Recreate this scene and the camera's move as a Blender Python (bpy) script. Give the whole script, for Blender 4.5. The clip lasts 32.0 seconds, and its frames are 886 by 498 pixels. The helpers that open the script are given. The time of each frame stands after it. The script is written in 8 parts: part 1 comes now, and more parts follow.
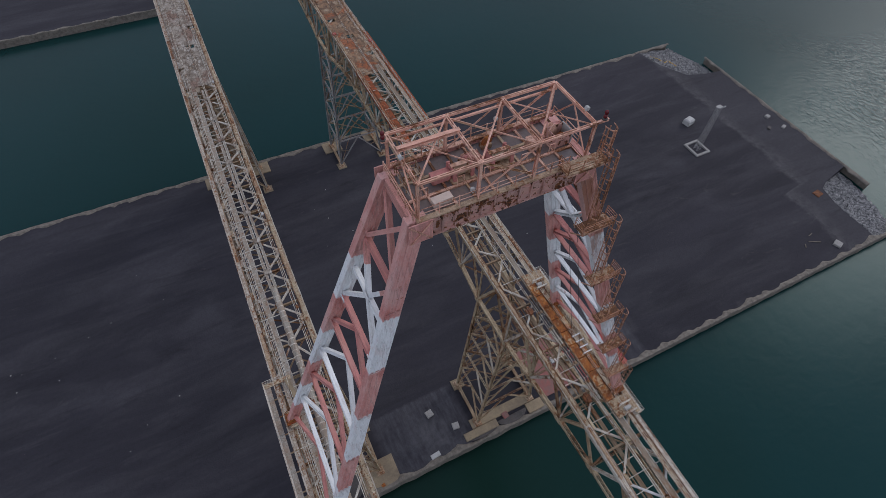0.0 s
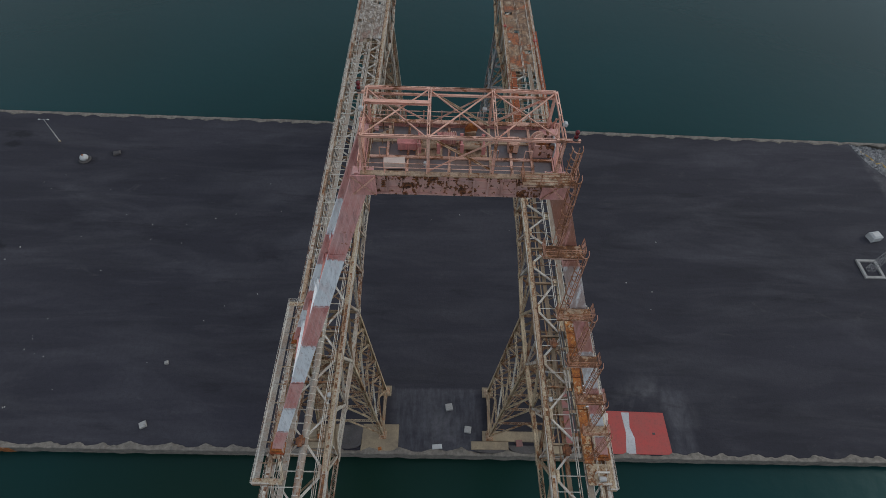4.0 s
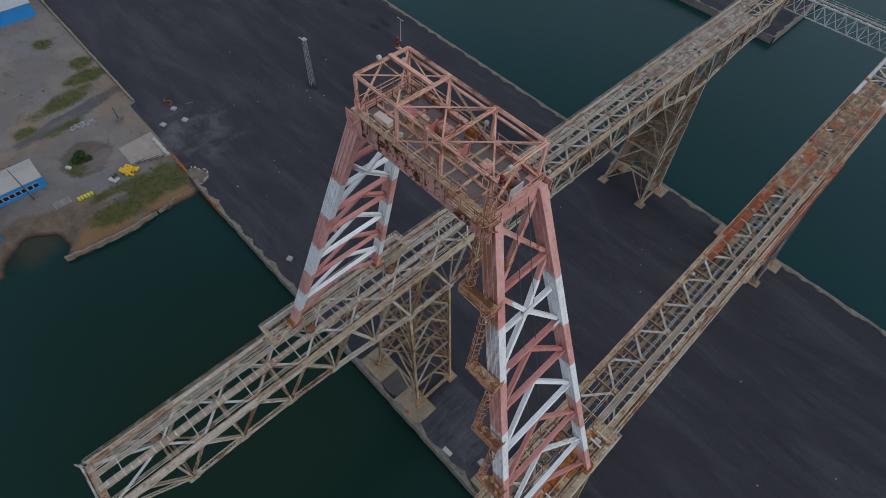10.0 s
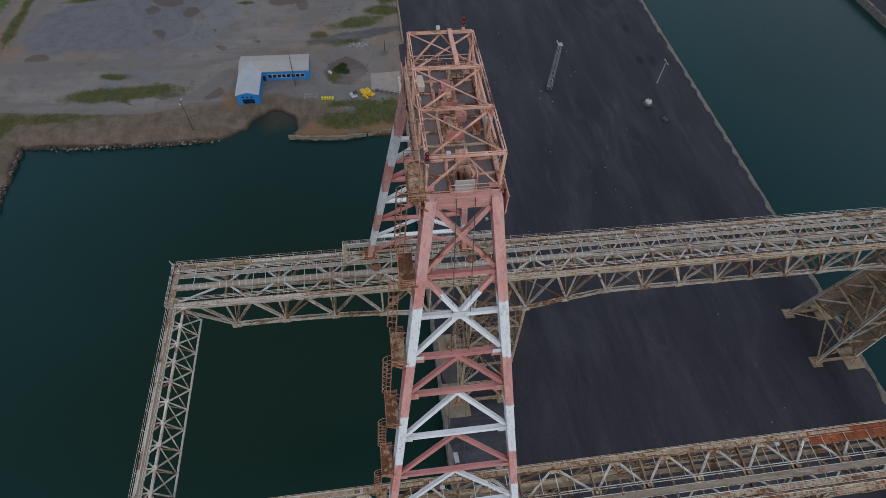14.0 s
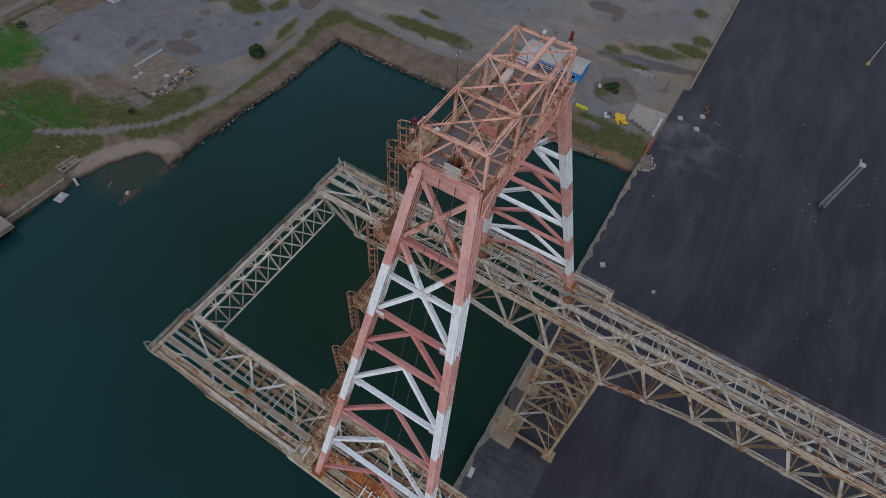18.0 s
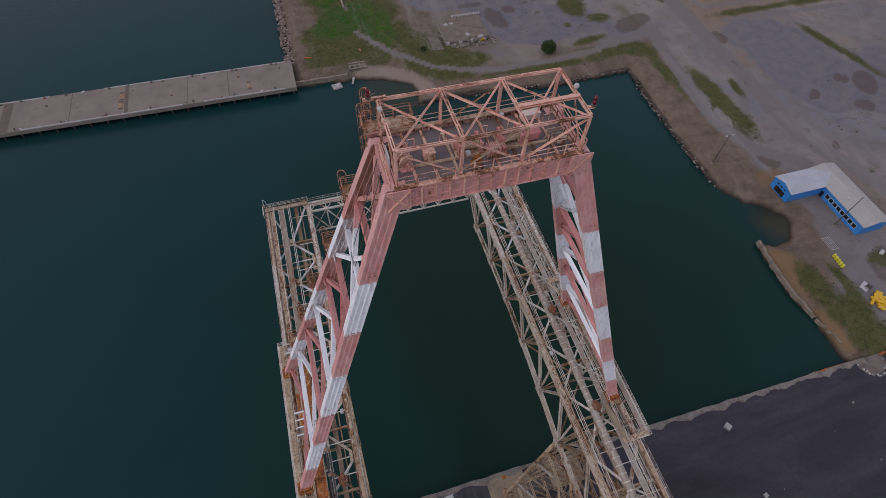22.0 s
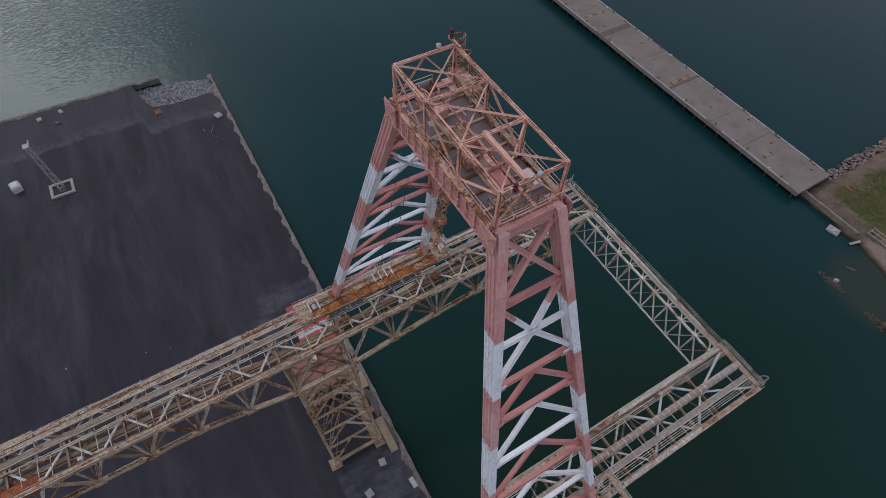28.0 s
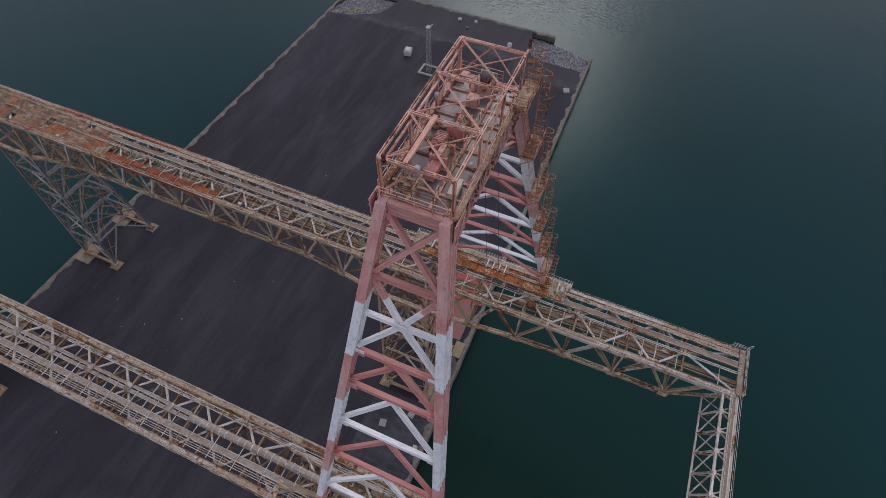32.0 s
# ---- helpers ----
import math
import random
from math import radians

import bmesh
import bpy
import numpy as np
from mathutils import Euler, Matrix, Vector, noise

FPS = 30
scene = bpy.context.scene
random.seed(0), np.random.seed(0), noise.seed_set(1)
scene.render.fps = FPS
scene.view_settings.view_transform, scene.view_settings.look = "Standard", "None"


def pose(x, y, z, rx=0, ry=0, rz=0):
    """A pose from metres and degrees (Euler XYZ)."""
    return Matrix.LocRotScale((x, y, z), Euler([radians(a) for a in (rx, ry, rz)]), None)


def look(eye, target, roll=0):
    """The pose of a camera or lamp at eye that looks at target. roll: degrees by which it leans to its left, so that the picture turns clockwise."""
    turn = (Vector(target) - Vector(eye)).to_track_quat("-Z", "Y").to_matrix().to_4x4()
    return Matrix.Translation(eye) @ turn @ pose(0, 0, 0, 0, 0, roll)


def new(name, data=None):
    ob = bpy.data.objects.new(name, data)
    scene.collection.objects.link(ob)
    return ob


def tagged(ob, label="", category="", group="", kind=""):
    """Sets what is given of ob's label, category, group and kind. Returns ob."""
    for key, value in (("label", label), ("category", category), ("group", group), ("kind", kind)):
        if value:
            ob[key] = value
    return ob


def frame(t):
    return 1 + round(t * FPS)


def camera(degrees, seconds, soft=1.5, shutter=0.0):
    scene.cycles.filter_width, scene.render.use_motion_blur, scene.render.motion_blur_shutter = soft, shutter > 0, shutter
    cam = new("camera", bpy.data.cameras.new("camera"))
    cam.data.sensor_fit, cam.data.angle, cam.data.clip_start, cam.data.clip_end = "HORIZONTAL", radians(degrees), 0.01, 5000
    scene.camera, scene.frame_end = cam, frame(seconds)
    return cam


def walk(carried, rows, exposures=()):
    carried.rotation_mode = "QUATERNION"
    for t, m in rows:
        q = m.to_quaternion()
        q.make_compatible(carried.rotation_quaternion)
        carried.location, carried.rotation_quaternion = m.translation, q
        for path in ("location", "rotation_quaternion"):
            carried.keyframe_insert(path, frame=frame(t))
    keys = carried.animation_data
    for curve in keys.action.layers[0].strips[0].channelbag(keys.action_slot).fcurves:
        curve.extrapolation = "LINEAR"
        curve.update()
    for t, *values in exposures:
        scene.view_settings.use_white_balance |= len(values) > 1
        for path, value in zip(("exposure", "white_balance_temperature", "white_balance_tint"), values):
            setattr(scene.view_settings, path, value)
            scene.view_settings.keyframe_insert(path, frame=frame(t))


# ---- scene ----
cam = camera(80.9, 32.0, soft=0.5)
PATH = [
    (0, (-16.656, -24.566, 140.798), (-16.105, -23.519, 139.186), 1.9),
    (0.5, (-15.004, -25.739, 140.75), (-14.508, -24.664, 139.138), 2.0),
    (1, (-13.284, -26.882, 140.719), (-12.855, -25.778, 139.108), 2.2),
    (1.5, (-11.496, -27.905, 140.673), (-11.128, -26.778, 139.062), 2.3),
    (2, (-9.591, -28.817, 140.634), (-9.28, -27.673, 139.023), 2.5),
    (2.5, (-7.609, -29.669, 140.577), (-7.351, -28.512, 138.967), 2.6),
    (3, (-5.543, -30.367, 140.529), (-5.344, -29.198, 138.919), 2.7),
    (3.5, (-3.63, -30.654, 140.483), (-3.511, -29.477, 138.871), 2.8),
    (5.5, (3.169, -29.564, 140.095), (2.959, -28.408, 138.476), 2.8),
    (6, (4.807, -29.227, 140.078), (4.523, -28.086, 138.46), 3.0),
    (6.5, (6.701, -28.866, 140.034), (6.367, -27.736, 138.418), 3.2),
    (7, (8.73, -28.26, 140.028), (8.331, -27.152, 138.412), 3.4),
    (7.5, (10.805, -27.511, 140.01), (10.34, -26.43, 138.392), 3.6),
    (8, (12.941, -26.624, 139.979), (12.408, -25.576, 138.361), 3.8),
    (8.5, (15.08, -25.608, 140.019), (14.484, -24.596, 138.4), 4.1),
    (9, (17.173, -24.511, 140.063), (16.514, -23.542, 138.442), 4.1),
    (9.5, (19.117, -23.184, 140.169), (18.398, -22.262, 138.547), 4.4),
    (10, (21.003, -21.865, 140.251), (20.211, -21.012, 138.624), 4.3),
    (10.5, (22.841, -20.406, 140.43), (21.985, -19.622, 138.802), 4.4),
    (11, (24.636, -18.896, 140.497), (23.721, -18.181, 138.869), 4.4),
    (11.5, (26.403, -17.168, 140.582), (25.436, -16.522, 138.954), 4.4),
    (12, (28.007, -15.235, 140.664), (26.995, -14.664, 139.037), 4.5),
    (12.5, (29.435, -13.141, 140.67), (28.38, -12.648, 139.044), 4.7),
    (13, (30.6, -10.903, 140.642), (29.512, -10.493, 139.015), 4.7),
    (13.5, (31.616, -8.514, 140.653), (30.499, -8.195, 139.025), 4.7),
    (14, (32.404, -5.985, 140.67), (31.267, -5.766, 139.039), 4.4),
    (14.5, (32.921, -3.414, 140.644), (31.772, -3.291, 139.011), 4.3),
    (16.5, (33.02, 6.589, 140.607), (31.909, 6.336, 138.963), 4.2),
    (17, (32.505, 8.864, 140.608), (31.423, 8.51, 138.964), 4.1),
    (17.5, (31.697, 10.849, 140.575), (30.657, 10.389, 138.93), 3.7),
    (18, (30.484, 12.645, 140.666), (29.493, 12.091, 139.02), 3.5),
    (18.5, (28.991, 14.535, 140.745), (28.049, 13.899, 139.099), 3.4),
    (19, (27.254, 16.574, 140.75), (26.374, 15.858, 139.104), 3.3),
    (19.5, (25.123, 18.69, 140.741), (24.316, 17.894, 139.093), 3.2),
    (20, (22.884, 20.731, 140.668), (22.144, 19.87, 139.021), 3.2),
    (20.5, (20.424, 22.679, 140.633), (19.753, 21.763, 138.987), 3.1),
    (21, (17.831, 24.498, 140.594), (17.242, 23.526, 138.948), 3.2),
    (21.5, (15.035, 26.102, 140.585), (14.553, 25.073, 138.938), 3.1),
    (22, (12.047, 27.468, 140.59), (11.675, 26.394, 138.945), 3.1),
    (22.5, (8.866, 28.489, 140.586), (8.598, 27.386, 138.939), 3.2),
    (23, (5.671, 29.167, 140.588), (5.513, 28.046, 138.939), 3.4),
    (23.5, (2.413, 29.525, 140.605), (2.388, 28.398, 138.953), 3.9),
    (24, (-0.822, 29.552, 140.629), (-0.718, 28.434, 138.974), 3.8),
    (24.5, (-4.068, 29.282, 140.667), (-3.832, 28.185, 139.011), 3.6),
    (25, (-7.284, 28.717, 140.647), (-6.907, 27.656, 138.994), 2.8),
    (25.5, (-10.434, 27.508, 140.612), (-9.936, 26.505, 138.955), 2.7),
    (27.5, (-21.237, 19.683, 140.242), (-20.355, 18.978, 138.591), 2.3),
    (28, (-23.461, 17.044, 140.334), (-22.507, 16.44, 138.684), 2.4),
    (28.5, (-25.308, 14.064, 140.357), (-24.29, 13.577, 138.706), 2.2),
    (29, (-26.904, 10.829, 140.353), (-25.839, 10.459, 138.701), 2.2),
    (29.5, (-28.143, 7.51, 140.311), (-27.043, 7.269, 138.659), 2.1),
    (30, (-28.896, 4.086, 140.268), (-27.774, 3.976, 138.616), 1.8),
    (30.5, (-29.216, 0.519, 140.188), (-28.088, 0.548, 138.537), 1.5),
    (31, (-29.204, -3.15, 140.15), (-28.089, -2.987, 138.498), 1.5),
    (31.5, (-28.697, -6.819, 140.194), (-27.606, -6.526, 138.544), 1.4),
    (32, (-28.006, -10.456, 140.233), (-26.955, -10.029, 138.586), 1.3),
]
walk(cam, [(t, look(e, a, r)) for t, e, a, r in PATH],
     exposures=[(0, 0, 6500, 12), (3, 0.02, 6600, 2), (6, 0, 6650, 6), (10, 0, 6400, 5), (14, 0, 6400, 6), (18, 0.02, 6400, 7), (22, 0.05, 6700, 20), (25, 0.05, 7000, 30), (28.5, 0.03, 6500, 15), (31, 0.05, 6700, 18), (32, 0.05, 6700, 18)])

# ---- world, sun ----
SUN_AZ, SUN_EL = radians(14), radians(36)
world = bpy.data.worlds.new("sky")
scene.world = world
world.use_nodes = True
wn = world.node_tree
sky = wn.nodes.new("ShaderNodeTexSky")
sky.sky_type, sky.sun_disc = "NISHITA", False
sky.sun_elevation, sky.sun_rotation = SUN_EL, radians(90) - SUN_AZ
sky.air_density, sky.dust_density, sky.ozone_density = 1.0, 1.3, 1.0
haze = wn.nodes.new("ShaderNodeMix")
haze.data_type, haze.inputs[0].default_value = "RGBA", 0.6
haze.inputs[7].default_value = (6.95, 7.3, 8.65, 1)
wn.links.new(sky.outputs[0], haze.inputs[6])
wn.links.new(haze.outputs[2], wn.nodes["Background"].inputs[0])
wn.nodes["Background"].inputs[1].default_value = 0.102
sun_data = bpy.data.lights.new("sun", "SUN")
sun_data.energy, sun_data.angle, sun_data.color = 0.6, radians(20), (1.0, 0.98, 0.96)
sun = new("sun", sun_data)
sun.matrix_basis = look((math.cos(SUN_AZ) * math.cos(SUN_EL) * 300, math.sin(SUN_AZ) * math.cos(SUN_EL) * 300, math.sin(SUN_EL) * 300), (0, 0, 0))
scene.view_settings.exposure = 0.0


# ---- materials ----
class Nodes:
    """A short way to write node materials."""

    def __init__(self, name):
        self.mat = bpy.data.materials.new(name)
        self.mat.use_nodes = True
        self.t = self.mat.node_tree
        self.bsdf = self.t.nodes["Principled BSDF"]
        self.pos = self.t.nodes.new("ShaderNodeNewGeometry").outputs["Position"]

    def put(self, socket, value):
        if isinstance(value, bpy.types.NodeSocket):
            self.t.links.new(value, socket)
        elif isinstance(value, tuple) and len(value) == 3 and socket.type == "RGBA":
            socket.default_value = (*value, 1)
        else:
            socket.default_value = value

    def noise(self, scale, detail=4.0, rough=0.6, stretch=None, warp=0.0):
        n = self.t.nodes.new("ShaderNodeTexNoise")
        n.inputs["Scale"].default_value, n.inputs["Detail"].default_value = scale, detail
        n.inputs["Roughness"].default_value, n.inputs["Distortion"].default_value = rough, warp
        p = self.pos
        if stretch:
            m = self.t.nodes.new("ShaderNodeMapping")
            m.inputs["Scale"].default_value = stretch
            self.t.links.new(p, m.inputs[0])
            p = m.outputs[0]
        self.t.links.new(p, n.inputs["Vector"])
        return n.outputs["Fac"]

    def ramp(self, fac, lo, hi):
        n = self.t.nodes.new("ShaderNodeMapRange")
        n.inputs[1].default_value, n.inputs[2].default_value = lo, hi
        self.put(n.inputs[0], fac)
        return n.outputs[0]

    def math(self, op, a, b=0.0):
        n = self.t.nodes.new("ShaderNodeMath")
        n.operation = op
        self.put(n.inputs[0], a), self.put(n.inputs[1], b)
        return n.outputs[0]

    def mix(self, fac, a, b, blend="MIX"):
        n = self.t.nodes.new("ShaderNodeMix")
        n.data_type, n.blend_type = "RGBA", blend
        self.put(n.inputs[0], fac), self.put(n.inputs[6], a), self.put(n.inputs[7], b)
        return n.outputs[2]

    def random(self):
        return self.t.nodes.new("ShaderNodeObjectInfo").outputs["Random"]

    def island(self):
        return self.t.nodes.new("ShaderNodeNewGeometry").outputs["Random Per Island"]

    def attribute(self, name):
        n = self.t.nodes.new("ShaderNodeVertexColor")
        n.layer_name = name
        s = self.t.nodes.new("ShaderNodeSeparateColor")
        self.t.links.new(n.outputs[0], s.inputs[0])
        return s.outputs

    def along_member(self):
        """Use each piece's own axes, with its length along z, and shift the pattern from piece to piece."""
        c = self.t.nodes.new("ShaderNodeTexCoord").outputs["Object"]
        m = self.t.nodes.new("ShaderNodeVectorMath")
        m.operation = "MULTIPLY_ADD"
        self.put(m.inputs[0], self.random())
        m.inputs[1].default_value = (37.0, 23.0, 61.0)
        self.t.links.new(c, m.inputs[2])
        self.pos = m.outputs[0]

    def axis(self, i):
        s = self.t.nodes.new("ShaderNodeSeparateXYZ")
        self.t.links.new(self.pos, s.inputs[0])
        return s.outputs[i]

    def combine(self, x, y):
        c = self.t.nodes.new("ShaderNodeCombineXYZ")
        self.put(c.inputs[0], x), self.put(c.inputs[1], y)
        return c.outputs[0]

    def edge(self, radius=0.05):
        """1 along sharp edges, where paint chips first and a highlight is painted in."""
        b = self.t.nodes.new("ShaderNodeBevel")
        b.samples, b.inputs[0].default_value = 3, radius
        g = self.t.nodes.new("ShaderNodeNewGeometry")
        d = self.t.nodes.new("ShaderNodeVectorMath")
        d.operation = "DOT_PRODUCT"
        self.t.links.new(b.outputs[0], d.inputs[0])
        self.t.links.new(g.outputs["Normal"], d.inputs[1])
        return self.ramp(d.outputs["Value"], 0.985, 0.9)

    def done(self, color, rough=0.8, metal=0.0, bump=None, strength=0.3, distance=0.05):
        self.put(self.bsdf.inputs["Base Color"], color)
        self.put(self.bsdf.inputs["Roughness"], rough)
        self.put(self.bsdf.inputs["Metallic"], metal)
        if bump is not None:
            b = self.t.nodes.new("ShaderNodeBump")
            b.inputs["Strength"].default_value, b.inputs["Distance"].default_value = strength, distance
            self.put(b.inputs["Height"], bump)
            self.t.links.new(b.outputs[0], self.bsdf.inputs["Normal"])
        return self.mat


RUST = (0.38, 0.135, 0.034)
RUST_DARK = (0.12, 0.046, 0.018)


def weathered(name, paint, paint2, rust_at, streak=1.0, rough=0.7, dirt=0.35, chip_glint=0.0, edge_rust=0.05, wash=0.4):
    """Old paint on a steel member: fading, grime and rust drawn out along its length, rust creeping in from its edges."""
    n = Nodes(name)
    n.along_member()
    fine = n.noise(5.5, 5, 0.7)
    lines = n.noise(3.2, 5, 0.7, (1, 1, 0.12))
    pale = tuple(min(0.86, 1.42 * c + 0.02) for c in paint)
    base = n.mix(n.ramp(n.noise(0.3, 3, 0.6, (1, 1, 0.5)), 0.35, 0.65), paint, paint2)
    base = n.mix(n.math("MULTIPLY", n.ramp(n.noise(2.6, 4, 0.65, (1, 1, 0.2)), 0.5, 0.64), 0.62), base, pale)
    base = n.mix(n.math("MULTIPLY", n.ramp(n.math("ADD", n.math("MULTIPLY", fine, 0.4), n.math("MULTIPLY", lines, 0.6)), 0.48, 0.62), dirt), base, (0.055, 0.036, 0.025))
    stain = n.ramp(n.noise(0.8, 5, 0.7, (1, 1, 0.3)), 0.42, 0.62)
    base = n.mix(n.math("MULTIPLY", stain, wash), base, (0.30, 0.145, 0.068))
    patch = n.math("ADD", n.math("MULTIPLY", n.noise(1.7, 6, 0.74, (1, 1, 0.5)), 0.6), n.math("MULTIPLY", n.noise(0.42, 4, 0.6, (1, 1, 0.6), 0.5), 0.4))
    patch = n.math("ADD", patch, n.math("MULTIPLY", n.math("SUBTRACT", n.random(), 0.5), 0.07 * streak))
    if chip_glint:
        worn = n.edge(0.07)
        # paler edges: chipped paint plus a bright edge highlight put into the colour
        base = n.mix(n.math("MULTIPLY", worn, chip_glint * 0.85), base, pale)
        patch = n.math("ADD", patch, n.math("MULTIPLY", worn, edge_rust))
    rusty = n.ramp(patch, rust_at, rust_at + 0.03)
    heart = n.ramp(patch, rust_at + 0.035, rust_at + 0.08)
    color = n.mix(n.math("MULTIPLY", rusty, 0.9), base, n.mix(n.ramp(fine, 0.35, 0.65), RUST_DARK, RUST))
    color = n.mix(n.math("MULTIPLY", heart, 0.65), color, (0.05, 0.026, 0.016))
    return n.done(color, rough, 0.0, fine, 0.25, 0.03)


def flaking(name, paint, paint2, bare_at):
    """Paint that has come off in sharp-edged flakes down to dark rust."""
    n = Nodes(name)
    fine = n.noise(4.0, 5, 0.7)
    base = n.mix(n.ramp(n.noise(0.7, 4, 0.6), 0.35, 0.65), paint, paint2)
    base = n.mix(n.math("MULTIPLY", n.ramp(n.noise(1.5, 5, 0.7, (1, 1, 0.3)), 0.5, 0.66), 0.45), base, (0.16, 0.075, 0.05))
    flake = n.math("ADD", n.math("MULTIPLY", n.noise(2.3, 3, 0.6, (1.2, 1.2, 0.8)), 0.62), n.math("MULTIPLY", n.noise(0.42, 3, 0.55), 0.38))
    bare = n.ramp(flake, bare_at, bare_at + 0.012)
    metal = n.mix(n.ramp(fine, 0.42, 0.6), (0.06, 0.026, 0.015), (0.27, 0.095, 0.03))
    color = n.mix(n.math("MULTIPLY", n.ramp(flake, bare_at - 0.012, bare_at), 0.35), base, (0.66, 0.46, 0.38))
    return n.done(n.mix(bare, color, metal), 0.75, 0.0, n.math("SUBTRACT", 1.0, bare), 0.5, 0.03)


def rust_eaten(name, paint, bare_at, bright=(0.46, 0.165, 0.032), mid=(0.36, 0.11, 0.026)):
    """Plate that is mostly rust: orange and dark scale, with what is left of the ochre and white paint."""
    n = Nodes(name)
    fine = n.noise(3.4, 6, 0.75)
    big = n.noise(0.55, 5, 0.7, None, 0.8)
    color = n.mix(n.ramp(big, 0.38, 0.62), mid, tuple(0.5 * c for c in mid))
    color = n.mix(n.ramp(fine, 0.52, 0.62), color, (0.065, 0.03, 0.018))
    color = n.mix(n.math("MULTIPLY", n.ramp(n.noise(1.3, 5, 0.7), 0.5, 0.58), 0.8), color, bright)
    left = n.math("ADD", n.math("MULTIPLY", n.noise(1.9, 6, 0.75), 0.6), n.math("MULTIPLY", n.noise(0.35, 3), 0.4))
    color = n.mix(n.math("MULTIPLY", n.ramp(left, bare_at, bare_at + 0.03), 0.85), color, paint)
    return n.done(color, 0.85, 0.0, fine, 0.4, 0.04)


def mottled_deck(name, colors):
    """Old decking plate, blotched by rust, dust and bird lime across the joints."""
    n = Nodes(name)
    fine = n.noise(2.4, 6, 0.75)
    color = n.mix(n.ramp(n.noise(0.45, 5, 0.7, None, 0.6), 0.45, 0.55), colors[0], colors[1])
    color = n.mix(n.ramp(n.noise(0.8, 5, 0.7, (1, 0.5, 1)), 0.53, 0.6), color, colors[3])
    color = n.mix(n.math("MULTIPLY", n.ramp(n.noise(0.16, 4, 0.65, None, 0.5), 0.53, 0.6), 0.85), color, n.mix(n.ramp(fine, 0.42, 0.6), colors[2], tuple(0.45 * c for c in colors[2])))
    color = n.mix(n.math("MULTIPLY", n.ramp(n.noise(1.3, 6, 0.75, (1.3, 0.6, 1)), 0.53, 0.6), 0.75), color, (0.075, 0.05, 0.035))
    color = n.mix(n.math("MULTIPLY", n.ramp(fine, 0.5, 0.62), 0.45), color, (0.07, 0.045, 0.03))
    return n.done(color, 0.85, 0.0, fine, 0.4, 0.04)


def banded():
    """Red and white warning bands up the columns, faded, streaked lengthwise and chipped."""
    n = Nodes("banded_paint")
    z = n.math("ADD", n.axis(2), n.math("MULTIPLY", n.math("SUBTRACT", n.noise(0.9, 5, 0.7), 0.5), 0.9))
    white = None
    for lo, hi in ((95.2, 102.0), (80.0, 88.0), (66.2, 73.2)):
        w = n.math("MULTIPLY", n.ramp(z, lo - 0.12, lo + 0.12), n.ramp(z, hi + 0.12, hi - 0.12))
        white = w if white is None else n.math("ADD", white, w)
    fine = n.noise(3.0, 6, 0.7)
    worn = n.ramp(n.noise(0.6, 6, 0.75, (1, 1, 0.25)), 0.3, 0.62)
    red = n.mix(worn, PINK[0], PINK[1])
    red = n.mix(n.math("MULTIPLY", n.ramp(n.noise(0.22, 4, 0.6), 0.5, 0.68), 0.5), red, (0.62, 0.47, 0.45))
    pale = n.mix(worn, WHITE[0], WHITE[1])
    pale = n.mix(n.math("MULTIPLY", n.ramp(n.noise(0.5, 5, 0.7, (1, 1, 0.3)), 0.54, 0.66), 0.4), pale, (0.66, 0.46, 0.43))
    color = n.mix(white, red, pale)
    grime = n.ramp(n.noise(2.6, 7, 0.75, (1.5, 1.5, 0.12)), 0.52, 0.68)
    color = n.mix(n.math("MULTIPLY", grime, 0.45), color, (0.10, 0.07, 0.07))
    # column edges lightened for chipping and for the highlight along them
    worn = n.edge(0.06)
    color = n.mix(n.math("MULTIPLY", worn, 0.5), color, n.mix(white, (0.72, 0.54, 0.5), (0.82, 0.82, 0.82)))
    # the ladder side has lost most of its paint under the machinery deck
    side = n.math("MULTIPLY", n.math("GREATER_THAN", n.axis(0), 0.0), n.math("LESS_THAN", n.axis(1), 0.0))
    face = n.t.nodes.new("ShaderNodeSeparateXYZ")
    n.t.links.new(n.t.nodes.new("ShaderNodeNewGeometry").outputs["Normal"], face.inputs[0])
    side = n.math("MULTIPLY", side, n.math("MULTIPLY", n.ramp(n.math("ABSOLUTE", face.outputs[1]), 0.3, 0.7), n.ramp(n.axis(2), 58, 107)))
    patch = n.math("ADD", n.math("MULTIPLY", fine, 0.6), n.math("MULTIPLY", n.noise(0.45, 4), 0.4))
    rusty = n.ramp(patch, 0.605, 0.645)
    color = n.mix(n.math("MULTIPLY", rusty, 0.85), color, n.mix(fine, RUST_DARK, RUST))
    run = n.ramp(n.math("ADD", n.noise(0.8, 6, 0.72, (1.6, 1.6, 0.14)), n.math("MULTIPLY", side, 0.16)), 0.54, 0.66)
    color = n.mix(n.math("MULTIPLY", n.math("MULTIPLY", run, side), 0.8), color, n.mix(fine, (0.16, 0.062, 0.03), (0.36, 0.155, 0.075)))
    return n.done(color, 0.65, 0.0, fine, 0.2, 0.03)


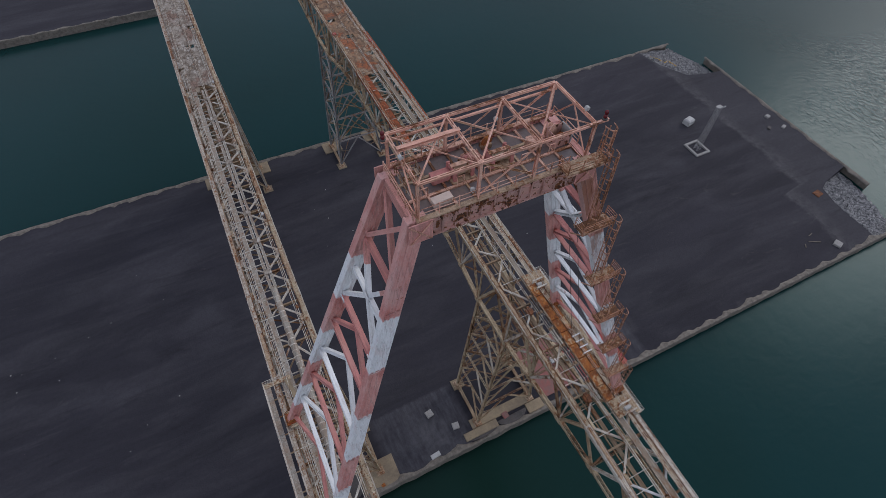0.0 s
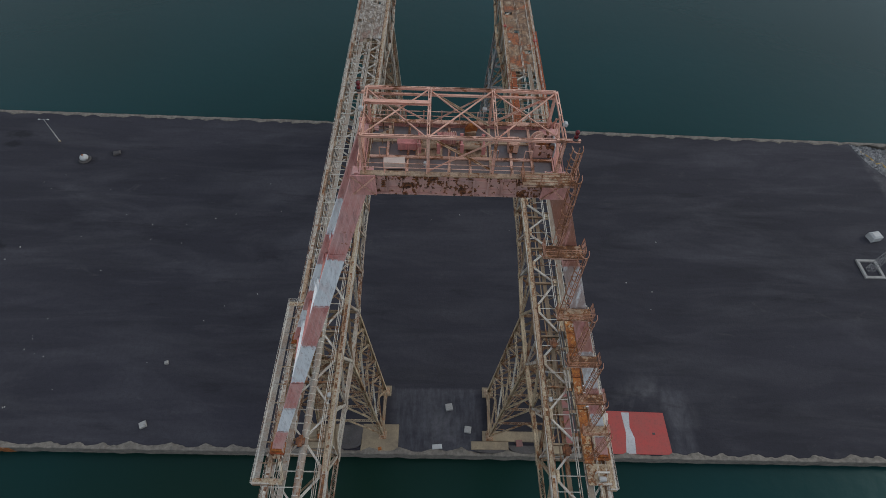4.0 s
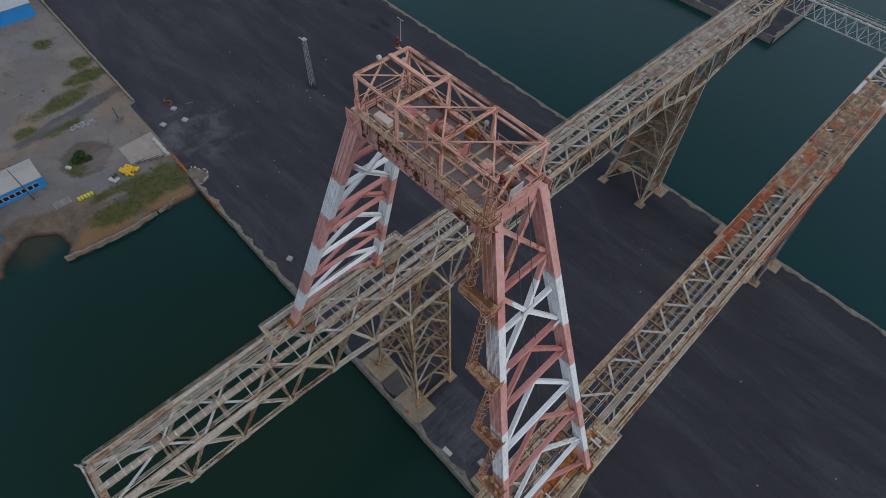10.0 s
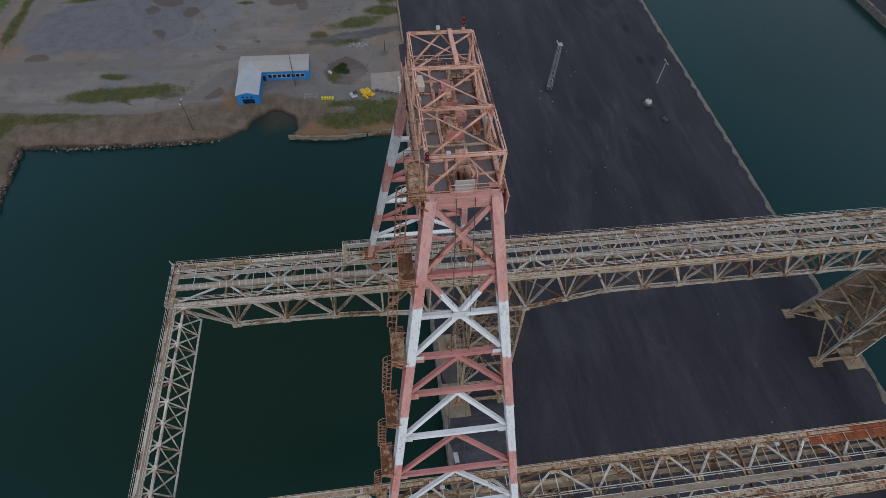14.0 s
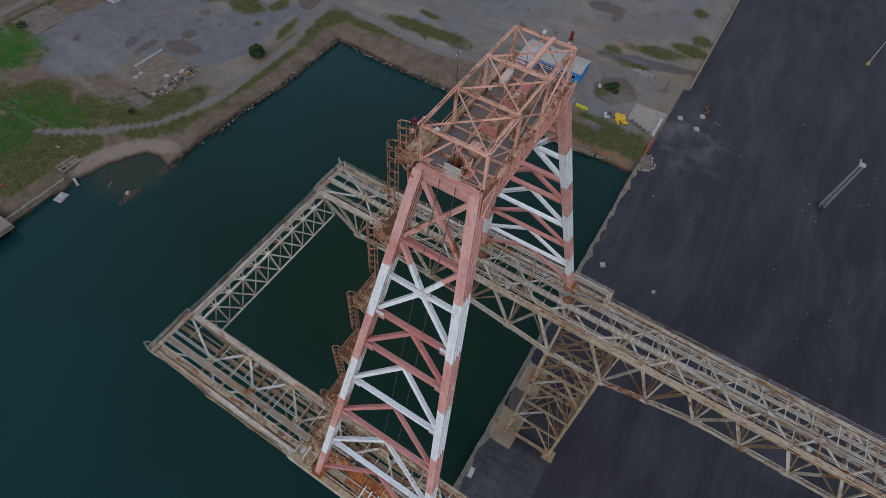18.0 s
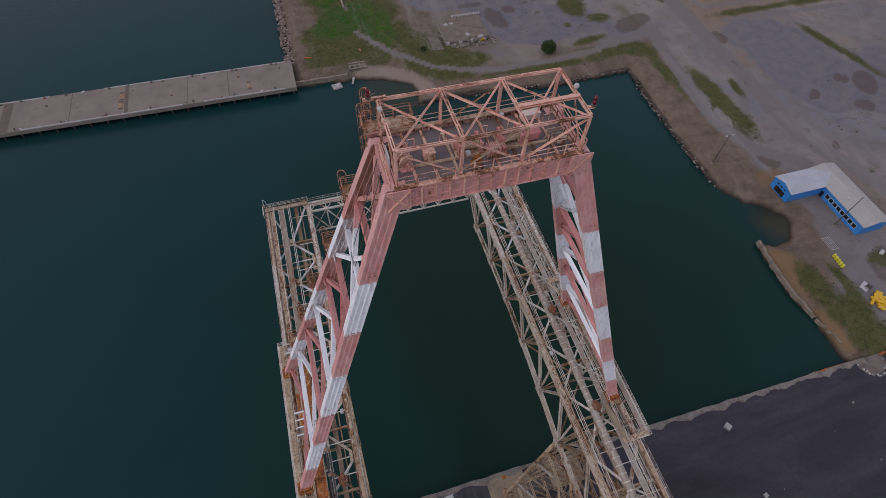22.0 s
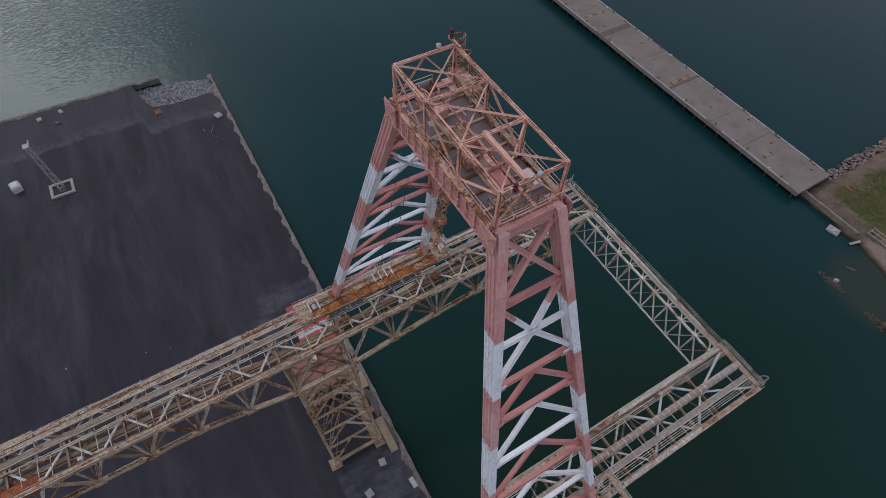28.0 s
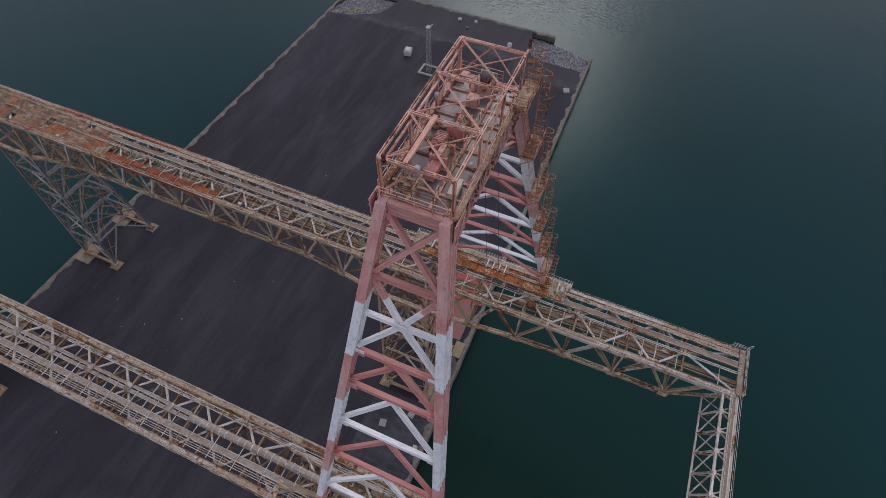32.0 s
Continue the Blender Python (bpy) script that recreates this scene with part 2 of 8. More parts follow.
PINK = ((0.55, 0.185, 0.162), (0.715, 0.41, 0.365))
WHITE = ((0.86, 0.88, 0.89), (0.75, 0.77, 0.78))
M_BAND = banded()
M_RED = weathered("faded_red_paint", (0.62, 0.285, 0.255), (0.66, 0.36, 0.325), 0.59, 1.0, 0.7, 0.4, 0.7, 0.05, 0.25)
M_DEEP_RED = weathered("deep_faded_red_paint", (0.50, 0.185, 0.17), (0.60, 0.29, 0.265), 0.62, 1.0, 0.7, 0.35, 0.7, 0.05, 0.2)
M_PINK = weathered("sun_bleached_red_paint", (0.77, 0.38, 0.285), (0.81, 0.485, 0.39), 0.565, 1.0, 0.7, 0.45, 0.7, 0.075, 0.34)
M_PINK_RUST = weathered("rust_stained_pink_paint", (0.70, 0.40, 0.31), (0.62, 0.36, 0.26), 0.525, 1.0, 0.75, 0.5, 0.7, 0.05, 0.45)
M_CAGE = weathered("rust_red_ladder_steel", (0.52, 0.275, 0.19), (0.36, 0.16, 0.095), 0.52, 1.2, 0.8, 0.5, 0.4, 0.05, 0.5)
M_WHITE = weathered("old_white_paint", WHITE[0], WHITE[1], 0.63, 1.0, 0.65, 0.25, 0.6, 0.06, 0.08)
M_GIRDER_RED = flaking("flaking_red_plate", (0.60, 0.33, 0.27), (0.49, 0.31, 0.275), 0.512)
M_STEEL = weathered("weathered_tan_steel", (0.55, 0.45, 0.305), (0.40, 0.31, 0.20), 0.548, 1.7, 0.75, 0.7, 0.6, 0.06)
M_STEEL_PALE = weathered("weathered_grey_steel", (0.66, 0.62, 0.54), (0.50, 0.455, 0.38), 0.568, 1.6, 0.7, 0.6, 0.6)
M_STEEL_GREY = weathered("weathered_grey_brown_steel", (0.56, 0.51, 0.43), (0.40, 0.35, 0.285), 0.555, 1.7, 0.75, 0.7, 0.6, 0.05)
M_STEEL_BROWN = weathered("dark_brown_steel", (0.33, 0.25, 0.16), (0.21, 0.15, 0.095), 0.545, 1.5, 0.8, 0.6, 0.5)
M_STEEL_DULL = weathered("dull_grey_steel", (0.33, 0.34, 0.345), (0.245, 0.245, 0.24), 0.59, 1.2, 0.8, 0.6, 0.5, 0.05, 0.25)
M_STEEL_RUST = weathered("rust_eaten_steel", (0.48, 0.36, 0.25), (0.40, 0.28, 0.18), 0.50, 1.8, 0.8, 0.7, 0.5)
M_CHORD_OCHRE = weathered("ochre_and_rust_chord", (0.53, 0.45, 0.325), (0.41, 0.32, 0.2), 0.515, 1.0, 0.8, 0.8, 0.8, 0.03)
M_DECK_GREY = weathered("grey_walkway_plate", (0.36, 0.335, 0.29), (0.28, 0.255, 0.21), 0.60, 1.0, 0.8, 0.5)
M_BAND_BROWN = weathered("brown_runway_plate", (0.30, 0.255, 0.20), (0.225, 0.185, 0.135), 0.585, 1.2, 0.85, 0.5)
M_DECK_PALE = weathered("bleached_deck_plate", (0.37, 0.315, 0.25), (0.28, 0.23, 0.175), 0.555, 1.2, 0.8, 0.6)
M_DECK_BROWN = mottled_deck("rust_blotched_deck", ((0.31, 0.185, 0.105), (0.16, 0.095, 0.06), (0.42, 0.115, 0.035), (0.42, 0.32, 0.22)))
M_DECK_LIMED = mottled_deck("grey_blotched_deck", ((0.35, 0.305, 0.255), (0.205, 0.165, 0.13), (0.29, 0.175, 0.13), (0.48, 0.44, 0.39)))
M_WHITE_STEEL = weathered("bleached_grey_steel", (0.62, 0.62, 0.61), (0.50, 0.49, 0.47), 0.62, 1.2, 0.75, 0.4, 0.5, 0.05, 0.12)
M_SHEETING = weathered("dusty_brown_sheeting", (0.35, 0.29, 0.215), (0.25, 0.2, 0.145), 0.57, 1.0, 0.9, 0.5)
M_RUST = rust_eaten("bare_rust", (0.36, 0.2, 0.11), 0.56)
M_RUST_RED = rust_eaten("red_rust", (0.33, 0.22, 0.15), 0.585, (0.40, 0.09, 0.024), (0.30, 0.075, 0.022))
M_RUST_DULL = rust_eaten("dull_brown_rust", (0.24, 0.13, 0.085), 0.56, (0.25, 0.095, 0.035), (0.19, 0.07, 0.03))
M_RUST_DECK = rust_eaten("rusted_sill_plate", (0.52, 0.40, 0.24), 0.535)
# dark grimy steel, also the painted dark inside pier gaps and the roof hole
M_DARK = weathered("grimy_steel_and_gap_shade", (0.05, 0.046, 0.046), (0.085, 0.076, 0.072), 0.66, 0.3, 0.7, 0.5, 0.0, 0.0, 0.0)


def concrete(name, a, b, scale=0.5):
    n = Nodes(name)
    fine = n.noise(4.0, 6, 0.7)
    color = n.mix(n.ramp(n.noise(scale, 5, 0.65), 0.3, 0.7), a, b)
    color = n.mix(n.math("MULTIPLY", n.ramp(fine, 0.45, 0.75), 0.35), color, (0.09, 0.08, 0.075))
    stain = n.ramp(n.noise(0.22, 6, 0.7), 0.56, 0.68)
    color = n.mix(n.math("MULTIPLY", stain, 0.45), color, (0.12, 0.095, 0.08))
    n.bsdf.inputs["Specular IOR Level"].default_value = 0.2
    return n.done(color, 0.9, 0.0, fine, 0.4, 0.05)


M_CONCRETE = concrete("aged_concrete", (0.30, 0.25, 0.185), (0.17, 0.145, 0.115))
M_KERB = concrete("grey_broken_kerb", (0.27, 0.24, 0.2), (0.12, 0.108, 0.095), 0.8)
M_PALE_CONCRETE = concrete("pale_concrete", (0.40, 0.39, 0.37), (0.3, 0.29, 0.27))
M_FOOTING = concrete("ochre_stained_concrete", (0.36, 0.285, 0.185), (0.22, 0.175, 0.125), 0.35)
M_SEAM = concrete("stained_quay_joint", (0.115, 0.088, 0.074), (0.16, 0.125, 0.105), 0.6)
M_QUAY = concrete("quay_deck_concrete", (0.25, 0.213, 0.178), (0.178, 0.15, 0.128), 0.12)


def coal_ground():
    """Black coal fines over a flat dock, smeared lengthwise, paler where it is scraped and dusty."""
    n = Nodes("coal_dust_ground")
    fine = n.noise(2.2, 6, 0.7)
    smear = n.noise(0.08, 4, 0.6, (0.25, 1.2, 1), 0.6)
    wide = n.noise(0.016, 4, 0.55, (0.6, 1.2, 1), 0.5)
    color = n.mix(n.ramp(wide, 0.3, 0.7), (0.0235, 0.0226, 0.0294), (0.041, 0.0394, 0.05))
    color = n.mix(n.math("MULTIPLY", n.ramp(smear, 0.46, 0.7), 0.55), color, (0.068, 0.066, 0.075))
    dusty = n.ramp(n.noise(0.11, 6, 0.7, (0.5, 1.2, 1), 1.0), 0.63, 0.78)
    color = n.mix(n.math("MULTIPLY", dusty, 0.4), color, (0.13, 0.125, 0.12))
    wisp = n.ramp(n.noise(0.036, 5, 0.6, (0.42, 1.15, 1), 1.1), 0.53, 0.72)
    color = n.mix(n.math("MULTIPLY", wisp, 0.48), color, (0.08, 0.078, 0.089))
    scrape = n.noise(0.2, 5, 0.65, (0.13, 1.0, 1), 0.5)
    here = n.ramp(n.noise(0.022, 4, 0.6, None, 0.5), 0.42, 0.66)
    color = n.mix(n.math("MULTIPLY", n.ramp(scrape, 0.48, 0.34), 0.3), color, (0.017, 0.0165, 0.0205))
    color = n.mix(n.math("MULTIPLY", n.math("MULTIPLY", n.ramp(scrape, 0.55, 0.72), here), 0.45), color, (0.088, 0.085, 0.096))
    # pale dust lies where loads were tipped and along the end of the dock
    for x, y, r in ((-150, 17, 26), (3, 12, 15), (60, 18, 14)):
        off = n.t.nodes.new("ShaderNodeVectorMath")
        off.operation = "DISTANCE"
        off.inputs[1].default_value = (x, y, 0)
        n.t.links.new(n.pos, off.inputs[0])
        near = n.ramp(off.outputs["Value"], r, r * 0.3)
        plume = n.ramp(n.math("ADD", n.noise(0.12, 4, 0.6, (1.0, 0.75, 1), 0.6), n.math("MULTIPLY", near, 0.12)), 0.54, 0.76)
        color = n.mix(n.math("MULTIPLY", n.math("MULTIPLY", plume, near), 0.4), color, (0.2, 0.195, 0.2))
    for x, y, rx, ry in ((-162, 122, 5.5, 2.2), (-162.5, 116.5, 3.2, 2), (-188, 118.5, 4, 1.6), (-132, 109, 4.5, 2.2), (-145, 68.5, 3.5, 2.2), (-122, 113, 3.0, 2.0)):
        spot = n.t.nodes.new("ShaderNodeVectorMath")
        spot.operation = "DISTANCE"
        n.put(spot.inputs[0], n.combine(n.math("DIVIDE", n.math("SUBTRACT", n.axis(0), x), rx), n.math("DIVIDE", n.math("SUBTRACT", n.axis(1), y), ry)))
        rim = n.math("ADD", spot.outputs["Value"], n.math("MULTIPLY", n.math("SUBTRACT", n.noise(0.5, 4, 0.6), 0.5), 1.6))
        color = n.mix(n.math("MULTIPLY", n.ramp(rim, 1.2, 0.5), 0.7), color, (0.011, 0.0105, 0.013))
    # dusty floors: between the two near towers, and beside the red deck
    wob = n.math("MULTIPLY", n.math("SUBTRACT", n.noise(0.5, 4, 0.6), 0.5), 2.0)
    px, py = n.math("ADD", n.axis(0), wob), n.math("ADD", n.axis(1), wob)
    for x0, x1, y0, y1, f in ((-12.5, 12.5, 6, 24.0, 0.5), (62.5, 70, 6, 25, 0.35)):
        box = n.math("MULTIPLY", n.ramp(px, x0, x0 + 1.5), n.ramp(px, x1, x1 - 1.5))
        box = n.math("MULTIPLY", box, n.math("MULTIPLY", n.ramp(py, y0, y0 + 1), n.ramp(py, y1, y1 - 0.8)))
        drawn = n.ramp(n.noise(0.5, 5, 0.7, (1.4, 0.25, 1)), 0.3, 0.7)
        color = n.mix(n.math("MULTIPLY", n.math("MULTIPLY", box, f), drawn), color, (0.13, 0.13, 0.145))
    # the swept end of the dock, with dust heaped along the edge of the sweeping
    edge = n.math("SUBTRACT", 166.5, n.math("MULTIPLY", n.ramp(n.axis(1), 36.5, 35.0), 9.5))
    edge = n.math("ADD", edge, n.math("MULTIPLY", n.math("SUBTRACT", n.noise(0.06, 4, 0.6), 0.5), 9.0))
    past = n.math("SUBTRACT", px, edge)
    swept = n.ramp(past, -1.0, 1.2)
    heap = n.math("MULTIPLY", swept, n.ramp(past, 7.0, 1.0))
    color = n.mix(n.math("MULTIPLY", swept, 0.45), color, (0.064, 0.062, 0.07))
    color = n.mix(n.math("MULTIPLY", n.math("MULTIPLY", heap, n.ramp(n.noise(0.25, 5, 0.7), 0.35, 0.68)), 0.6), color, (0.125, 0.12, 0.122))
    black = n.ramp(n.noise(0.09, 6, 0.7, (0.3, 1.6, 1), 0.6), 0.58, 0.7)
    color = n.mix(n.math("MULTIPLY", black, 0.45), color, (0.011, 0.010, 0.013))
    specks = n.ramp(n.noise(1.7, 2, 0.5), 0.8, 0.83)
    color = n.mix(n.math("MULTIPLY", n.ramp(n.noise(0.9, 5, 0.8), 0.44, 0.62), 0.22), color, (0.016, 0.0155, 0.019))
    color = n.mix(n.math("MULTIPLY", specks, 0.5), color, (0.2, 0.18, 0.16))
    n.bsdf.inputs["Specular IOR Level"].default_value = 0.25
    return n.done(color, 0.85, 0.0, n.math("ADD", fine, smear), 0.5, 0.12)


M_COAL = coal_ground()


def water():
    n = Nodes("harbour_water")
    ripple = n.math("MULTIPLY", n.noise(0.2, 4, 0.55, (1, 1.3, 1), 0.4), 0.06)
    small = n.math("MULTIPLY", n.noise(1.2, 3, 0.6), 0.01)
    # wind-ruffled water off the end of the pier
    off = n.t.nodes.new("ShaderNodeVectorMath")
    off.operation = "DISTANCE"
    off.inputs[1].default_value = (262, 40, WATER_Z)
    n.t.links.new(n.pos, off.inputs[0])
    gust = n.ramp(n.math("ADD", off.outputs["Value"], n.math("MULTIPLY", n.noise(0.03, 4), 70)), 108, 60)
    chop = n.math("MULTIPLY", n.noise(0.55, 1.4, 0.5, (1.4, 0.8, 1), 0.8), n.math("MULTIPLY", gust, 0.4))
    h = n.math("ADD", n.math("ADD", ripple, small), chop)
    shoal = n.ramp(n.noise(0.006, 3, 0.5), 0.35, 0.65)
    color = n.mix(shoal, (0.0048, 0.027, 0.0255), (0.0048, 0.0355, 0.0375))
    # weaker sky reflection seen steeply near the portal, painted as darker greener water
    sheen_loss = n.t.nodes.new("ShaderNodeVectorMath")
    sheen_loss.operation = "DISTANCE"
    sheen_loss.inputs[1].default_value = (-32, -38, WATER_Z)
    n.t.links.new(n.pos, sheen_loss.inputs[0])
    # deep only masks that reflection tone; no depth is modelled
    deep = n.ramp(n.math("ADD", sheen_loss.outputs["Value"], n.math("MULTIPLY", n.noise(0.012, 3, 0.5), 60)), 150, 60)
    color = n.mix(deep, color, (0.006, 0.0192, 0.0107))
    # sandy bottom showing through the shallow bay
    bay = n.t.nodes.new("ShaderNodeVectorMath")
    bay.operation = "DISTANCE"
    bay.inputs[1].default_value = (-24, -150, WATER_Z)
    n.t.links.new(n.pos, bay.inputs[0])
    sand = n.ramp(n.math("ADD", bay.outputs["Value"], n.math("MULTIPLY", n.noise(0.12, 4, 0.6), 8)), 22, 14)
    color = n.mix(n.math("MULTIPLY", sand, 0.7), color, (0.036, 0.042, 0.027))
    cove = n.t.nodes.new("ShaderNodeVectorMath")
    cove.operation = "DISTANCE"
    cove.inputs[1].default_value = (-139, -46, WATER_Z)
    n.t.links.new(n.pos, cove.inputs[0])
    silt = n.ramp(n.math("ADD", cove.outputs["Value"], n.math("MULTIPLY", n.noise(0.2, 4, 0.6), 6)), 14, 7)
    color = n.mix(n.math("MULTIPLY", silt, 0.75), color, (0.05, 0.04, 0.022))
    n.bsdf.inputs["IOR"].default_value = 1.33
    n.bsdf.inputs["Specular IOR Level"].default_value = 0.28
    n.bsdf.inputs["Specular Tint"].default_value = (0.6, 0.96, 1.0, 1)
    rough = n.math("SUBTRACT", 0.26, n.math("MULTIPLY", gust, 0.12))
    return n.done(color, rough, 0.0, h, 1.0, 1.0)


WATER_Z = -3.2
M_WATER = water()


def land():
    """Made ground: gravel, worn asphalt, bare earth and grass, from two masks laid over the shore."""
    n = Nodes("shore_ground")
    r, g, b = n.attribute("cover")[:3]
    turf, yard, mud = n.attribute("turf")[:3]
    fine = n.noise(1.3, 6, 0.8)
    mid = n.noise(0.17, 7, 0.75)
    big = n.noise(0.035, 4, 0.6)
    clay, slate, sandy = n.attribute("soil")[:3]
    broad = n.noise(0.013, 4, 0.6, None, 0.6)
    earth = n.mix(n.ramp(mid, 0.35, 0.65), (0.185, 0.142, 0.105), (0.105, 0.079, 0.057))
    pave = n.mix(n.ramp(big, 0.4, 0.6), (0.168, 0.157, 0.152), (0.228, 0.2, 0.176))
    pave = n.mix(n.ramp(broad, 0.52, 0.66), pave, (0.22, 0.162, 0.12))
    pave = n.mix(n.ramp(broad, 0.46, 0.34), pave, (0.17, 0.175, 0.19))
    pave = n.mix(n.math("MULTIPLY", n.ramp(mid, 0.47, 0.64), 0.5), pave, (0.15, 0.125, 0.1))
    asphalt = n.mix(n.ramp(mid, 0.38, 0.62), (0.13, 0.127, 0.139), (0.172, 0.163, 0.168))
    grass = n.mix(n.ramp(n.noise(0.22, 6, 0.75), 0.36, 0.64), (0.048, 0.067, 0.014), (0.105, 0.094, 0.036))
    lawn = n.mix(n.ramp(n.noise(0.09, 6, 0.75), 0.42, 0.64), (0.02, 0.092, 0.009), (0.07, 0.1, 0.022))
    track = n.mix(fine, (0.2, 0.18, 0.165), (0.145, 0.13, 0.12))
    brown = n.mix(fine, (0.074, 0.056, 0.047), (0.125, 0.09, 0.07))
    edge = n.math("MULTIPLY", n.math("SUBTRACT", n.math("ADD", fine, mid), 1.0), 0.9)
    def soft(m, k=1.0, w=0.1):
        return n.ramp(n.math("ADD", m, n.math("MULTIPLY", edge, k)), 0.5 - w, 0.5 + w)
    color = n.mix(soft(g, 1.0, 0.25), earth, pave)
    color = n.mix(soft(yard, 0.8, 0.15), color, asphalt)
    color = n.mix(n.math("MULTIPLY", soft(clay, 1.2, 0.3), 0.85), color, n.mix(fine, (0.25, 0.155, 0.08), (0.17, 0.1, 0.052)))
    color = n.mix(n.math("MULTIPLY", soft(slate, 1.4, 0.2), 0.85), color, n.mix(fine, (0.055, 0.055, 0.06), (0.12, 0.112, 0.108)))
    color = n.mix(n.math("MULTIPLY", soft(mud, 1.6, 0.2), 0.7), color, brown)
    color = n.mix(soft(b, 1.0, 0.2), color, track)
    color = n.mix(n.math("MULTIPLY", soft(r, 1.7, 0.32), 0.95), color, grass)
    color = n.mix(soft(turf, 1.7, 0.25), color, lawn)
    color = n.mix(soft(sandy, 1.0, 0.3), color, n.mix(fine, (0.27, 0.22, 0.175), (0.19, 0.15, 0.118)))
    # dark stains and pale scraped spots
    dark = n.ramp(n.noise(0.07, 6, 0.75, None, 0.8), 0.6, 0.7)
    color = n.mix(n.math("MULTIPLY", dark, 0.45), color, (0.06, 0.048, 0.04))
    streaks = n.ramp(n.noise(0.06, 6, 0.7, (1, 0.2, 1), 0.3), 0.56, 0.68)
    color = n.mix(n.math("MULTIPLY", streaks, 0.3), color, (0.30, 0.285, 0.27))
    color = n.mix(n.math("MULTIPLY", n.ramp(n.noise(0.3, 6, 0.8), 0.6, 0.72), 0.3), color, (0.240, 0.225, 0.210))
    color = n.mix(n.math("MULTIPLY", n.ramp(fine, 0.58, 0.75), 0.2), color, (0.288, 0.269, 0.248))
    color = n.mix(n.math("MULTIPLY", n.ramp(n.noise(1.1, 4, 0.7), 0.62, 0.7), 0.45), color, (0.05, 0.042, 0.034))
    wet = n.ramp(n.axis(2), -3.1, -2.2)
    color = n.mix(wet, (0.03, 0.025, 0.02), color)
    n.bsdf.inputs["Specular IOR Level"].default_value = 0.12
    return n.done(color, 0.95, 0.0, n.math("ADD", fine, mid), 0.6, 0.3)


M_LAND = land()


def plain(name, a, b, rough=0.6, scale=1.0, metal=0.0, dirt=0.25):
    n = Nodes(name)
    fine = n.noise(3.0 * scale, 5, 0.7)
    color = n.mix(n.ramp(n.noise(0.4 * scale, 4), 0.3, 0.7), a, b)
    color = n.mix(n.math("MULTIPLY", n.ramp(fine, 0.5, 0.75), dirt), color, (0.06, 0.05, 0.045))
    return n.done(color, rough, metal, fine, 0.15, 0.03)


M_BLUE = plain("blue_metal_cladding", (0.018, 0.19, 0.52), (0.025, 0.23, 0.58), 0.5, 1, 0, 0.15)
M_ROOF = plain("grey_metal_roof", (0.43, 0.45, 0.48), (0.36, 0.37, 0.39), 0.55, 0.6)
M_ROOF_TAN = plain("buff_felt_roof", (0.34, 0.325, 0.3), (0.38, 0.365, 0.34), 0.8, 0.6)
M_YELLOW = plain("yellow_plastic", (0.62, 0.36, 0.012), (0.68, 0.42, 0.02), 0.45)
M_YELLOW_OLD = plain("chipped_yellow_paint", (0.42, 0.31, 0.06), (0.3, 0.22, 0.08), 0.7)
M_WHITEBAG = plain("dirty_white_stone", (0.52, 0.5, 0.475), (0.36, 0.34, 0.315), 0.85, 2.0, 0, 0.35)
M_ORANGE = plain("faded_orange_plastic", (0.5, 0.13, 0.04), (0.42, 0.11, 0.05), 0.6)
M_LIME = plain("yellow_green_drums", (0.55, 0.52, 0.03), (0.6, 0.56, 0.05), 0.45)
M_REDPAD = plain("red_deck_paint", (0.42, 0.06, 0.052), (0.34, 0.075, 0.062), 0.75, 0.7, 0, 0.5)
M_REDPAD_WORN = plain("faded_red_deck_paint", (0.33, 0.10, 0.085), (0.20, 0.13, 0.115), 0.8, 1.6, 0, 0.6)
M_WHITEPAD = plain("worn_white_marking", (0.55, 0.55, 0.56), (0.4, 0.39, 0.39), 0.7, 0.5, 0, 0.4)
M_GLASS = plain("dark_window_glass", (0.01, 0.012, 0.015), (0.02, 0.022, 0.026), 0.15)
M_GREYBOX = plain("light_grey_cabinet_paint", (0.5, 0.5, 0.49), (0.42, 0.42, 0.41), 0.5)
M_MAST = plain("dull_galvanised_steel", (0.4, 0.4, 0.39), (0.3, 0.29, 0.28), 0.6)
M_BEIGE = plain("beige_cabinet_paint", (0.66, 0.54, 0.46), (0.60, 0.47, 0.40), 0.6)
M_RED_LAMP = plain("red_lamp_glass", (0.13, 0.006, 0.012), (0.1, 0.005, 0.01), 0.25)
M_DECK = plain("slate_grey_deck_plate", (0.125, 0.118, 0.13), (0.17, 0.12, 0.1), 0.33, 1.2, 0, 0.6)
M_BRICK = plain("red_brick", (0.3, 0.09, 0.055), (0.25, 0.08, 0.05), 0.9)
M_WOOD = plain("grey_timber", (0.2, 0.17, 0.14), (0.13, 0.11, 0.09), 0.9)


def rock():
    n = Nodes("riprap_stone")
    v = n.island()
    color = n.mix(v, (0.085, 0.087, 0.092), (0.33, 0.325, 0.32))
    return n.done(color, 0.9, 0.0, n.noise(3, 4), 0.4, 0.05)


M_ROCK = rock()


def rubble():
    n = Nodes("brown_rubble")
    return n.done(n.mix(n.island(), (0.05, 0.04, 0.032), (0.27, 0.235, 0.2)), 0.95, 0.0, n.noise(3, 4), 0.4, 0.05)


M_RUBBLE = rubble()


def boulder():
    n = Nodes("brown_boulders")
    return n.done(n.mix(n.island(), (0.1, 0.072, 0.06), (0.3, 0.225, 0.19)), 0.95, 0.0, n.noise(2, 5, 0.7), 0.6, 0.1)


M_BOULDER = boulder()


def leaf():
    n = Nodes("leaves")
    color = n.mix(n.island(), (0.018, 0.045, 0.012), (0.042, 0.08, 0.02))
    return n.done(color, 0.7)


M_LEAF = leaf()


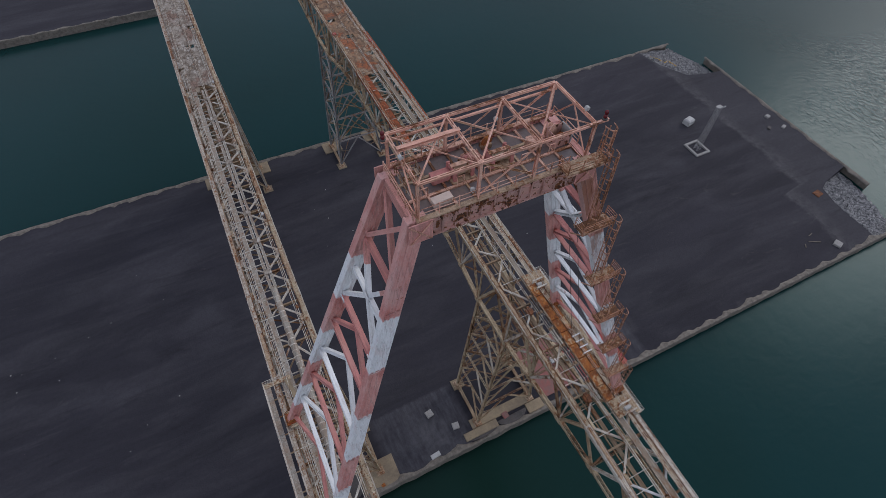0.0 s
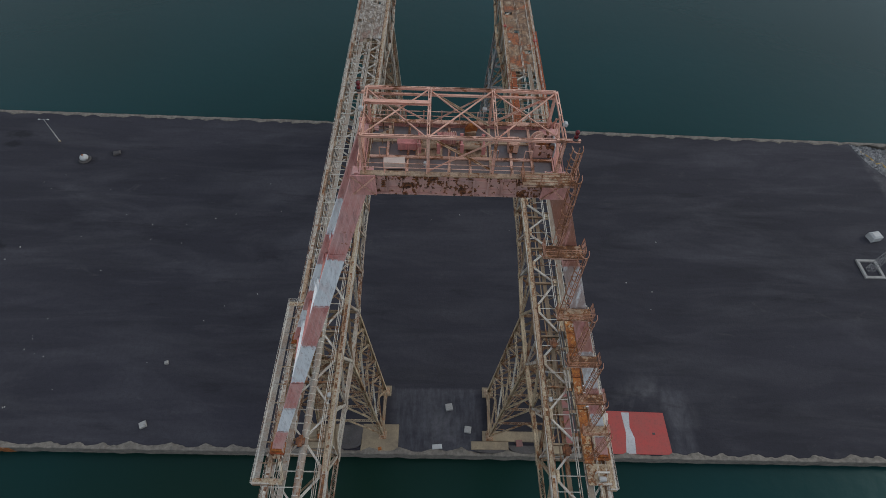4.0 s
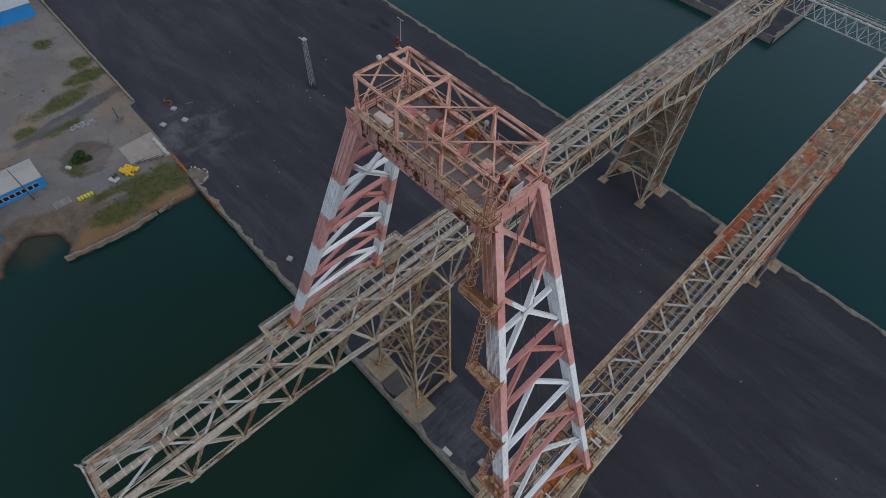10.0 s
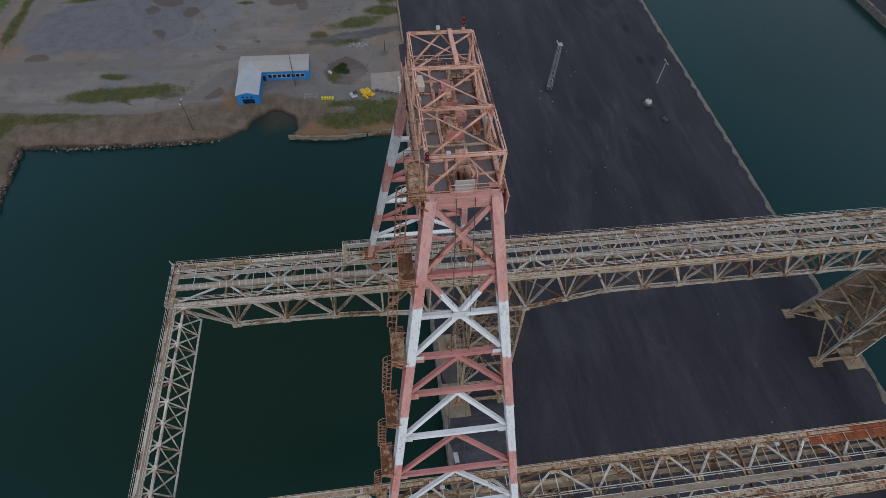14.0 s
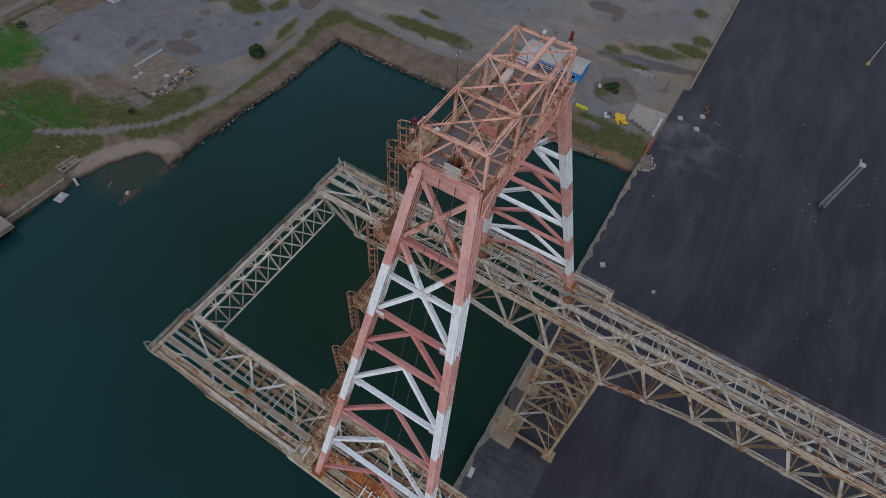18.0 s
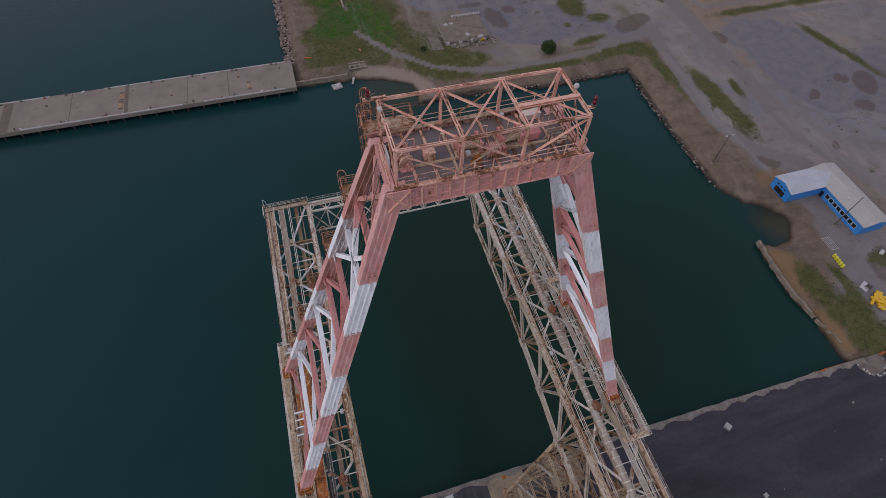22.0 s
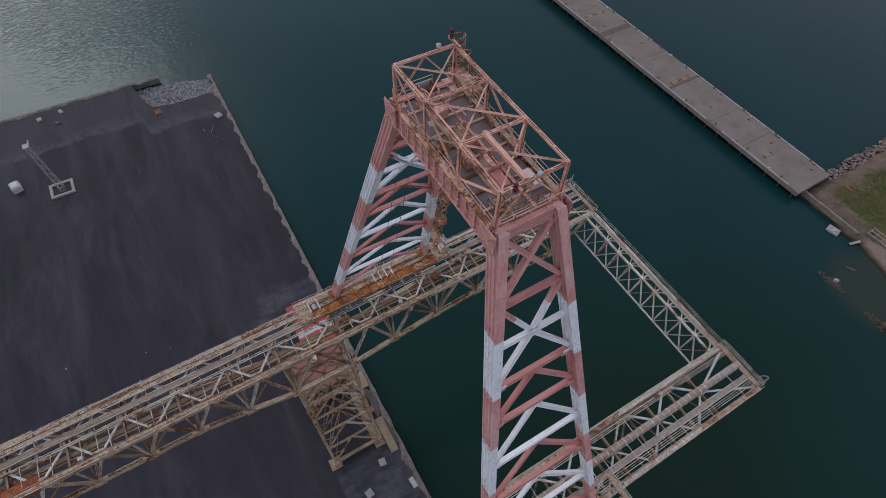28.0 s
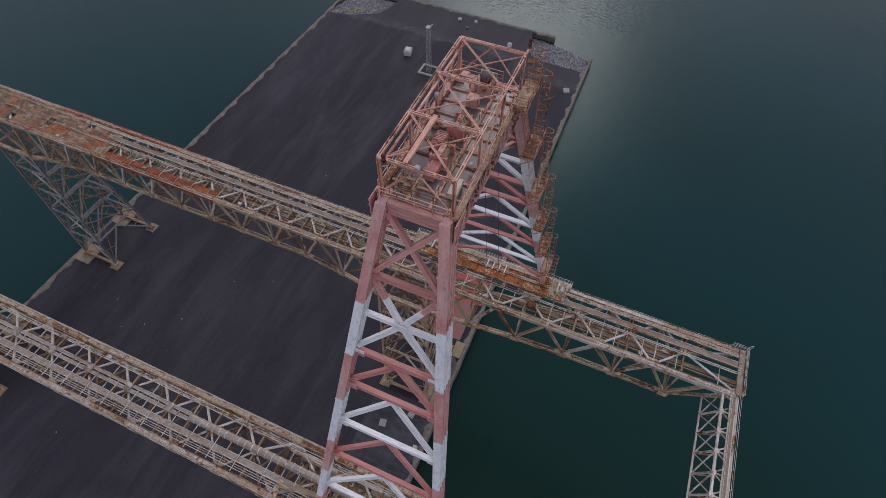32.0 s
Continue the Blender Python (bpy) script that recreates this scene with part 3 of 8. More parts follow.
def weed():
    n = Nodes("weeds")
    return n.done(n.mix(n.island(), (0.036, 0.056, 0.012), (0.105, 0.094, 0.036)), 0.95)


M_WEED = weed()

# ---- helpers for building ----
MESHES = {}


def mesh_of(name, verts, faces, mat, smooth=False):
    me = bpy.data.meshes.new(name)
    me.from_pydata(verts, [], faces)
    me.materials.append(mat)
    if smooth:
        me.polygons.foreach_set("use_smooth", [True] * len(me.polygons))
    me.update()
    return me


def thing(name, at, label, category, group="", kind=""):
    """An empty at a thing's base, which carries its parts."""
    ob = new(name)
    ob.empty_display_size = 0.5
    ob.location = at
    return tagged(ob, label, category, group, kind)


WORLD = {}


def attach(ob, parent, m=None):
    """Parent ob so that m, its pose in the world, stays."""
    m = m or Matrix.Identity(4)
    WORLD[ob.name] = m
    if parent is not None:
        ob.parent = parent
        ob.matrix_parent_inverse = WORLD.get(parent.name, Matrix.Translation(parent.location)).inverted()
    ob.matrix_basis = m
    return ob


def part(name, me, parent, label="", m=None):
    ob = new(name, me)
    if label:
        ob["label"] = label
    return attach(ob, parent, m)


def boxes(list_of, bevel=0.0):
    """Vertices and faces of axis-aligned boxes (x0, x1, y0, y1, z0, z1), with chamfered top edges where bevel is given."""
    vs, fs = [], []
    for x0, x1, y0, y1, z0, z1 in list_of:
        i = len(vs)
        if bevel:
            c = min(bevel, (x1 - x0) / 3, (y1 - y0) / 3, (z1 - z0) / 2)
            for z, d in ((z0, 0), (z1 - c, 0), (z1, c)):
                vs += [(x0 + d, y0 + d, z), (x1 - d, y0 + d, z), (x1 - d, y1 - d, z), (x0 + d, y1 - d, z)]
            fs += [(i + 3, i + 2, i + 1, i), (i + 8, i + 9, i + 10, i + 11)]
            for k in (0, 4):
                fs += [(i + k + a, i + k + b, i + k + b + 4, i + k + a + 4) for a, b in ((0, 1), (1, 2), (2, 3), (3, 0))]
        else:
            for z in (z0, z1):
                vs += [(x0, y0, z), (x1, y0, z), (x1, y1, z), (x0, y1, z)]
            fs += [(i + 3, i + 2, i + 1, i), (i + 4, i + 5, i + 6, i + 7)]
            fs += [(i + a, i + b, i + b + 4, i + a + 4) for a, b in ((0, 1), (1, 2), (2, 3), (3, 0))]
    return vs, fs


def turned(pairs, sides=12, close=True):
    """A turned shape from (radius, height) pairs."""
    vs, fs = [], []
    for r, z in pairs:
        vs += [(r * math.cos(2 * math.pi * k / sides), r * math.sin(2 * math.pi * k / sides), z) for k in range(sides)]
    for j in range(len(pairs) - 1):
        for k in range(sides):
            a, b = j * sides + k, j * sides + (k + 1) % sides
            fs.append((a, b, b + sides, a + sides))
    if close:
        fs.append(tuple(range(sides))[::-1])
        fs.append(tuple(range((len(pairs) - 1) * sides, len(pairs) * sides)))
    return vs, fs


def section(kind, w, h, L):
    """Vertices and faces of a steel member along z: w across, h deep."""
    t = max(0.035, min(w, h) * 0.14)
    if kind == "H":
        return boxes([(-w / 2, w / 2, -h / 2, -h / 2 + t, 0, L), (-w / 2, w / 2, h / 2 - t, h / 2, 0, L), (-t / 2, t / 2, -h / 2 + t, h / 2 - t, 0, L)])
    if kind == "U":
        return boxes([(-w / 2, -w / 2 + t, -h / 2, h / 2, 0, L), (w / 2 - t, w / 2, -h / 2, h / 2, 0, L), (-w / 2 + t, w / 2 - t, h / 2 - t * 1.5, h / 2 - t * 0.5, 0, L)])
    if kind == "L":
        return boxes([(-w / 2, w / 2, -h / 2, -h / 2 + t, 0, L), (-w / 2, -w / 2 + t, -h / 2 + t, h / 2, 0, L)])
    if kind in ("laced", "xlaced"):
        bs = [(-w / 2, -w / 2 + t, -h / 2, h / 2, 0, L), (w / 2 - t, w / 2, -h / 2, h / 2, 0, L)]
        end = L * 0.17 if kind == "xlaced" else 0.0
        if end:
            for y in (-h / 2 + 0.02, h / 2 - 0.05):
                bs += [(-w / 2 + t, w / 2 - t, y, y + 0.03, 0, end), (-w / 2 + t, w / 2 - t, y, y + 0.03, L - end, L)]
        vs, fs = boxes(bs)
        step = w * 1.1
        count = max(2, int((L - 2 * end) / step))
        for s in (-1, 1):
            for k in range(count * 2 if end else count):
                flip, k = k >= count, k % count
                z0, z1 = end + (L - 2 * end) * k / count, end + (L - 2 * end) * (k + 1) / count
                a, b = (-w / 2 + t, w / 2 - t) if (k % 2) != flip else (w / 2 - t, -w / 2 + t)
                y, d, i = s * (h / 2 - 0.02), 0.06, len(vs)
                for yy in (y - 0.015, y + 0.015):
                    vs += [(a, yy, z0), (a, yy, z0 + d * 2), (b, yy, z1), (b, yy, z1 - d * 2)]
                fs += [(i, i + 1, i + 2, i + 3), (i + 7, i + 6, i + 5, i + 4), (i, i + 3, i + 7, i + 4), (i + 1, i + 5, i + 6, i + 2)]
        return vs, fs
    if kind == "holed":
        # a built-up chord: two webs, and a cover plate above and below with hand holes between its battens
        bs = [(-w / 2, -w / 2 + t, -h / 2, h / 2, 0, L), (w / 2 - t, w / 2, -h / 2, h / 2, 0, L)]
        count = max(2, int(L / (w * 1.15)))
        e = w * 0.27
        for y in (-h / 2 + 0.02, h / 2 - 0.05):
            bs += [(-w / 2 + t, -w / 2 + t + e, y, y + 0.03, 0, L), (w / 2 - t - e, w / 2 - t, y, y + 0.03, 0, L)]
            for k in range(count):
                z = L * (k + 0.5) / count
                bs.append((-w / 2 + t + e, w / 2 - t - e, y, y + 0.03, z - 0.33 * L / count, z + 0.33 * L / count))
        return boxes(bs)
    if kind == "twin":
        # two angles back to back, tied by battens
        bs = [(f * w / 2 - (t if f > 0 else 0), f * w / 2 + (0 if f > 0 else t), -h / 2, h / 2, 0, L) for f in (-1, 1)]
        g = w * 0.3
        bs += [(-w / 2 + t, -w / 2 + g, h / 2 - t, h / 2, 0, L), (w / 2 - g, w / 2 - t, h / 2 - t, h / 2, 0, L)]
        count = max(2, int(L / 1.3))
        for k in range(count + 1):
            z = min(max(L * k / count, 0.12), L - 0.12)
            bs.append((-w / 2 + g, w / 2 - g, h / 2 - t * 0.8, h / 2 - t * 0.2, z - 0.1, z + 0.1))
        return boxes(bs)
    if kind == "tube":
        return turned([(w / 2, 0), (w / 2, L)], 10)
    raise ValueError(kind)


def bar(name, a, b, w, h, mat, parent, kind="H", up=(0, 0, 1), label=""):
    """One steel member from a to b, an object of its own; members of one size share their mesh."""
    a, b = Vector(a), Vector(b)
    d = b - a
    L = d.length
    key = (kind, w, h, round(L, 2), mat.name)
    if key not in MESHES:
        MESHES[key] = mesh_of(name, *section(kind, w, h, round(L, 2)), mat)
    z = d.normalized()
    u = Vector(up)
    if abs(z.dot(u)) > 0.98:
        u = Vector((0, 1, 0))
    x = u.cross(z).normalized()
    y = z.cross(x)
    m = Matrix(((x.x, y.x, z.x, a.x), (x.y, y.y, z.y, a.y), (x.z, y.z, z.z, a.z), (0, 0, 0, 1)))
    return part(name, MESHES[key], parent, label, m)


def solid(name, shape, mat, parent=None, label="", m=None, smooth=False):
    return part(name, mesh_of(name, *shape, mat, smooth), parent, label, m)


def railing(points, parent, mat, height=1.1, rails=(0.4, 0.75, 1.1), step=2.4, bar_size=0.06):
    """A handrail along points: one object, with a part for each rail and each post."""
    for a, b in zip(points[:-1], points[1:]):
        a, b = Vector(a), Vector(b)
        for r in rails:
            bar("rail", a + Vector((0, 0, r)), b + Vector((0, 0, r)), bar_size, bar_size, mat, parent, "tube")
        n = max(1, round((b - a).length / step))
        for k in range(n + (b == Vector(points[-1]))):
            p = a.lerp(b, k / n)
            bar("rail_post", p, p + Vector((0, 0, height)), bar_size * 1.15, bar_size * 1.15, mat, parent, "L")


def mid(a, b, f=0.5):
    return tuple(p + (q - p) * f for p, q in zip(a, b))

# ---- water, pier, land ----
def sheet(name, pts, z, mat, label, category, depth=None):
    """A flat piece with straight sides going down, from its outline."""
    n = len(pts)
    vs = [(x, y, z) for x, y in pts]
    fs = [tuple(range(n))]
    if depth is not None:
        vs += [(x, y, depth) for x, y in pts]
        fs += [(i, i + n, (i + 1) % n + n, (i + 1) % n) for i in range(n)]
    me = mesh_of(name, vs, fs, mat)
    return tagged(new(name, me), label, category, kind="structure")


sheet("water", [(-2500, -2500), (2500, -2500), (2500, 2500), (-2500, 2500)], WATER_Z, M_WATER, "dark green harbour water with small ripples", "water")

PIER = [(-128, 6.3), (170, 6.2), (170.8, 24), (172.5, 31), (177, 33.2), (190.2, 35.8), (190.8, 103), (182.6, 104.4), (174.5, 107), (168, 118.5), (165.3, 130.2), (-60, 134.2), (-900, 141.0), (-900, 10), (-182, 10), (-181, 7.2), (-128, 7.2)]
sheet("pier_ground", PIER, 0.0, M_COAL, "flat pier surface covered with black coal dust", "pier", -6.0)
PIER2 = [(-900, 261), (-31, 261), (-31, 297), (-31, 420), (-900, 420)]
sheet("far_pier_ground", PIER2, 0.0, M_COAL, "second coal-black pier across the water", "pier", -6.0)


def kerb(name, a, b, side, seed, width=1.0, deep=-5.0):
    """A broken concrete edge along the pier, its inner side ragged where coal has drifted over it."""
    a, b = Vector((*a, 0)), Vector((*b, 0))
    d = (b - a).normalized()
    inward = Vector((-d.y, d.x, 0)) * side
    L = (b - a).length
    n = max(4, int(L / 0.8))
    vs, fs = [], []
    for k in range(n + 1):
        s = L * k / n
        p = a + d * s
        arc = (s / 8.5 + 0.8 * noise.noise(Vector((s * 0.05, seed, 0)))) % 1.0
        w = width * (0.42 + 1.5 * abs(arc - 0.5) ** 1.6 * 2.2) + 0.9 * noise.noise(Vector((s * 0.11, seed, 5))) + 0.5 * noise.noise(Vector((s * 0.7, seed, 7)))
        w = max(0.35, w)
        z = 0.42 + 0.12 * noise.noise(Vector((s * 0.2, seed, 9))) - (0.22 if noise.noise(Vector((s * 0.16, seed, 2))) > 0.42 else 0.0)
        out = p - inward * (0.5 + 0.25 * noise.noise(Vector((s * 0.25, seed, 3))))
        for q, zz in ((out, deep), (out, z - 0.12), (out + inward * 0.15, z), (p + inward * (w - 0.5), z * 0.8), (p + inward * w, 0.03)):
            vs.append((q.x, q.y, zz))
    for k in range(n):
        for j in range(4):
            i = k * 5 + j
            f = (i, i + 1, i + 6, i + 5)
            fs.append(f if side > 0 else f[::-1])
    me = mesh_of(name, vs, fs, M_KERB)
    return tagged(new(name, me), "ragged weathered concrete edge of the coal pier", "pier edge", kind="structure")


kerb("pier_edge_near", (-128, 6.3), (181.5, 6.2), 1, 1.0)
kerb("pier_edge_far", (-900, 141.0), (-60, 134.1), -1, 2.0)
kerb("pier_edge_far", (-60, 134.1), (183.0, 129.9), -1, 6.0)
kerb("pier_edge_end", (190.2, 25.0), (191.4, 114.0), 1, 3.0, 0.9)
kerb("far_pier_edge", (-900, 261), (-31, 261), 1, 4.0)
kerb("far_pier_end", (-31, 261), (-31, 420), 1, 5.0)

COAST = [(-125.3, 7), (-125.5, -2), (-125.3, -11), (-124.0, -20), (-125.0, -32), (-126.2, -40), (-131.5, -37), (-139, -38.5), (-144.3, -46.5), (-139.5, -53.5), (-132.5, -57), (-128.2, -65),
         (-126.5, -90), (-127.2, -117), (-128.6, -138), (-105, -137), (-89, -136.5), (-68, -139.5), (-45, -140), (-38, -140), (-31.5, -139.5), (-33, -146), (-31, -152), (-26, -156.5), (-17, -159.5), (-8, -161.5), (2, -161.8), (15.7, -161.5),
         (15.9, -176), (15, -215), (18, -330), (16, -700), (-900, -700), (-900, 9), (-182, 9)]


def build_land():
    gx = np.concatenate([np.arange(-900, -330, 30.0), np.arange(-330, 30.1, 1.8)])
    gy = np.concatenate([np.arange(-700, -330, 30.0), np.arange(-330, 9.9, 1.8), [9.9]])
    X, Y = np.meshgrid(gx, gy)
    px, py = X.ravel(), Y.ravel()
    wob = np.array([noise.noise(Vector((x * 0.13, y * 0.13, 1))) * 1.6 + noise.noise(Vector((x * 0.4, y * 0.4, 4))) * 0.7 for x, y in zip(px, py)])
    dist, inside = np.full(px.shape, 1e9), np.zeros(px.shape, bool)
    for (x0, y0), (x1, y1) in zip(COAST, COAST[1:] + COAST[:1]):
        ex, ey = x1 - x0, y1 - y0
        f = np.clip(((px - x0) * ex + (py - y0) * ey) / (ex * ex + ey * ey), 0, 1)
        dist = np.minimum(dist, np.hypot(px - x0 - f * ex, py - y0 - f * ey))
        cross = ((y0 > py) != (y1 > py)) & (px < (x1 - x0) * (py - y0) / (y1 - y0 + 1e-12) + x0)
        inside ^= cross
    signed = np.where(inside, dist, -dist) + wob * np.where(py > 4, 0, 1)
    root = (px < -131) & (py > -4)
    signed = np.where(root, np.maximum(signed, 9), signed)
    k = np.clip((signed + 2.0) / 7.5, 0, 1)
    h = -4.6 + 4.45 * k ** 0.75 + 0.25 * wob * k * (1 - k)
    h = np.where(signed < -7, -9.0, h)
    h = h + 0.12 * wob * k
    h = np.minimum(h, -0.03)
    cover = np.zeros((len(px), 4))
    n1 = np.array([noise.fractal(Vector((x * 0.035, y * 0.035, 7)), 1.0, 2.0, 4) for x, y in zip(px, py)])

    def spot(cx, cy, rx, ry, turn=0.0, soft=0.35):
        c, s = math.cos(radians(turn)), math.sin(radians(turn))
        u, v = ((px - cx) * c + (py - cy) * s) / rx, (-(px - cx) * s + (py - cy) * c) / ry
        return np.clip((1 + soft - np.hypot(u, v) + 0.55 * n1) / (2 * soft), 0, 1)

    def trail(pts, w):
        d = np.full(px.shape, 1e9)
        for (x0, y0), (x1, y1) in zip(pts[:-1], pts[1:]):
            ex, ey = x1 - x0, y1 - y0
            f = np.clip(((px - x0) * ex + (py - y0) * ey) / (ex * ex + ey * ey), 0, 1)
            d = np.minimum(d, np.hypot(px - x0 - f * ex, py - y0 - f * ey))
        return np.clip((w - d) / 2.0 + 0.5, 0, 1)
    grass, pave, road, lawn, yard, mud = (np.zeros(px.shape) for _ in range(6))
    # gravel behind the bank, the two old asphalt yards
    pave = np.maximum(pave, np.clip((-142 - px) / 8 + 0.8 * n1, 0, 1))
    pave = np.maximum(pave, spot(-105, -185, 48, 40))
    pave = np.maximum(pave, spot(-160, -8, 22, 26) * 0.9)
    for s in ((-94, -182, 34, 22, -12), (-72, -212, 38, 18, -15), (-98, -225, 46, 18, 0), (-62, -236, 14, 16, 0), (-205, -125, 24, 40, 8), (-248, -70, 26, 50, 15), (-270, -40, 14, 22, 0)):
        yard = np.maximum(yard, spot(*s, 0.2))
    # rough grass
    for s in ((-8, -178, 22, 9, 15), (2, -192, 9, 10, 0), (-44, -163, 14, 12, -20), (-36, -186, 7, 12, 0), (-60, -160, 10, 5, -15), (-122, -190, 7, 10, 0), (-140, -200, 6, 10, 0), (0, -171, 10, 3.5, 10), (-14, -180, 26, 12, 12), (-10, -216, 15, 24, 8), (-46, -166, 16, 10, -15), (-30, -204, 10, 14, 0), (-44, -173, 9, 13, 15), (-48, -153, 11, 4.5, -20), (-20, -166, 9, 4, 40), (-2, -232, 9, 14, 10), (-90, -145.5, 36, 2.2, 0), (-122, -150, 16, 4.5, -10), (-138, -147, 9, 5, -20),
              (-117, -158.7, 9, 3, 15), (-126, -203, 10, 9, 0), (-131, -175, 5, 3, 0), (-113.6, -172.5, 2, 1.4, 0), (-136, -222, 3, 26, 0), (-147, -245, 3, 22, 0), (-168, -187, 3, 9, 10), (-142, -124, 3.2, 18, 4)):
        grass = np.maximum(grass, spot(*s))
    for s in ((-154.0, -110, 4.2, 22, 4), (-148.5, -105, 3.0, 2.2, 0), (-142.5, -121, 3.0, 9, 0), (-165, -110, 2.0, 4, 0), (-172, -98, 1.8, 9, 5), (-166, -112, 2.0, 6, 0), (-136.5, 0.5, 8, 6, 0), (-136.5, -8, 6.5, 6, 0), (-132.5, -20, 4.0, 8, 5), (-130.5, -12, 4, 6, 0), (-142.2, -18, 2.0, 8, 5), (-161, -22, 4, 2, 0), (-175.5, 0.3, 3.0, 1.0, 0), (-184.5, -17, 1.6, 8, 8), (-191, -28, 3, 4, 0), (-200, -12, 5, 13, 14), (-210, 1, 4, 9, 0), (-221, 4, 4, 5, 0), (-244, -3, 4, 4, 0), (-186, -53, 3.0, 7, 8),
              (-220, -64, 2, 5, 0), (-229, -130, 2.5, 24, 15), (-205, -163, 20, 3, 0), (-230, -163, 24, 2.4, 0), (-62, -262, 22, 3, 0), (-10, -250, 12, 5, 20)):
        grass = np.maximum(grass, spot(*s))
    # close green turf
    for s in ((-12, -201, 17, 9.5, 20), (-27, -191, 6.5, 16, -5), (-38, -248, 14, 21, 12), (-225, -205, 36, 32, 0), (-5, -220, 5, 6, 0)):
        lawn = np.maximum(lawn, spot(*s, 0.4))
    # bare brown mud
    for s in ((-73, -207.5, 4.6, 2.4, 20), (-90.5, -192, 2.8, 2.6, 20), (-106.4, -198.7, 2.3, 3.6, 0), (-104.3, -186, 1.8, 2, 0), (-101, -195.6, 2, 1.8, 0), (-61, -229, 2.8, 1.8, 30), (-80.5, -188, 3.2, 7, 0), (-73.5, -199.5, 6.5, 2.6, 0), (-121, -220, 2, 1.5, 0), (-163.0, -17.3, 7.6, 8.2, 0)):
        mud = np.maximum(mud, spot(*s, 0.18))
    for s in ((-24, -216, 8, 5.5, -20), (-222, -42, 4, 10, 15), (-216, -36, 6, 4, 0), (-219, -27, 3, 5, 0), (-225, -101, 7, 4, 60), (-216, -106, 2.5, 2.2, 0), (-213, -88, 3.5, 3, 0), (-196, -99, 3, 1.8, 30), (-184, -71, 3.2, 2, 60), (-177, -81, 3, 2, 60),
              (-152.5, -72.5, 4, 4.5, 0), (-150, -85, 3, 5, 0), (-147, -168, 9, 5, 20), (-180, -146, 3, 5, 0), (-82, -186, 4, 9, 10), (-67, -262, 7, 4, 0)):
        mud = np.maximum(mud, spot(*s, 0.18))
    for p, w in (([(-16, -190), (-20, -184), (-29, -171), (-43, -158), (-57, -152), (-71, -149), (-93, -149), (-115, -151), (-140, -156), (-158, -163)], 1.9), ([(-152, -158), (-149, -148), (-146, -120), (-144.5, -95), (-150, -78), (-165, -66)], 3.2),
                 ([(-174, -330), (-174, -180), (-174, -120), (-173, -80), (-190, -40), (-230, -20)], 4.2), ([(-13.5, -262), (-14.5, -208)], 0.6), ([(-30, -270), (-70, -272.5), (-120, -275)], 2.0), ([(-183, -230), (-186, -171), (-240, -169)], 1.6), ([(-190, -158), (-260, -156)], 1.8)):
        road = np.maximum(road, trail(p, w))
    grass *= np.where(road > 0.5, 0.15, 1)
    lawn *= np.where(road > 0.5, 0.1, 1)
    bank = np.where((py > -34) & (px > -150), np.clip((signed - 2.2) / 3, 0, 1), np.clip((signed - 4) / 4, 0, 1))
    beach = trail([(-12, -164), (-22, -161), (-31, -156), (-36, -148), (-38, -143.5)], 2.6)
    cover[:, 0], cover[:, 1], cover[:, 2], cover[:, 3] = grass * bank, pave * bank, road * bank, 1
    turf = np.zeros((len(px), 4))
    turf[:, 0], turf[:, 1], turf[:, 2], turf[:, 3] = lawn * bank, yard * bank, mud * bank, 1
    soil = np.zeros((len(px), 4))
    soil[:, 0] = np.maximum(np.maximum(spot(-128.6, -27, 4.0, 11, 4, 0.3), spot(-127.5, -4, 2.2, 7, 0, 0.3)), np.maximum(spot(-136, -40, 4, 4, 0, 0.3), spot(-147, -62, 6, 5, 0, 0.4)))
    soil[:, 1] = np.maximum(spot(-189.5, -13, 4.2, 20, 13, 0.25), 0.8 * spot(-136, -14.5, 2.2, 5.5, 10, 0.4))
    soil[:, 2] = beach
    soil[:, 3] = 1
    nx, ny = len(gx), len(gy)
    idx = np.arange(nx * ny).reshape(ny, nx)
    quads = np.stack([idx[:-1, :-1], idx[:-1, 1:], idx[1:, 1:], idx[1:, :-1]], -1).reshape(-1, 4)
    keep = (h[quads] > -8.9).any(1)
    me = mesh_of("shore_ground", np.stack([px, py, h], 1).tolist(), quads[keep].tolist(), M_LAND, True)
    layer = me.color_attributes.new("cover", "FLOAT_COLOR", "POINT")
    layer.data.foreach_set("color", cover.ravel())
    layer = me.color_attributes.new("turf", "FLOAT_COLOR", "POINT")
    layer.data.foreach_set("color", turf.ravel())
    layer = me.color_attributes.new("soil", "FLOAT_COLOR", "POINT")
    layer.data.foreach_set("color", soil.ravel())
    # weeds and tussocks that stand up out of the grass
    rnd = random.Random(77)
    green = np.nonzero((np.maximum(grass, lawn * 0.35) * bank + 0.12 * n1 > 0.55) & (px > -260) & (signed > 4))[0]
    vs, fs = [], []
    for i in rnd.sample(list(green), min(2600, len(green))):
        cx, cy, cz = px[i] + rnd.uniform(-1, 1), py[i] + rnd.uniform(-1, 1), h[i]
        for _ in range(5):
            t, r, w = rnd.random() * 6.283, rnd.uniform(0.1, 1.6), rnd.uniform(0.15, 0.45)
            x, y, up = cx + r * math.cos(t), cy + r * math.sin(t), rnd.uniform(0.05, 0.3)
            k = len(vs)
            vs += [(x - w, y, cz), (x, y - w, cz + up), (x + w, y, cz + up * 0.4), (x, y + w, cz + up * 0.8)]
            fs.append((k, k + 1, k + 2, k + 3))
    tagged(new("weeds", mesh_of("weeds", vs, fs, M_WEED)), "rough green weeds and tussocks scattered over the waterfront", "weeds", kind="stuff")
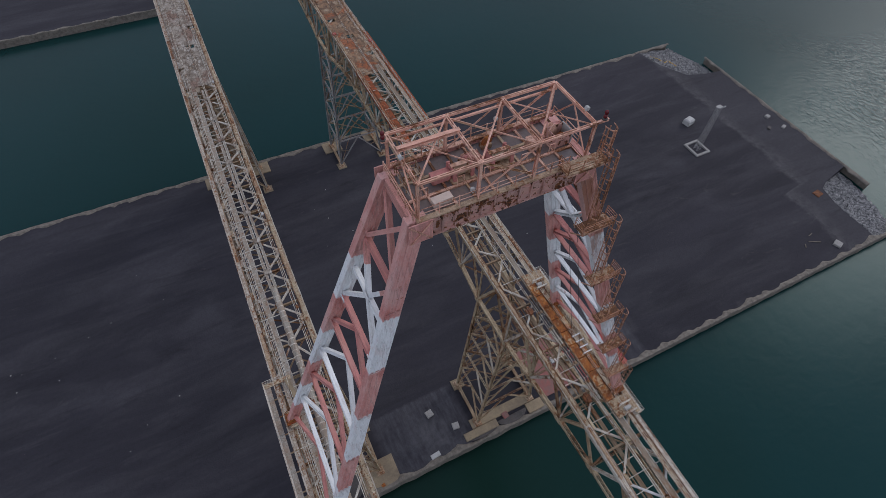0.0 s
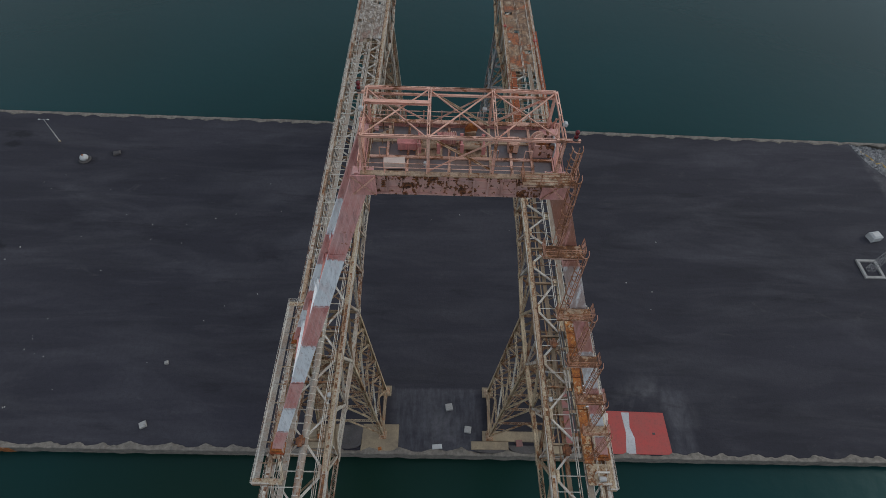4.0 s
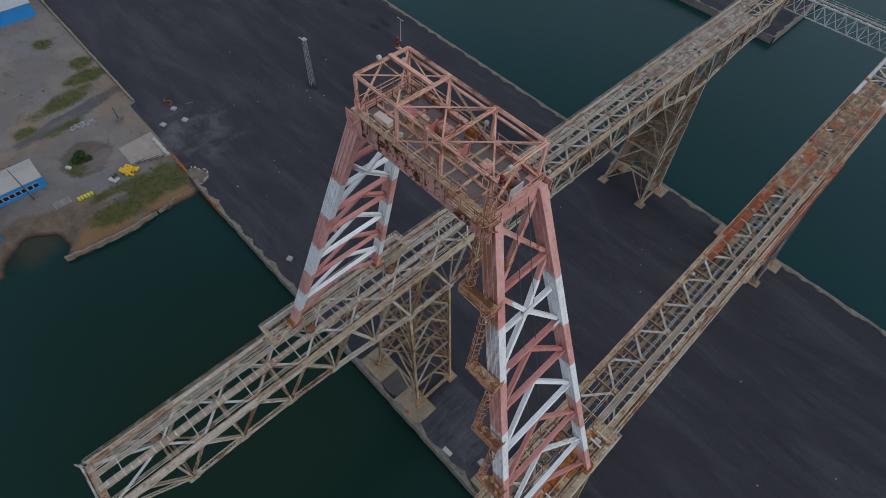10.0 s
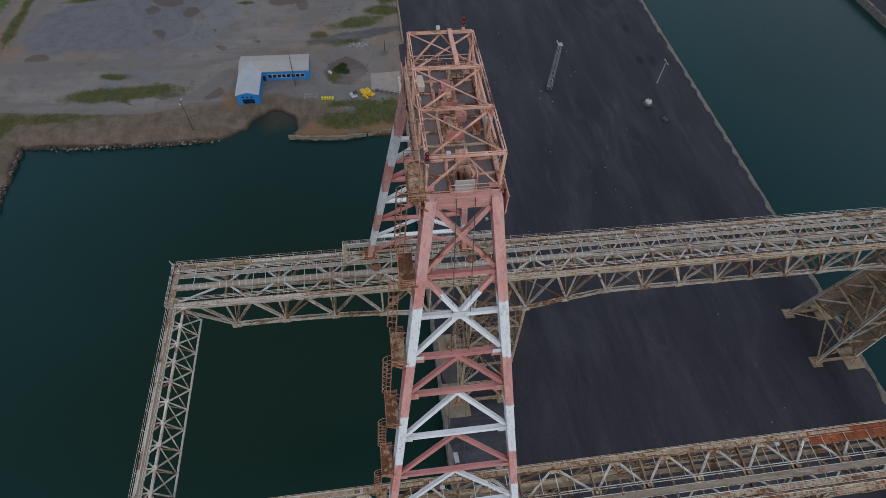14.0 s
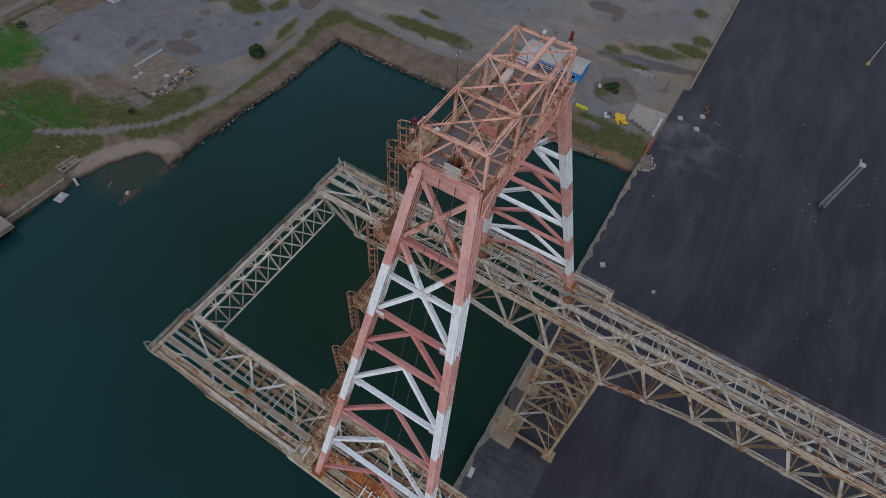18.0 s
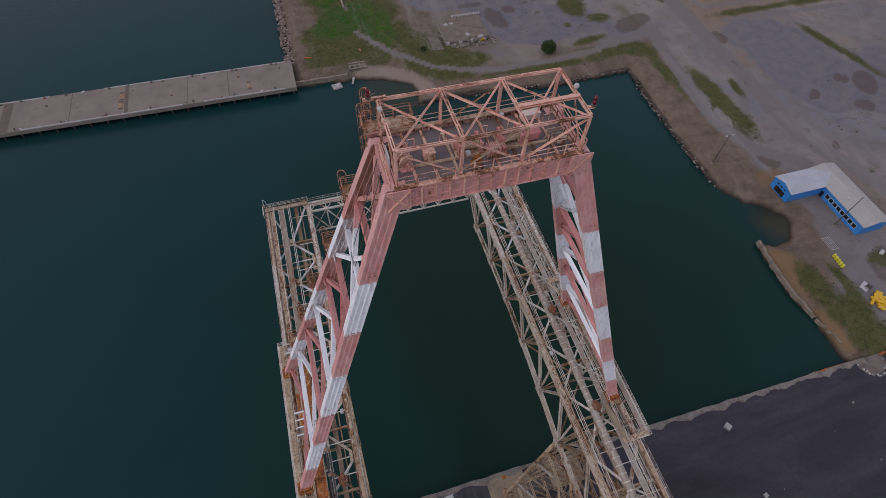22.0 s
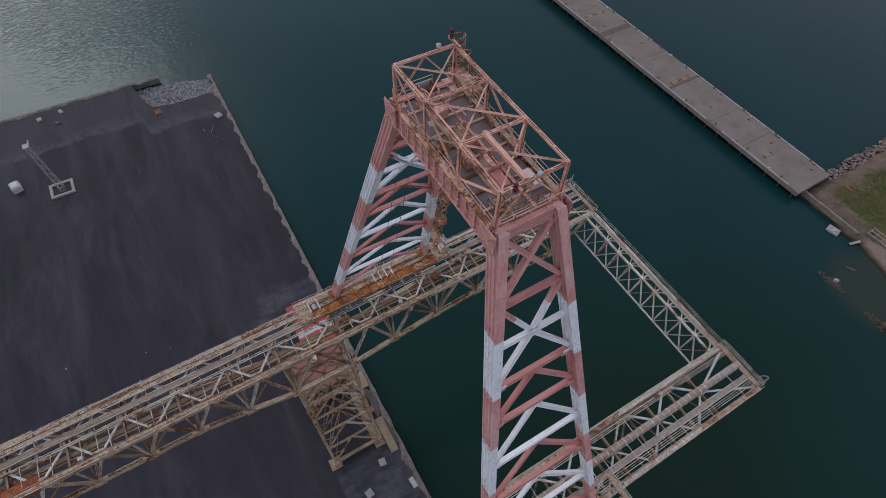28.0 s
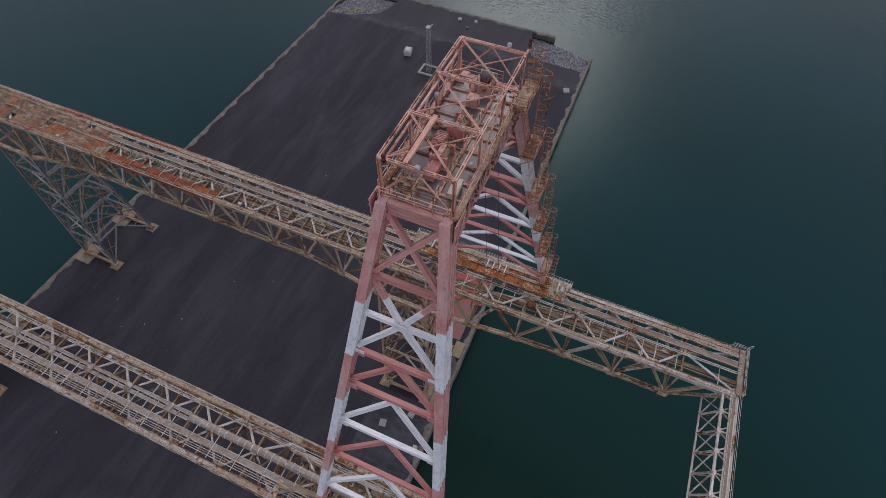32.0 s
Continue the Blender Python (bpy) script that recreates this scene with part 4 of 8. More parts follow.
    return tagged(new("shore_ground", me), "derelict waterfront of gravel, bare earth and patchy grass", "ground", kind="structure")


build_land()

# the concrete quay that runs out from the shore
sheet("quay", [(15.5, -175.8), (620, -175.8), (620, -157.6), (15.5, -157.6)], 0.5, M_QUAY, "long bare concrete quay on piles", "quay", -1.2)

# ---- bridge trusses ----
IN_X, OUT_X, TOP_Z = 16.6, 24.6, 58.9
LOW = [(-35.0, 50.2), (-25.8, 50.4), (-16.6, 50.2), (-7.4, 49.4), (1.8, 47.8), (11.0, 46.0), (22.0, 46.0), (30.0, 48.4)]
LOW += [(38.0 + 8.0 * k, 50.4) for k in range(9)] + [(110.0, 48.4), (118.0, 46.0), (130.0, 46.0), (138.8, 48.2), (147.5, 50.0), (156.2, 50.2), (165.0, 50.2)]
END0, END1 = -44.0, 174.5


def truss_bridge(s, label):
    """One of the two long girders. s is the side of x on which it lies."""
    east = s > 0
    IN_X, OUT_X = (16.7, 24.7) if east else (17.1, 25.3)
    MID_X = 21.0
    root = thing("truss_bridge", (s * 20.7, 66, 45.6), label, "bridge girder", "pair of long truss girders")
    steel, pale = M_STEEL if east else M_STEEL_GREY, M_STEEL_PALE
    tops = [END0] + [(a[0] + b[0]) / 2 for a, b in zip(LOW[:-1], LOW[1:])] + [END1]
    for x in (IN_X, OUT_X):
        X = s * x
        # top chords: a wide box with a worn cover plate and angle edges
        for k, (a, b) in enumerate(zip(tops[:-1], tops[1:])):
            m = M_CHORD_OCHRE if east or x == IN_X else M_STEEL_GREY
            if east and ((x == IN_X and 57 < a < 84) or (x == OUT_X and 65 < a < 100)):
                m = M_RUST_RED
            elif east and a > 128:
                m = M_WHITE_STEEL
            elif east and a > 58:
                m = M_STEEL_RUST
            elif a < -20:
                m = M_STEEL_PALE
            wide = 1.0 if x == IN_X else 0.85
            bar("top_chord", (X, a, TOP_Z - 0.45), (X, b, TOP_Z - 0.45), wide, 0.9, m, root, "U")
            for f in (-1, 1):
                bar("chord_angle", (X + f * (wide / 2 - 0.05), a, TOP_Z + 0.02), (X + f * (wide / 2 - 0.05), b, TOP_Z + 0.02), 0.13, 0.1, pale if (f == -s) == (x == IN_X) else M_WHITE_STEEL if east and a > 128 else M_STEEL_RUST, root, "L")
            solid("cover_plate", boxes([(-0.24, 0.24, 0.4, b - a - 0.4, 0, 0.03)]), m if (k + (x == IN_X)) % 3 or a > 128 else M_STEEL_RUST, root, m=pose(X, a, TOP_Z - 0.005))
        for k, (a, b) in enumerate(zip(LOW[:-1], LOW[1:])):
            near = min(a[1], b[1]) < 47.9
            bar("bottom_chord", (X, *a), (X, *b), 0.75, 0.75, steel, root, "holed" if near else "xlaced")
        bar("end_post", (X, END0, TOP_Z - 0.9), (X, *LOW[0]), 0.45, 0.45, steel, root, "laced")
        bar("end_post", (X, END1, TOP_Z - 0.9), (X, *LOW[-1]), 0.45, 0.45, steel, root, "laced")
        # web members
        for k, (y, z) in enumerate(LOW):
            bar("diagonal", (X, tops[k + 0] if k else -39.5, TOP_Z - 0.8), (X, y, z + 0.3), 0.45, 0.45, pale if k % 3 else steel, root, "H", (s, 0, 0))
            if k < len(LOW) - 1:
                bar("diagonal", (X, y, z + 0.3), (X, tops[k + 1], TOP_Z - 0.8), 0.4, 0.4, M_STEEL_BROWN if k % 2 else steel, root, "laced", (s, 0, 0))
            else:
                bar("diagonal", (X, y, z + 0.3), (X, 170.0, TOP_Z - 0.8), 0.4, 0.4, steel, root, "laced", (s, 0, 0))
            bar("hanger", (X, y, z + 0.3), (X, y, TOP_Z - 0.8), 0.26, 0.26, pale if k % 2 else steel, root, "H", (s, 0, 0))
            plate = boxes([(-0.05, 0.05, -0.8, 0.8, -0.5, 0.7)])
            solid("gusset_plate", plate, steel, root, m=pose(X + s * 0.42 * (1 if x == OUT_X else -1), y, z))
    # bottom laterals and sway frames
    for k, (y, z) in enumerate(LOW):
        bar("bottom_strut", (s * IN_X, y, z), (s * OUT_X, y, z), 0.35, 0.35, M_STEEL_BROWN, root, "laced")
        if k < len(LOW) - 1:
            y1, z1 = LOW[k + 1]
            a, b = ((IN_X, OUT_X) if k % 2 else (OUT_X, IN_X))
            bar("bottom_bracing", (s * a, y, z), (s * b, y1, z1), 0.25, 0.25, M_STEEL_BROWN, root, "laced")
        bar("sway_brace", (s * IN_X, y, z + 0.4), (s * OUT_X, y, TOP_Z - 1.2), 0.2, 0.2, M_STEEL_BROWN, root, "L")
    # top laterals: from a gusset on each chord to a hub on the middle line, with thin cross struts
    hubs = [y for y, z in LOW]
    inner, outer = IN_X + 0.45, OUT_X - 0.4
    for k, y in enumerate(hubs):
        zb = TOP_Z - 0.32
        for y0 in (tops[k], tops[k + 1]):
            for x in (inner, outer):
                m = M_WHITE_STEEL if y > 142 and east or y < -20 else pale
                g = y0 + 0.45 * (1 if y > y0 else -1)
                bar("top_bracing", (s * x, g, zb), (s * MID_X, y, zb), 0.32 if x == inner else 0.26, 0.25, m, root)
        bar("floor_beam", (s * IN_X, y, TOP_Z - 0.6), (s * OUT_X, y, TOP_Z - 0.6), 0.3, 0.6, M_WHITE_STEEL if east and y > 142 else M_STEEL_BROWN, root)
        hub = [(-0.55, 0.55, -0.42, 0.42, 0, 0.06), (-0.3, 0.3, -0.75, 0.75, 0, 0.06), (-0.22, 0.22, -0.22, 0.22, 0.06, 0.2)]
        solid("hub_plate", boxes(hub), M_RUST_DULL if not east and k in (3, 5) else (M_STEEL_RUST if k % 2 else steel), root, m=pose(s * MID_X, y, TOP_Z - 0.16))
    for k, y in enumerate(tops):
        bar("cross_strut", (s * inner, y, TOP_Z - 0.3), (s * outer, y, TOP_Z - 0.3), 0.14, 0.14, pale, root, "L")
        for x in (IN_X + 0.72, OUT_X - 0.6):
            solid("gusset_plate", boxes([(-0.3, 0.3, -0.85, 0.85, 0, 0.05)]), M_CHORD_OCHRE if k % 3 else steel, root, m=pose(s * x, y, TOP_Z - 0.17))
        if k < len(tops) - 1 and y < (86 if east else 96):
            for f in (0.25, 0.75):
                q = y + (tops[k + 1] - y) * f
                x0, x1 = (IN_X + 0.4, MID_X - 0.6) if east else (MID_X - 0.4, OUT_X - 0.5)
                bar("cross_strut", (s * x0, q, TOP_Z + 0.22), (s * x1, q, TOP_Z + 0.22), 0.1, 0.1, pale, root, "L")
    # runway: a flat brown beam on one girder, a banded tube on the other
    for k, (a, b) in enumerate(zip(tops[:-1], tops[1:])):
        if east or a > 96:
            decked = 82 < a < 140 if east else a < 146
            bar("runway_beam", (s * 22.0, a, TOP_Z - 0.32 if decked else TOP_Z - 0.05), (s * 22.0, b, TOP_Z - 0.32 if decked else TOP_Z - 0.05), 0.95, 0.5, M_DECK_BROWN if a > 140 and east else M_BAND_BROWN, root, "U")
            for f in (-1, 1) if not decked else ():
                bar("beam_angle", (s * (22.0 + f * 0.5), a, TOP_Z + 0.22), (s * (22.0 + f * 0.5), b, TOP_Z + 0.22), 0.09, 0.09, pale, root, "L")
            for x in (20.35, 20.65):
                bar("runway_rail", (s * x, a, TOP_Z + 0.1), (s * x, b, TOP_Z + 0.1), 0.09, 0.2, M_STEEL_GREY if decked else pale, root)
        elif a > 33:
            # twin grey beams tied by cover plates
            for x in (20.35, 21.15):
                bar("runway_beam", (s * x, a, TOP_Z - 0.1), (s * x, b, TOP_Z - 0.1), 0.5, 0.5, M_DECK_GREY, root, "U")
                for f in (-1, 1):
                    bar("beam_angle", (s * (x + f * 0.23), a, TOP_Z + 0.16), (s * (x + f * 0.23), b, TOP_Z + 0.16), 0.07, 0.07, pale, root, "L")
            solid("cover_plate", boxes([(-0.68, 0.68, 0, (b - a) * 0.16, 0, 0.05)]), M_DECK_LIMED, root, m=pose(s * 20.75, a + (b - a) * 0.42, TOP_Z + 0.2))
        else:
            bar("runway_tube", (s * 20.75, a, TOP_Z - 0.15), (s * 20.75, b, TOP_Z - 0.15), 1.15, 1.15, M_DECK_GREY, root, "tube")
            n = max(3, round((b - a) / 1.15))
            for q in range(n):
                y = a + (b - a) * q / n
                solid("tube_collar", turned([(0.62, 0), (0.62, 0.14)], 14), pale if q % 3 else steel, root, m=Matrix.Translation((s * 20.75, y, TOP_Z - 0.15)) @ pose(0, 0, 0, -90, 0, 0))
        if east:
            bar("stringer", (s * 18.3, a, TOP_Z - 0.6), (s * 18.3, b, TOP_Z - 0.6), 0.16, 0.3, M_STEEL_BROWN, root)
            w, xw, m = 0.36, 23.75, M_STEEL_RUST if a > 58 else M_CHORD_OCHRE
            bar("cable_tray", (s * 19.2, a, TOP_Z - 0.9), (s * 19.2, b, TOP_Z - 0.9), 0.7, 0.2, M_STEEL_BROWN, root, "U")
            if 57 < a < 84:
                solid("side_plate", boxes([(-0.6, 0.6, 0.02, b - a - 0.02, 0, 0.05)]), M_RUST_RED, root, m=pose(s * (IN_X + 1.1), a, TOP_Z - 0.1))
        else:
            for x in (17.95, 18.25, 18.5):
                bar("service_pipe", (s * x, a, TOP_Z + 0.12), (s * x, b, TOP_Z + 0.12), 0.1, 0.1, pale if x != 18.25 else steel, root, "tube")
            for x in (23.75, 24.05, 24.35):
                bar("service_pipe", (s * x, a, TOP_Z + 0.16), (s * x, b, TOP_Z + 0.16), 0.09, 0.09, pale if x != 24.05 else steel, root, "tube")
            w, xw, m = 0.42, 22.95, M_DECK_GREY
        if a > 96:
            m = M_WHITE_STEEL if east and a > 128 else M_DECK_BROWN if east else M_DECK_LIMED
        solid("walkway_plate", boxes([(-w, w, 0.02, b - a - 0.02, 0, 0.06)]), m, root, m=pose(s * xw, a, TOP_Z + 0.06))
        for f in (-1, 1) if a < 96 else ():
            bar("walkway_angle", (s * (xw + f * w), a, TOP_Z + 0.15), (s * (xw + f * w), b, TOP_Z + 0.15), 0.08, 0.1, pale, root, "L")
        if east and a > 54:
            solid("outer_ledge", boxes([(-0.24, 0.24 if a < 100 else -0.06, 0.02, b - a - 0.02, 0, 0.06)]), M_RUST_RED if 62 < a < 100 else M_STEEL_RUST if a < 128 else M_STEEL_PALE, root, m=pose(s * (OUT_X + 0.62), a, TOP_Z - 0.05))
            bar("ledge_bracket", (s * (OUT_X + 0.3), a, TOP_Z - 0.12), (s * (OUT_X + 0.85), a, TOP_Z - 0.12), 0.12, 0.14, steel, root, "L")
        if k % 3 == 1:
            solid("junction_box", boxes([(-0.25, 0.25, -0.35, 0.35, 0, 0.4)], 0.04), M_STEEL_RUST if k % 2 else M_GREYBOX, root, m=pose(s * (IN_X + 0.9), a + 2.3, TOP_Z - 0.1))
    # closed deck plates on the far part
    y0 = 87.0 if east else 100.0
    y1 = 142.0 if east else 148.0
    k = 0
    while y0 + k * 1.6 < y1:
        y = y0 + k * 1.6
        for j, (x0, x1) in enumerate(((IN_X + 0.55, 19.3), (19.31, 21.45), (21.46, OUT_X - 0.45))):
            if (k * 11 + j * 5) % 61 == 4:
                continue
            h = (x1 - x0) / 2
            tilt = 0.4 * ((k * 5 + j * 3) % 5 - 2)
            solid("deck_plate", boxes([(-h, h, 0.0, 1.6, 0, 0.04)]), M_DECK_BROWN if east else M_DECK_LIMED, root, m=pose(s * (x0 + h), y, TOP_Z - 0.02 + 0.012 * ((k + j) % 3), 0, tilt, 0))
        k += 1
    if east:
        for y in (101.0, 108.0, 143.0, 147.0, 163.0, 166.0):
            x = IN_X if y in (108.0, 143.0, 163.0) else OUT_X
            solid("red_marker", boxes([(-0.5, 0.5, -0.5, 0.5, 0, 0.3)], 0.05), M_REDPAD, root, "red painted marker on the chord", m=pose(s * x, y, TOP_Z + 0.07))
    for x in ((OUT_X - 0.1, 23.3) if east else (OUT_X + 0.35, 23.45)):
        railing([(s * x, END0, TOP_Z + 0.05), (s * x, END1, TOP_Z + 0.05)], root, pale, rails=(0.55, 1.1), step=2.6, bar_size=0.06)
    railing([(s * (IN_X - 0.42), END0 + 3, TOP_Z + 0.05), (s * (IN_X - 0.42), END1 - 3, TOP_Z + 0.05)], root, steel, rails=(0.55, 1.1), step=2.6, bar_size=0.06)
    return root


truss_bridge(1, "long tan steel truss girder streaked with rust, on lattice towers")
truss_bridge(-1, "long grey-tan steel truss girder with walkways and handrails")


def cross_truss(y, s):
    """The lattice beam that joins the two girders at one end. s points outwards."""
    root = thing("end_truss", (0, y, 53.0), "pale lattice truss joining the girder ends over water", "lattice beam", "end trusses")
    pale, grey = (M_WHITE_STEEL, M_WHITE_STEEL) if s > 0 else (M_STEEL_PALE, M_STEEL_GREY)
    yo, yi, yl, zt, zb = y, y - s * 2.2, y - s * 3.8, TOP_Z - 0.4, 54.2
    xs = [-IN_X + IN_X * 2 * k / 10 for k in range(11)]
    for a, b in zip(xs[:-1], xs[1:]):
        bar("chord", (a, yo, zt), (b, yo, zt), 0.4, 0.5, grey, root, "U")
        bar("chord", (a, yi, zt), (b, yi, zt), 0.32, 0.4, pale, root, "U")
        bar("chord", (a, yl, zb), (b, yl, zb), 0.24, 0.28, pale, root, "H")
        solid("walkway_plate", boxes([(0.02, b - a - 0.02, -0.42, 0.42, 0, 0.05)]), M_BAND_BROWN, root, m=pose(a, y - s * 0.7, zt + 0.3))
        for f in (-1, 1):
            bar("walkway_angle", (a, y - s * 0.7 + f * 0.42, zt + 0.38), (b, y - s * 0.7 + f * 0.42, zt + 0.38), 0.08, 0.08, pale, root, "L")
    for k, x in enumerate(xs):
        bar("post", (x, yi, zt - 0.2), (x, yl, zb), 0.24, 0.24, pale, root, "L")
        bar("strut", (x, yo, zt - 0.1), (x, yi, zt - 0.1), 0.22, 0.25, pale, root)
        bar("brace", (x, yo, zt - 0.2), (x, yl, zb), 0.18, 0.18, M_STEEL_RUST, root, "L")
        solid("hub_plate", boxes([(-0.35, 0.35, -0.3, 0.3, 0, 0.05)]), pale, root, m=pose(x, yi, zt + 0.21))
        for f in (-1, 1):
            xe = x + f * IN_X * 0.1
            if abs(xe) < IN_X:
                bar("brace", (x, yi, zt), (xe, yo, zt), 0.22, 0.2, pale, root, "L")
        if k < 10:
            bar("brace", (x, yl, zb), (xs[k + 1], yi, zt - 0.2), 0.2, 0.2, pale, root, "L")
            bar("brace", (xs[k + 1], yl + s * 0.2, zb), (x, yi + s * 0.2, zt - 0.2), 0.18, 0.18, grey, root, "L")
    for yy in (y + s * 0.15, y - s * 1.2):
        railing([(-IN_X, yy, zt + 0.3), (IN_X, yy, zt + 0.3)], root, pale, rails=(0.55, 1.1), step=3.0)
    # corner landings beyond the girder ends
    for sx in (-1, 1):
        solid("landing", boxes([(-4.2, 4.2, -0.5, 0.5, 0, 0.1)]), M_DECK_PALE, root, m=pose(sx * 20.9, y - s * 0.1, TOP_Z + 0.06))
        for f in (-1, 1):
            bar("landing_angle", (sx * 16.7, y - s * 0.1 + f * 0.5, TOP_Z + 0.2), (sx * 25.1, y - s * 0.1 + f * 0.5, TOP_Z + 0.2), 0.1, 0.12, M_STEEL_RUST, root, "L")
        railing([(sx * 25.3, y - s * 1.9, TOP_Z + 0.1), (sx * 25.3, y + s * 0.5, TOP_Z + 0.1), (sx * 16.6, y + s * 0.5, TOP_Z + 0.1)], root, pale, rails=(0.4, 0.75, 1.1), step=1.5)
    return root


cross_truss(END0, -1)
cross_truss(END1, 1)


# ---- towers ----
def tower(s, y0, label):
    """A four-legged lattice tower under a girder."""
    root = thing("support_tower", (s * 22, y0 + 6, 0), label, "lattice tower", "four towers under the girders")
    foot = {(i, j): Vector((s * (14.1, 30.4)[i], y0 + (0, 12)[j], 0.9)) for i in (0, 1) for j in (0, 1)}
    head = {(i, j): Vector((s * ((16.7, 24.7) if s > 0 else (17.1, 25.3))[i], y0 + (0.2, 11.2)[j], 46.1)) for i in (0, 1) for j in (0, 1)}
    main, light = (M_STEEL, M_STEEL_PALE) if y0 < 100 or s < 0 else (M_STEEL_DULL, M_STEEL_GREY)
    levels = [0.0, 0.24, 0.46, 0.66, 0.84, 1.0]
    ring = [(0, 0), (0, 1), (1, 1), (1, 0)]
    for c in ring:
        for f0, f1 in zip(levels[:-1], levels[1:]):
            bar("leg", foot[c].lerp(head[c], f0), foot[c].lerp(head[c], f1), 0.62, 0.6, light if s < 0 and y0 > 100 else main, root, "U", (0, 1, 0))
        solid("foot_shoe", boxes([(-1.0, 1.0, -1.0, 1.0, -0.9, -0.5), (-0.6, 0.6, -0.75, 0.75, -0.5, 0.3)], 0.08), M_STEEL_RUST, root, m=Matrix.Translation(foot[c]))
    for k, (a, b) in enumerate(zip(ring, ring[1:] + ring[:1])):
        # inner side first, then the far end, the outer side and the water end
        # the far end and outer side take the darker brown steel
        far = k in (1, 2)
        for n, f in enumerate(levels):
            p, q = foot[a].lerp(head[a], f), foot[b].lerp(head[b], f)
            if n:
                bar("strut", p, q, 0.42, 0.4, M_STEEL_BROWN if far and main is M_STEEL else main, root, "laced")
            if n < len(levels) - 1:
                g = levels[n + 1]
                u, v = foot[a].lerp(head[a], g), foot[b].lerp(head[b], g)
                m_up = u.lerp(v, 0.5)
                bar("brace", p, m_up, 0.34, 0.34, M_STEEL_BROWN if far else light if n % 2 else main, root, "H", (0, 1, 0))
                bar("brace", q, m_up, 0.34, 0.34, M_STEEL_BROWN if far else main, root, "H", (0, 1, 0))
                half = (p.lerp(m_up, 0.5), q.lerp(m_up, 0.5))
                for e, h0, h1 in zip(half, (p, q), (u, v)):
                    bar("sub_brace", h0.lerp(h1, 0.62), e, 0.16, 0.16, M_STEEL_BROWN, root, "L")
    # heavy beams between the feet, with shouldered ends
    for i in (0, 1):
        a, b = foot[i, 0], foot[i, 1]
        bar("base_beam", (a.x, a.y, 0.75), (b.x, b.y, 0.75), 0.75, 0.7, M_STEEL_BROWN, root, "H")
        for e, f in ((a, 1), (b, -1)):
            solid("shoulder", boxes([(-0.75, 0.75, -0.2, 1.5, -0.45, 0.15), (-0.45, 0.45, 1.5, 2.4, -0.4, 0.1)], 0.1), M_STEEL_BROWN, root, m=pose(e.x, e.y, 0.75, 0, 0, 0 if f > 0 else 180))
    # inner braces in the same darker brown
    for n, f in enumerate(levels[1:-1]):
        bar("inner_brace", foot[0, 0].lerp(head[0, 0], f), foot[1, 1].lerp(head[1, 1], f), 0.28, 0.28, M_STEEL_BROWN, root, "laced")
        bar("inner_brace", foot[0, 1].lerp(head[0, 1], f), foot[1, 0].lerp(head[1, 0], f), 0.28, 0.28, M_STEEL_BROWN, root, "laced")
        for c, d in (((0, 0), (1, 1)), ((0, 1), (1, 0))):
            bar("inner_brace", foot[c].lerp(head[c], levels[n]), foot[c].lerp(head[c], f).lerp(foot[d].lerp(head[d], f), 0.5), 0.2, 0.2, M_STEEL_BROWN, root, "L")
        if y0 > 100 and s < 0:
            bar("inner_brace", foot[0, 0].lerp(head[0, 0], f + 0.1), foot[1, 0].lerp(head[1, 0], f), 0.3, 0.3, M_STEEL_RUST, root, "laced")
    if y0 > 100 and s < 0:
        # brown sheeting on the outer face, with a dark opening at its foot
        for n in range(9):
            for j in range(4):
                if n == 0 and j in (1, 2):
                    continue
                f0, f1 = 0.03 + 0.107 * n, 0.03 + 0.107 * (n + 1) - 0.004
                g0, g1 = j / 4 + 0.01, (j + 1) / 4 - 0.01
                for c0, c1, shift, thick in (((1, 0), (1, 1), (-s * 0.45, 0, 0), (s * 0.05, 0, 0.02)), ((0, 1), (1, 1), (0, -0.5, 0), (0, 0.05, 0.02))):
                    def at(f, g):
                        return foot[c0].lerp(head[c0], f).lerp(foot[c1].lerp(head[c1], f), g) + Vector(shift)
                    quad = [at(f0, g0), at(f0, g1), at(f1, g1), at(f1, g0)]
                    vs = [tuple(p) for p in quad] + [tuple(p + Vector(thick)) for p in quad]
                    fs = [(0, 1, 2, 3), (7, 6, 5, 4)] + [(i, i + 4, (i + 1) % 4 + 4, (i + 1) % 4) for i in range(4)]
                    solid("cladding_sheet", (vs, fs), M_SHEETING, root, "brown dusty sheeting" if n == 1 and j == 0 else "")
    return root


tower(1, 10.6, "rust-stained lattice tower standing on the water edge of the coal pier")
tower(-1, 10.6, "tan lattice tower standing on concrete pads at the pier edge")
tower(1, 118.2, "grey lattice tower at the far edge of the coal pier")
tower(-1, 118.2, "tan lattice tower with a dark opening at its foot")


def pad(x0, x1, y0, y1, z=0.25, label="worn concrete footing under a tower leg", mat=None):
    ob = solid("footing", boxes([(0, x1 - x0, 0, y1 - y0, 0, z)], 0.1), mat or M_CONCRETE, m=pose(x0, y0, 0.0))
    return tagged(ob, label, "concrete footing", "tower footings", kind="structure")


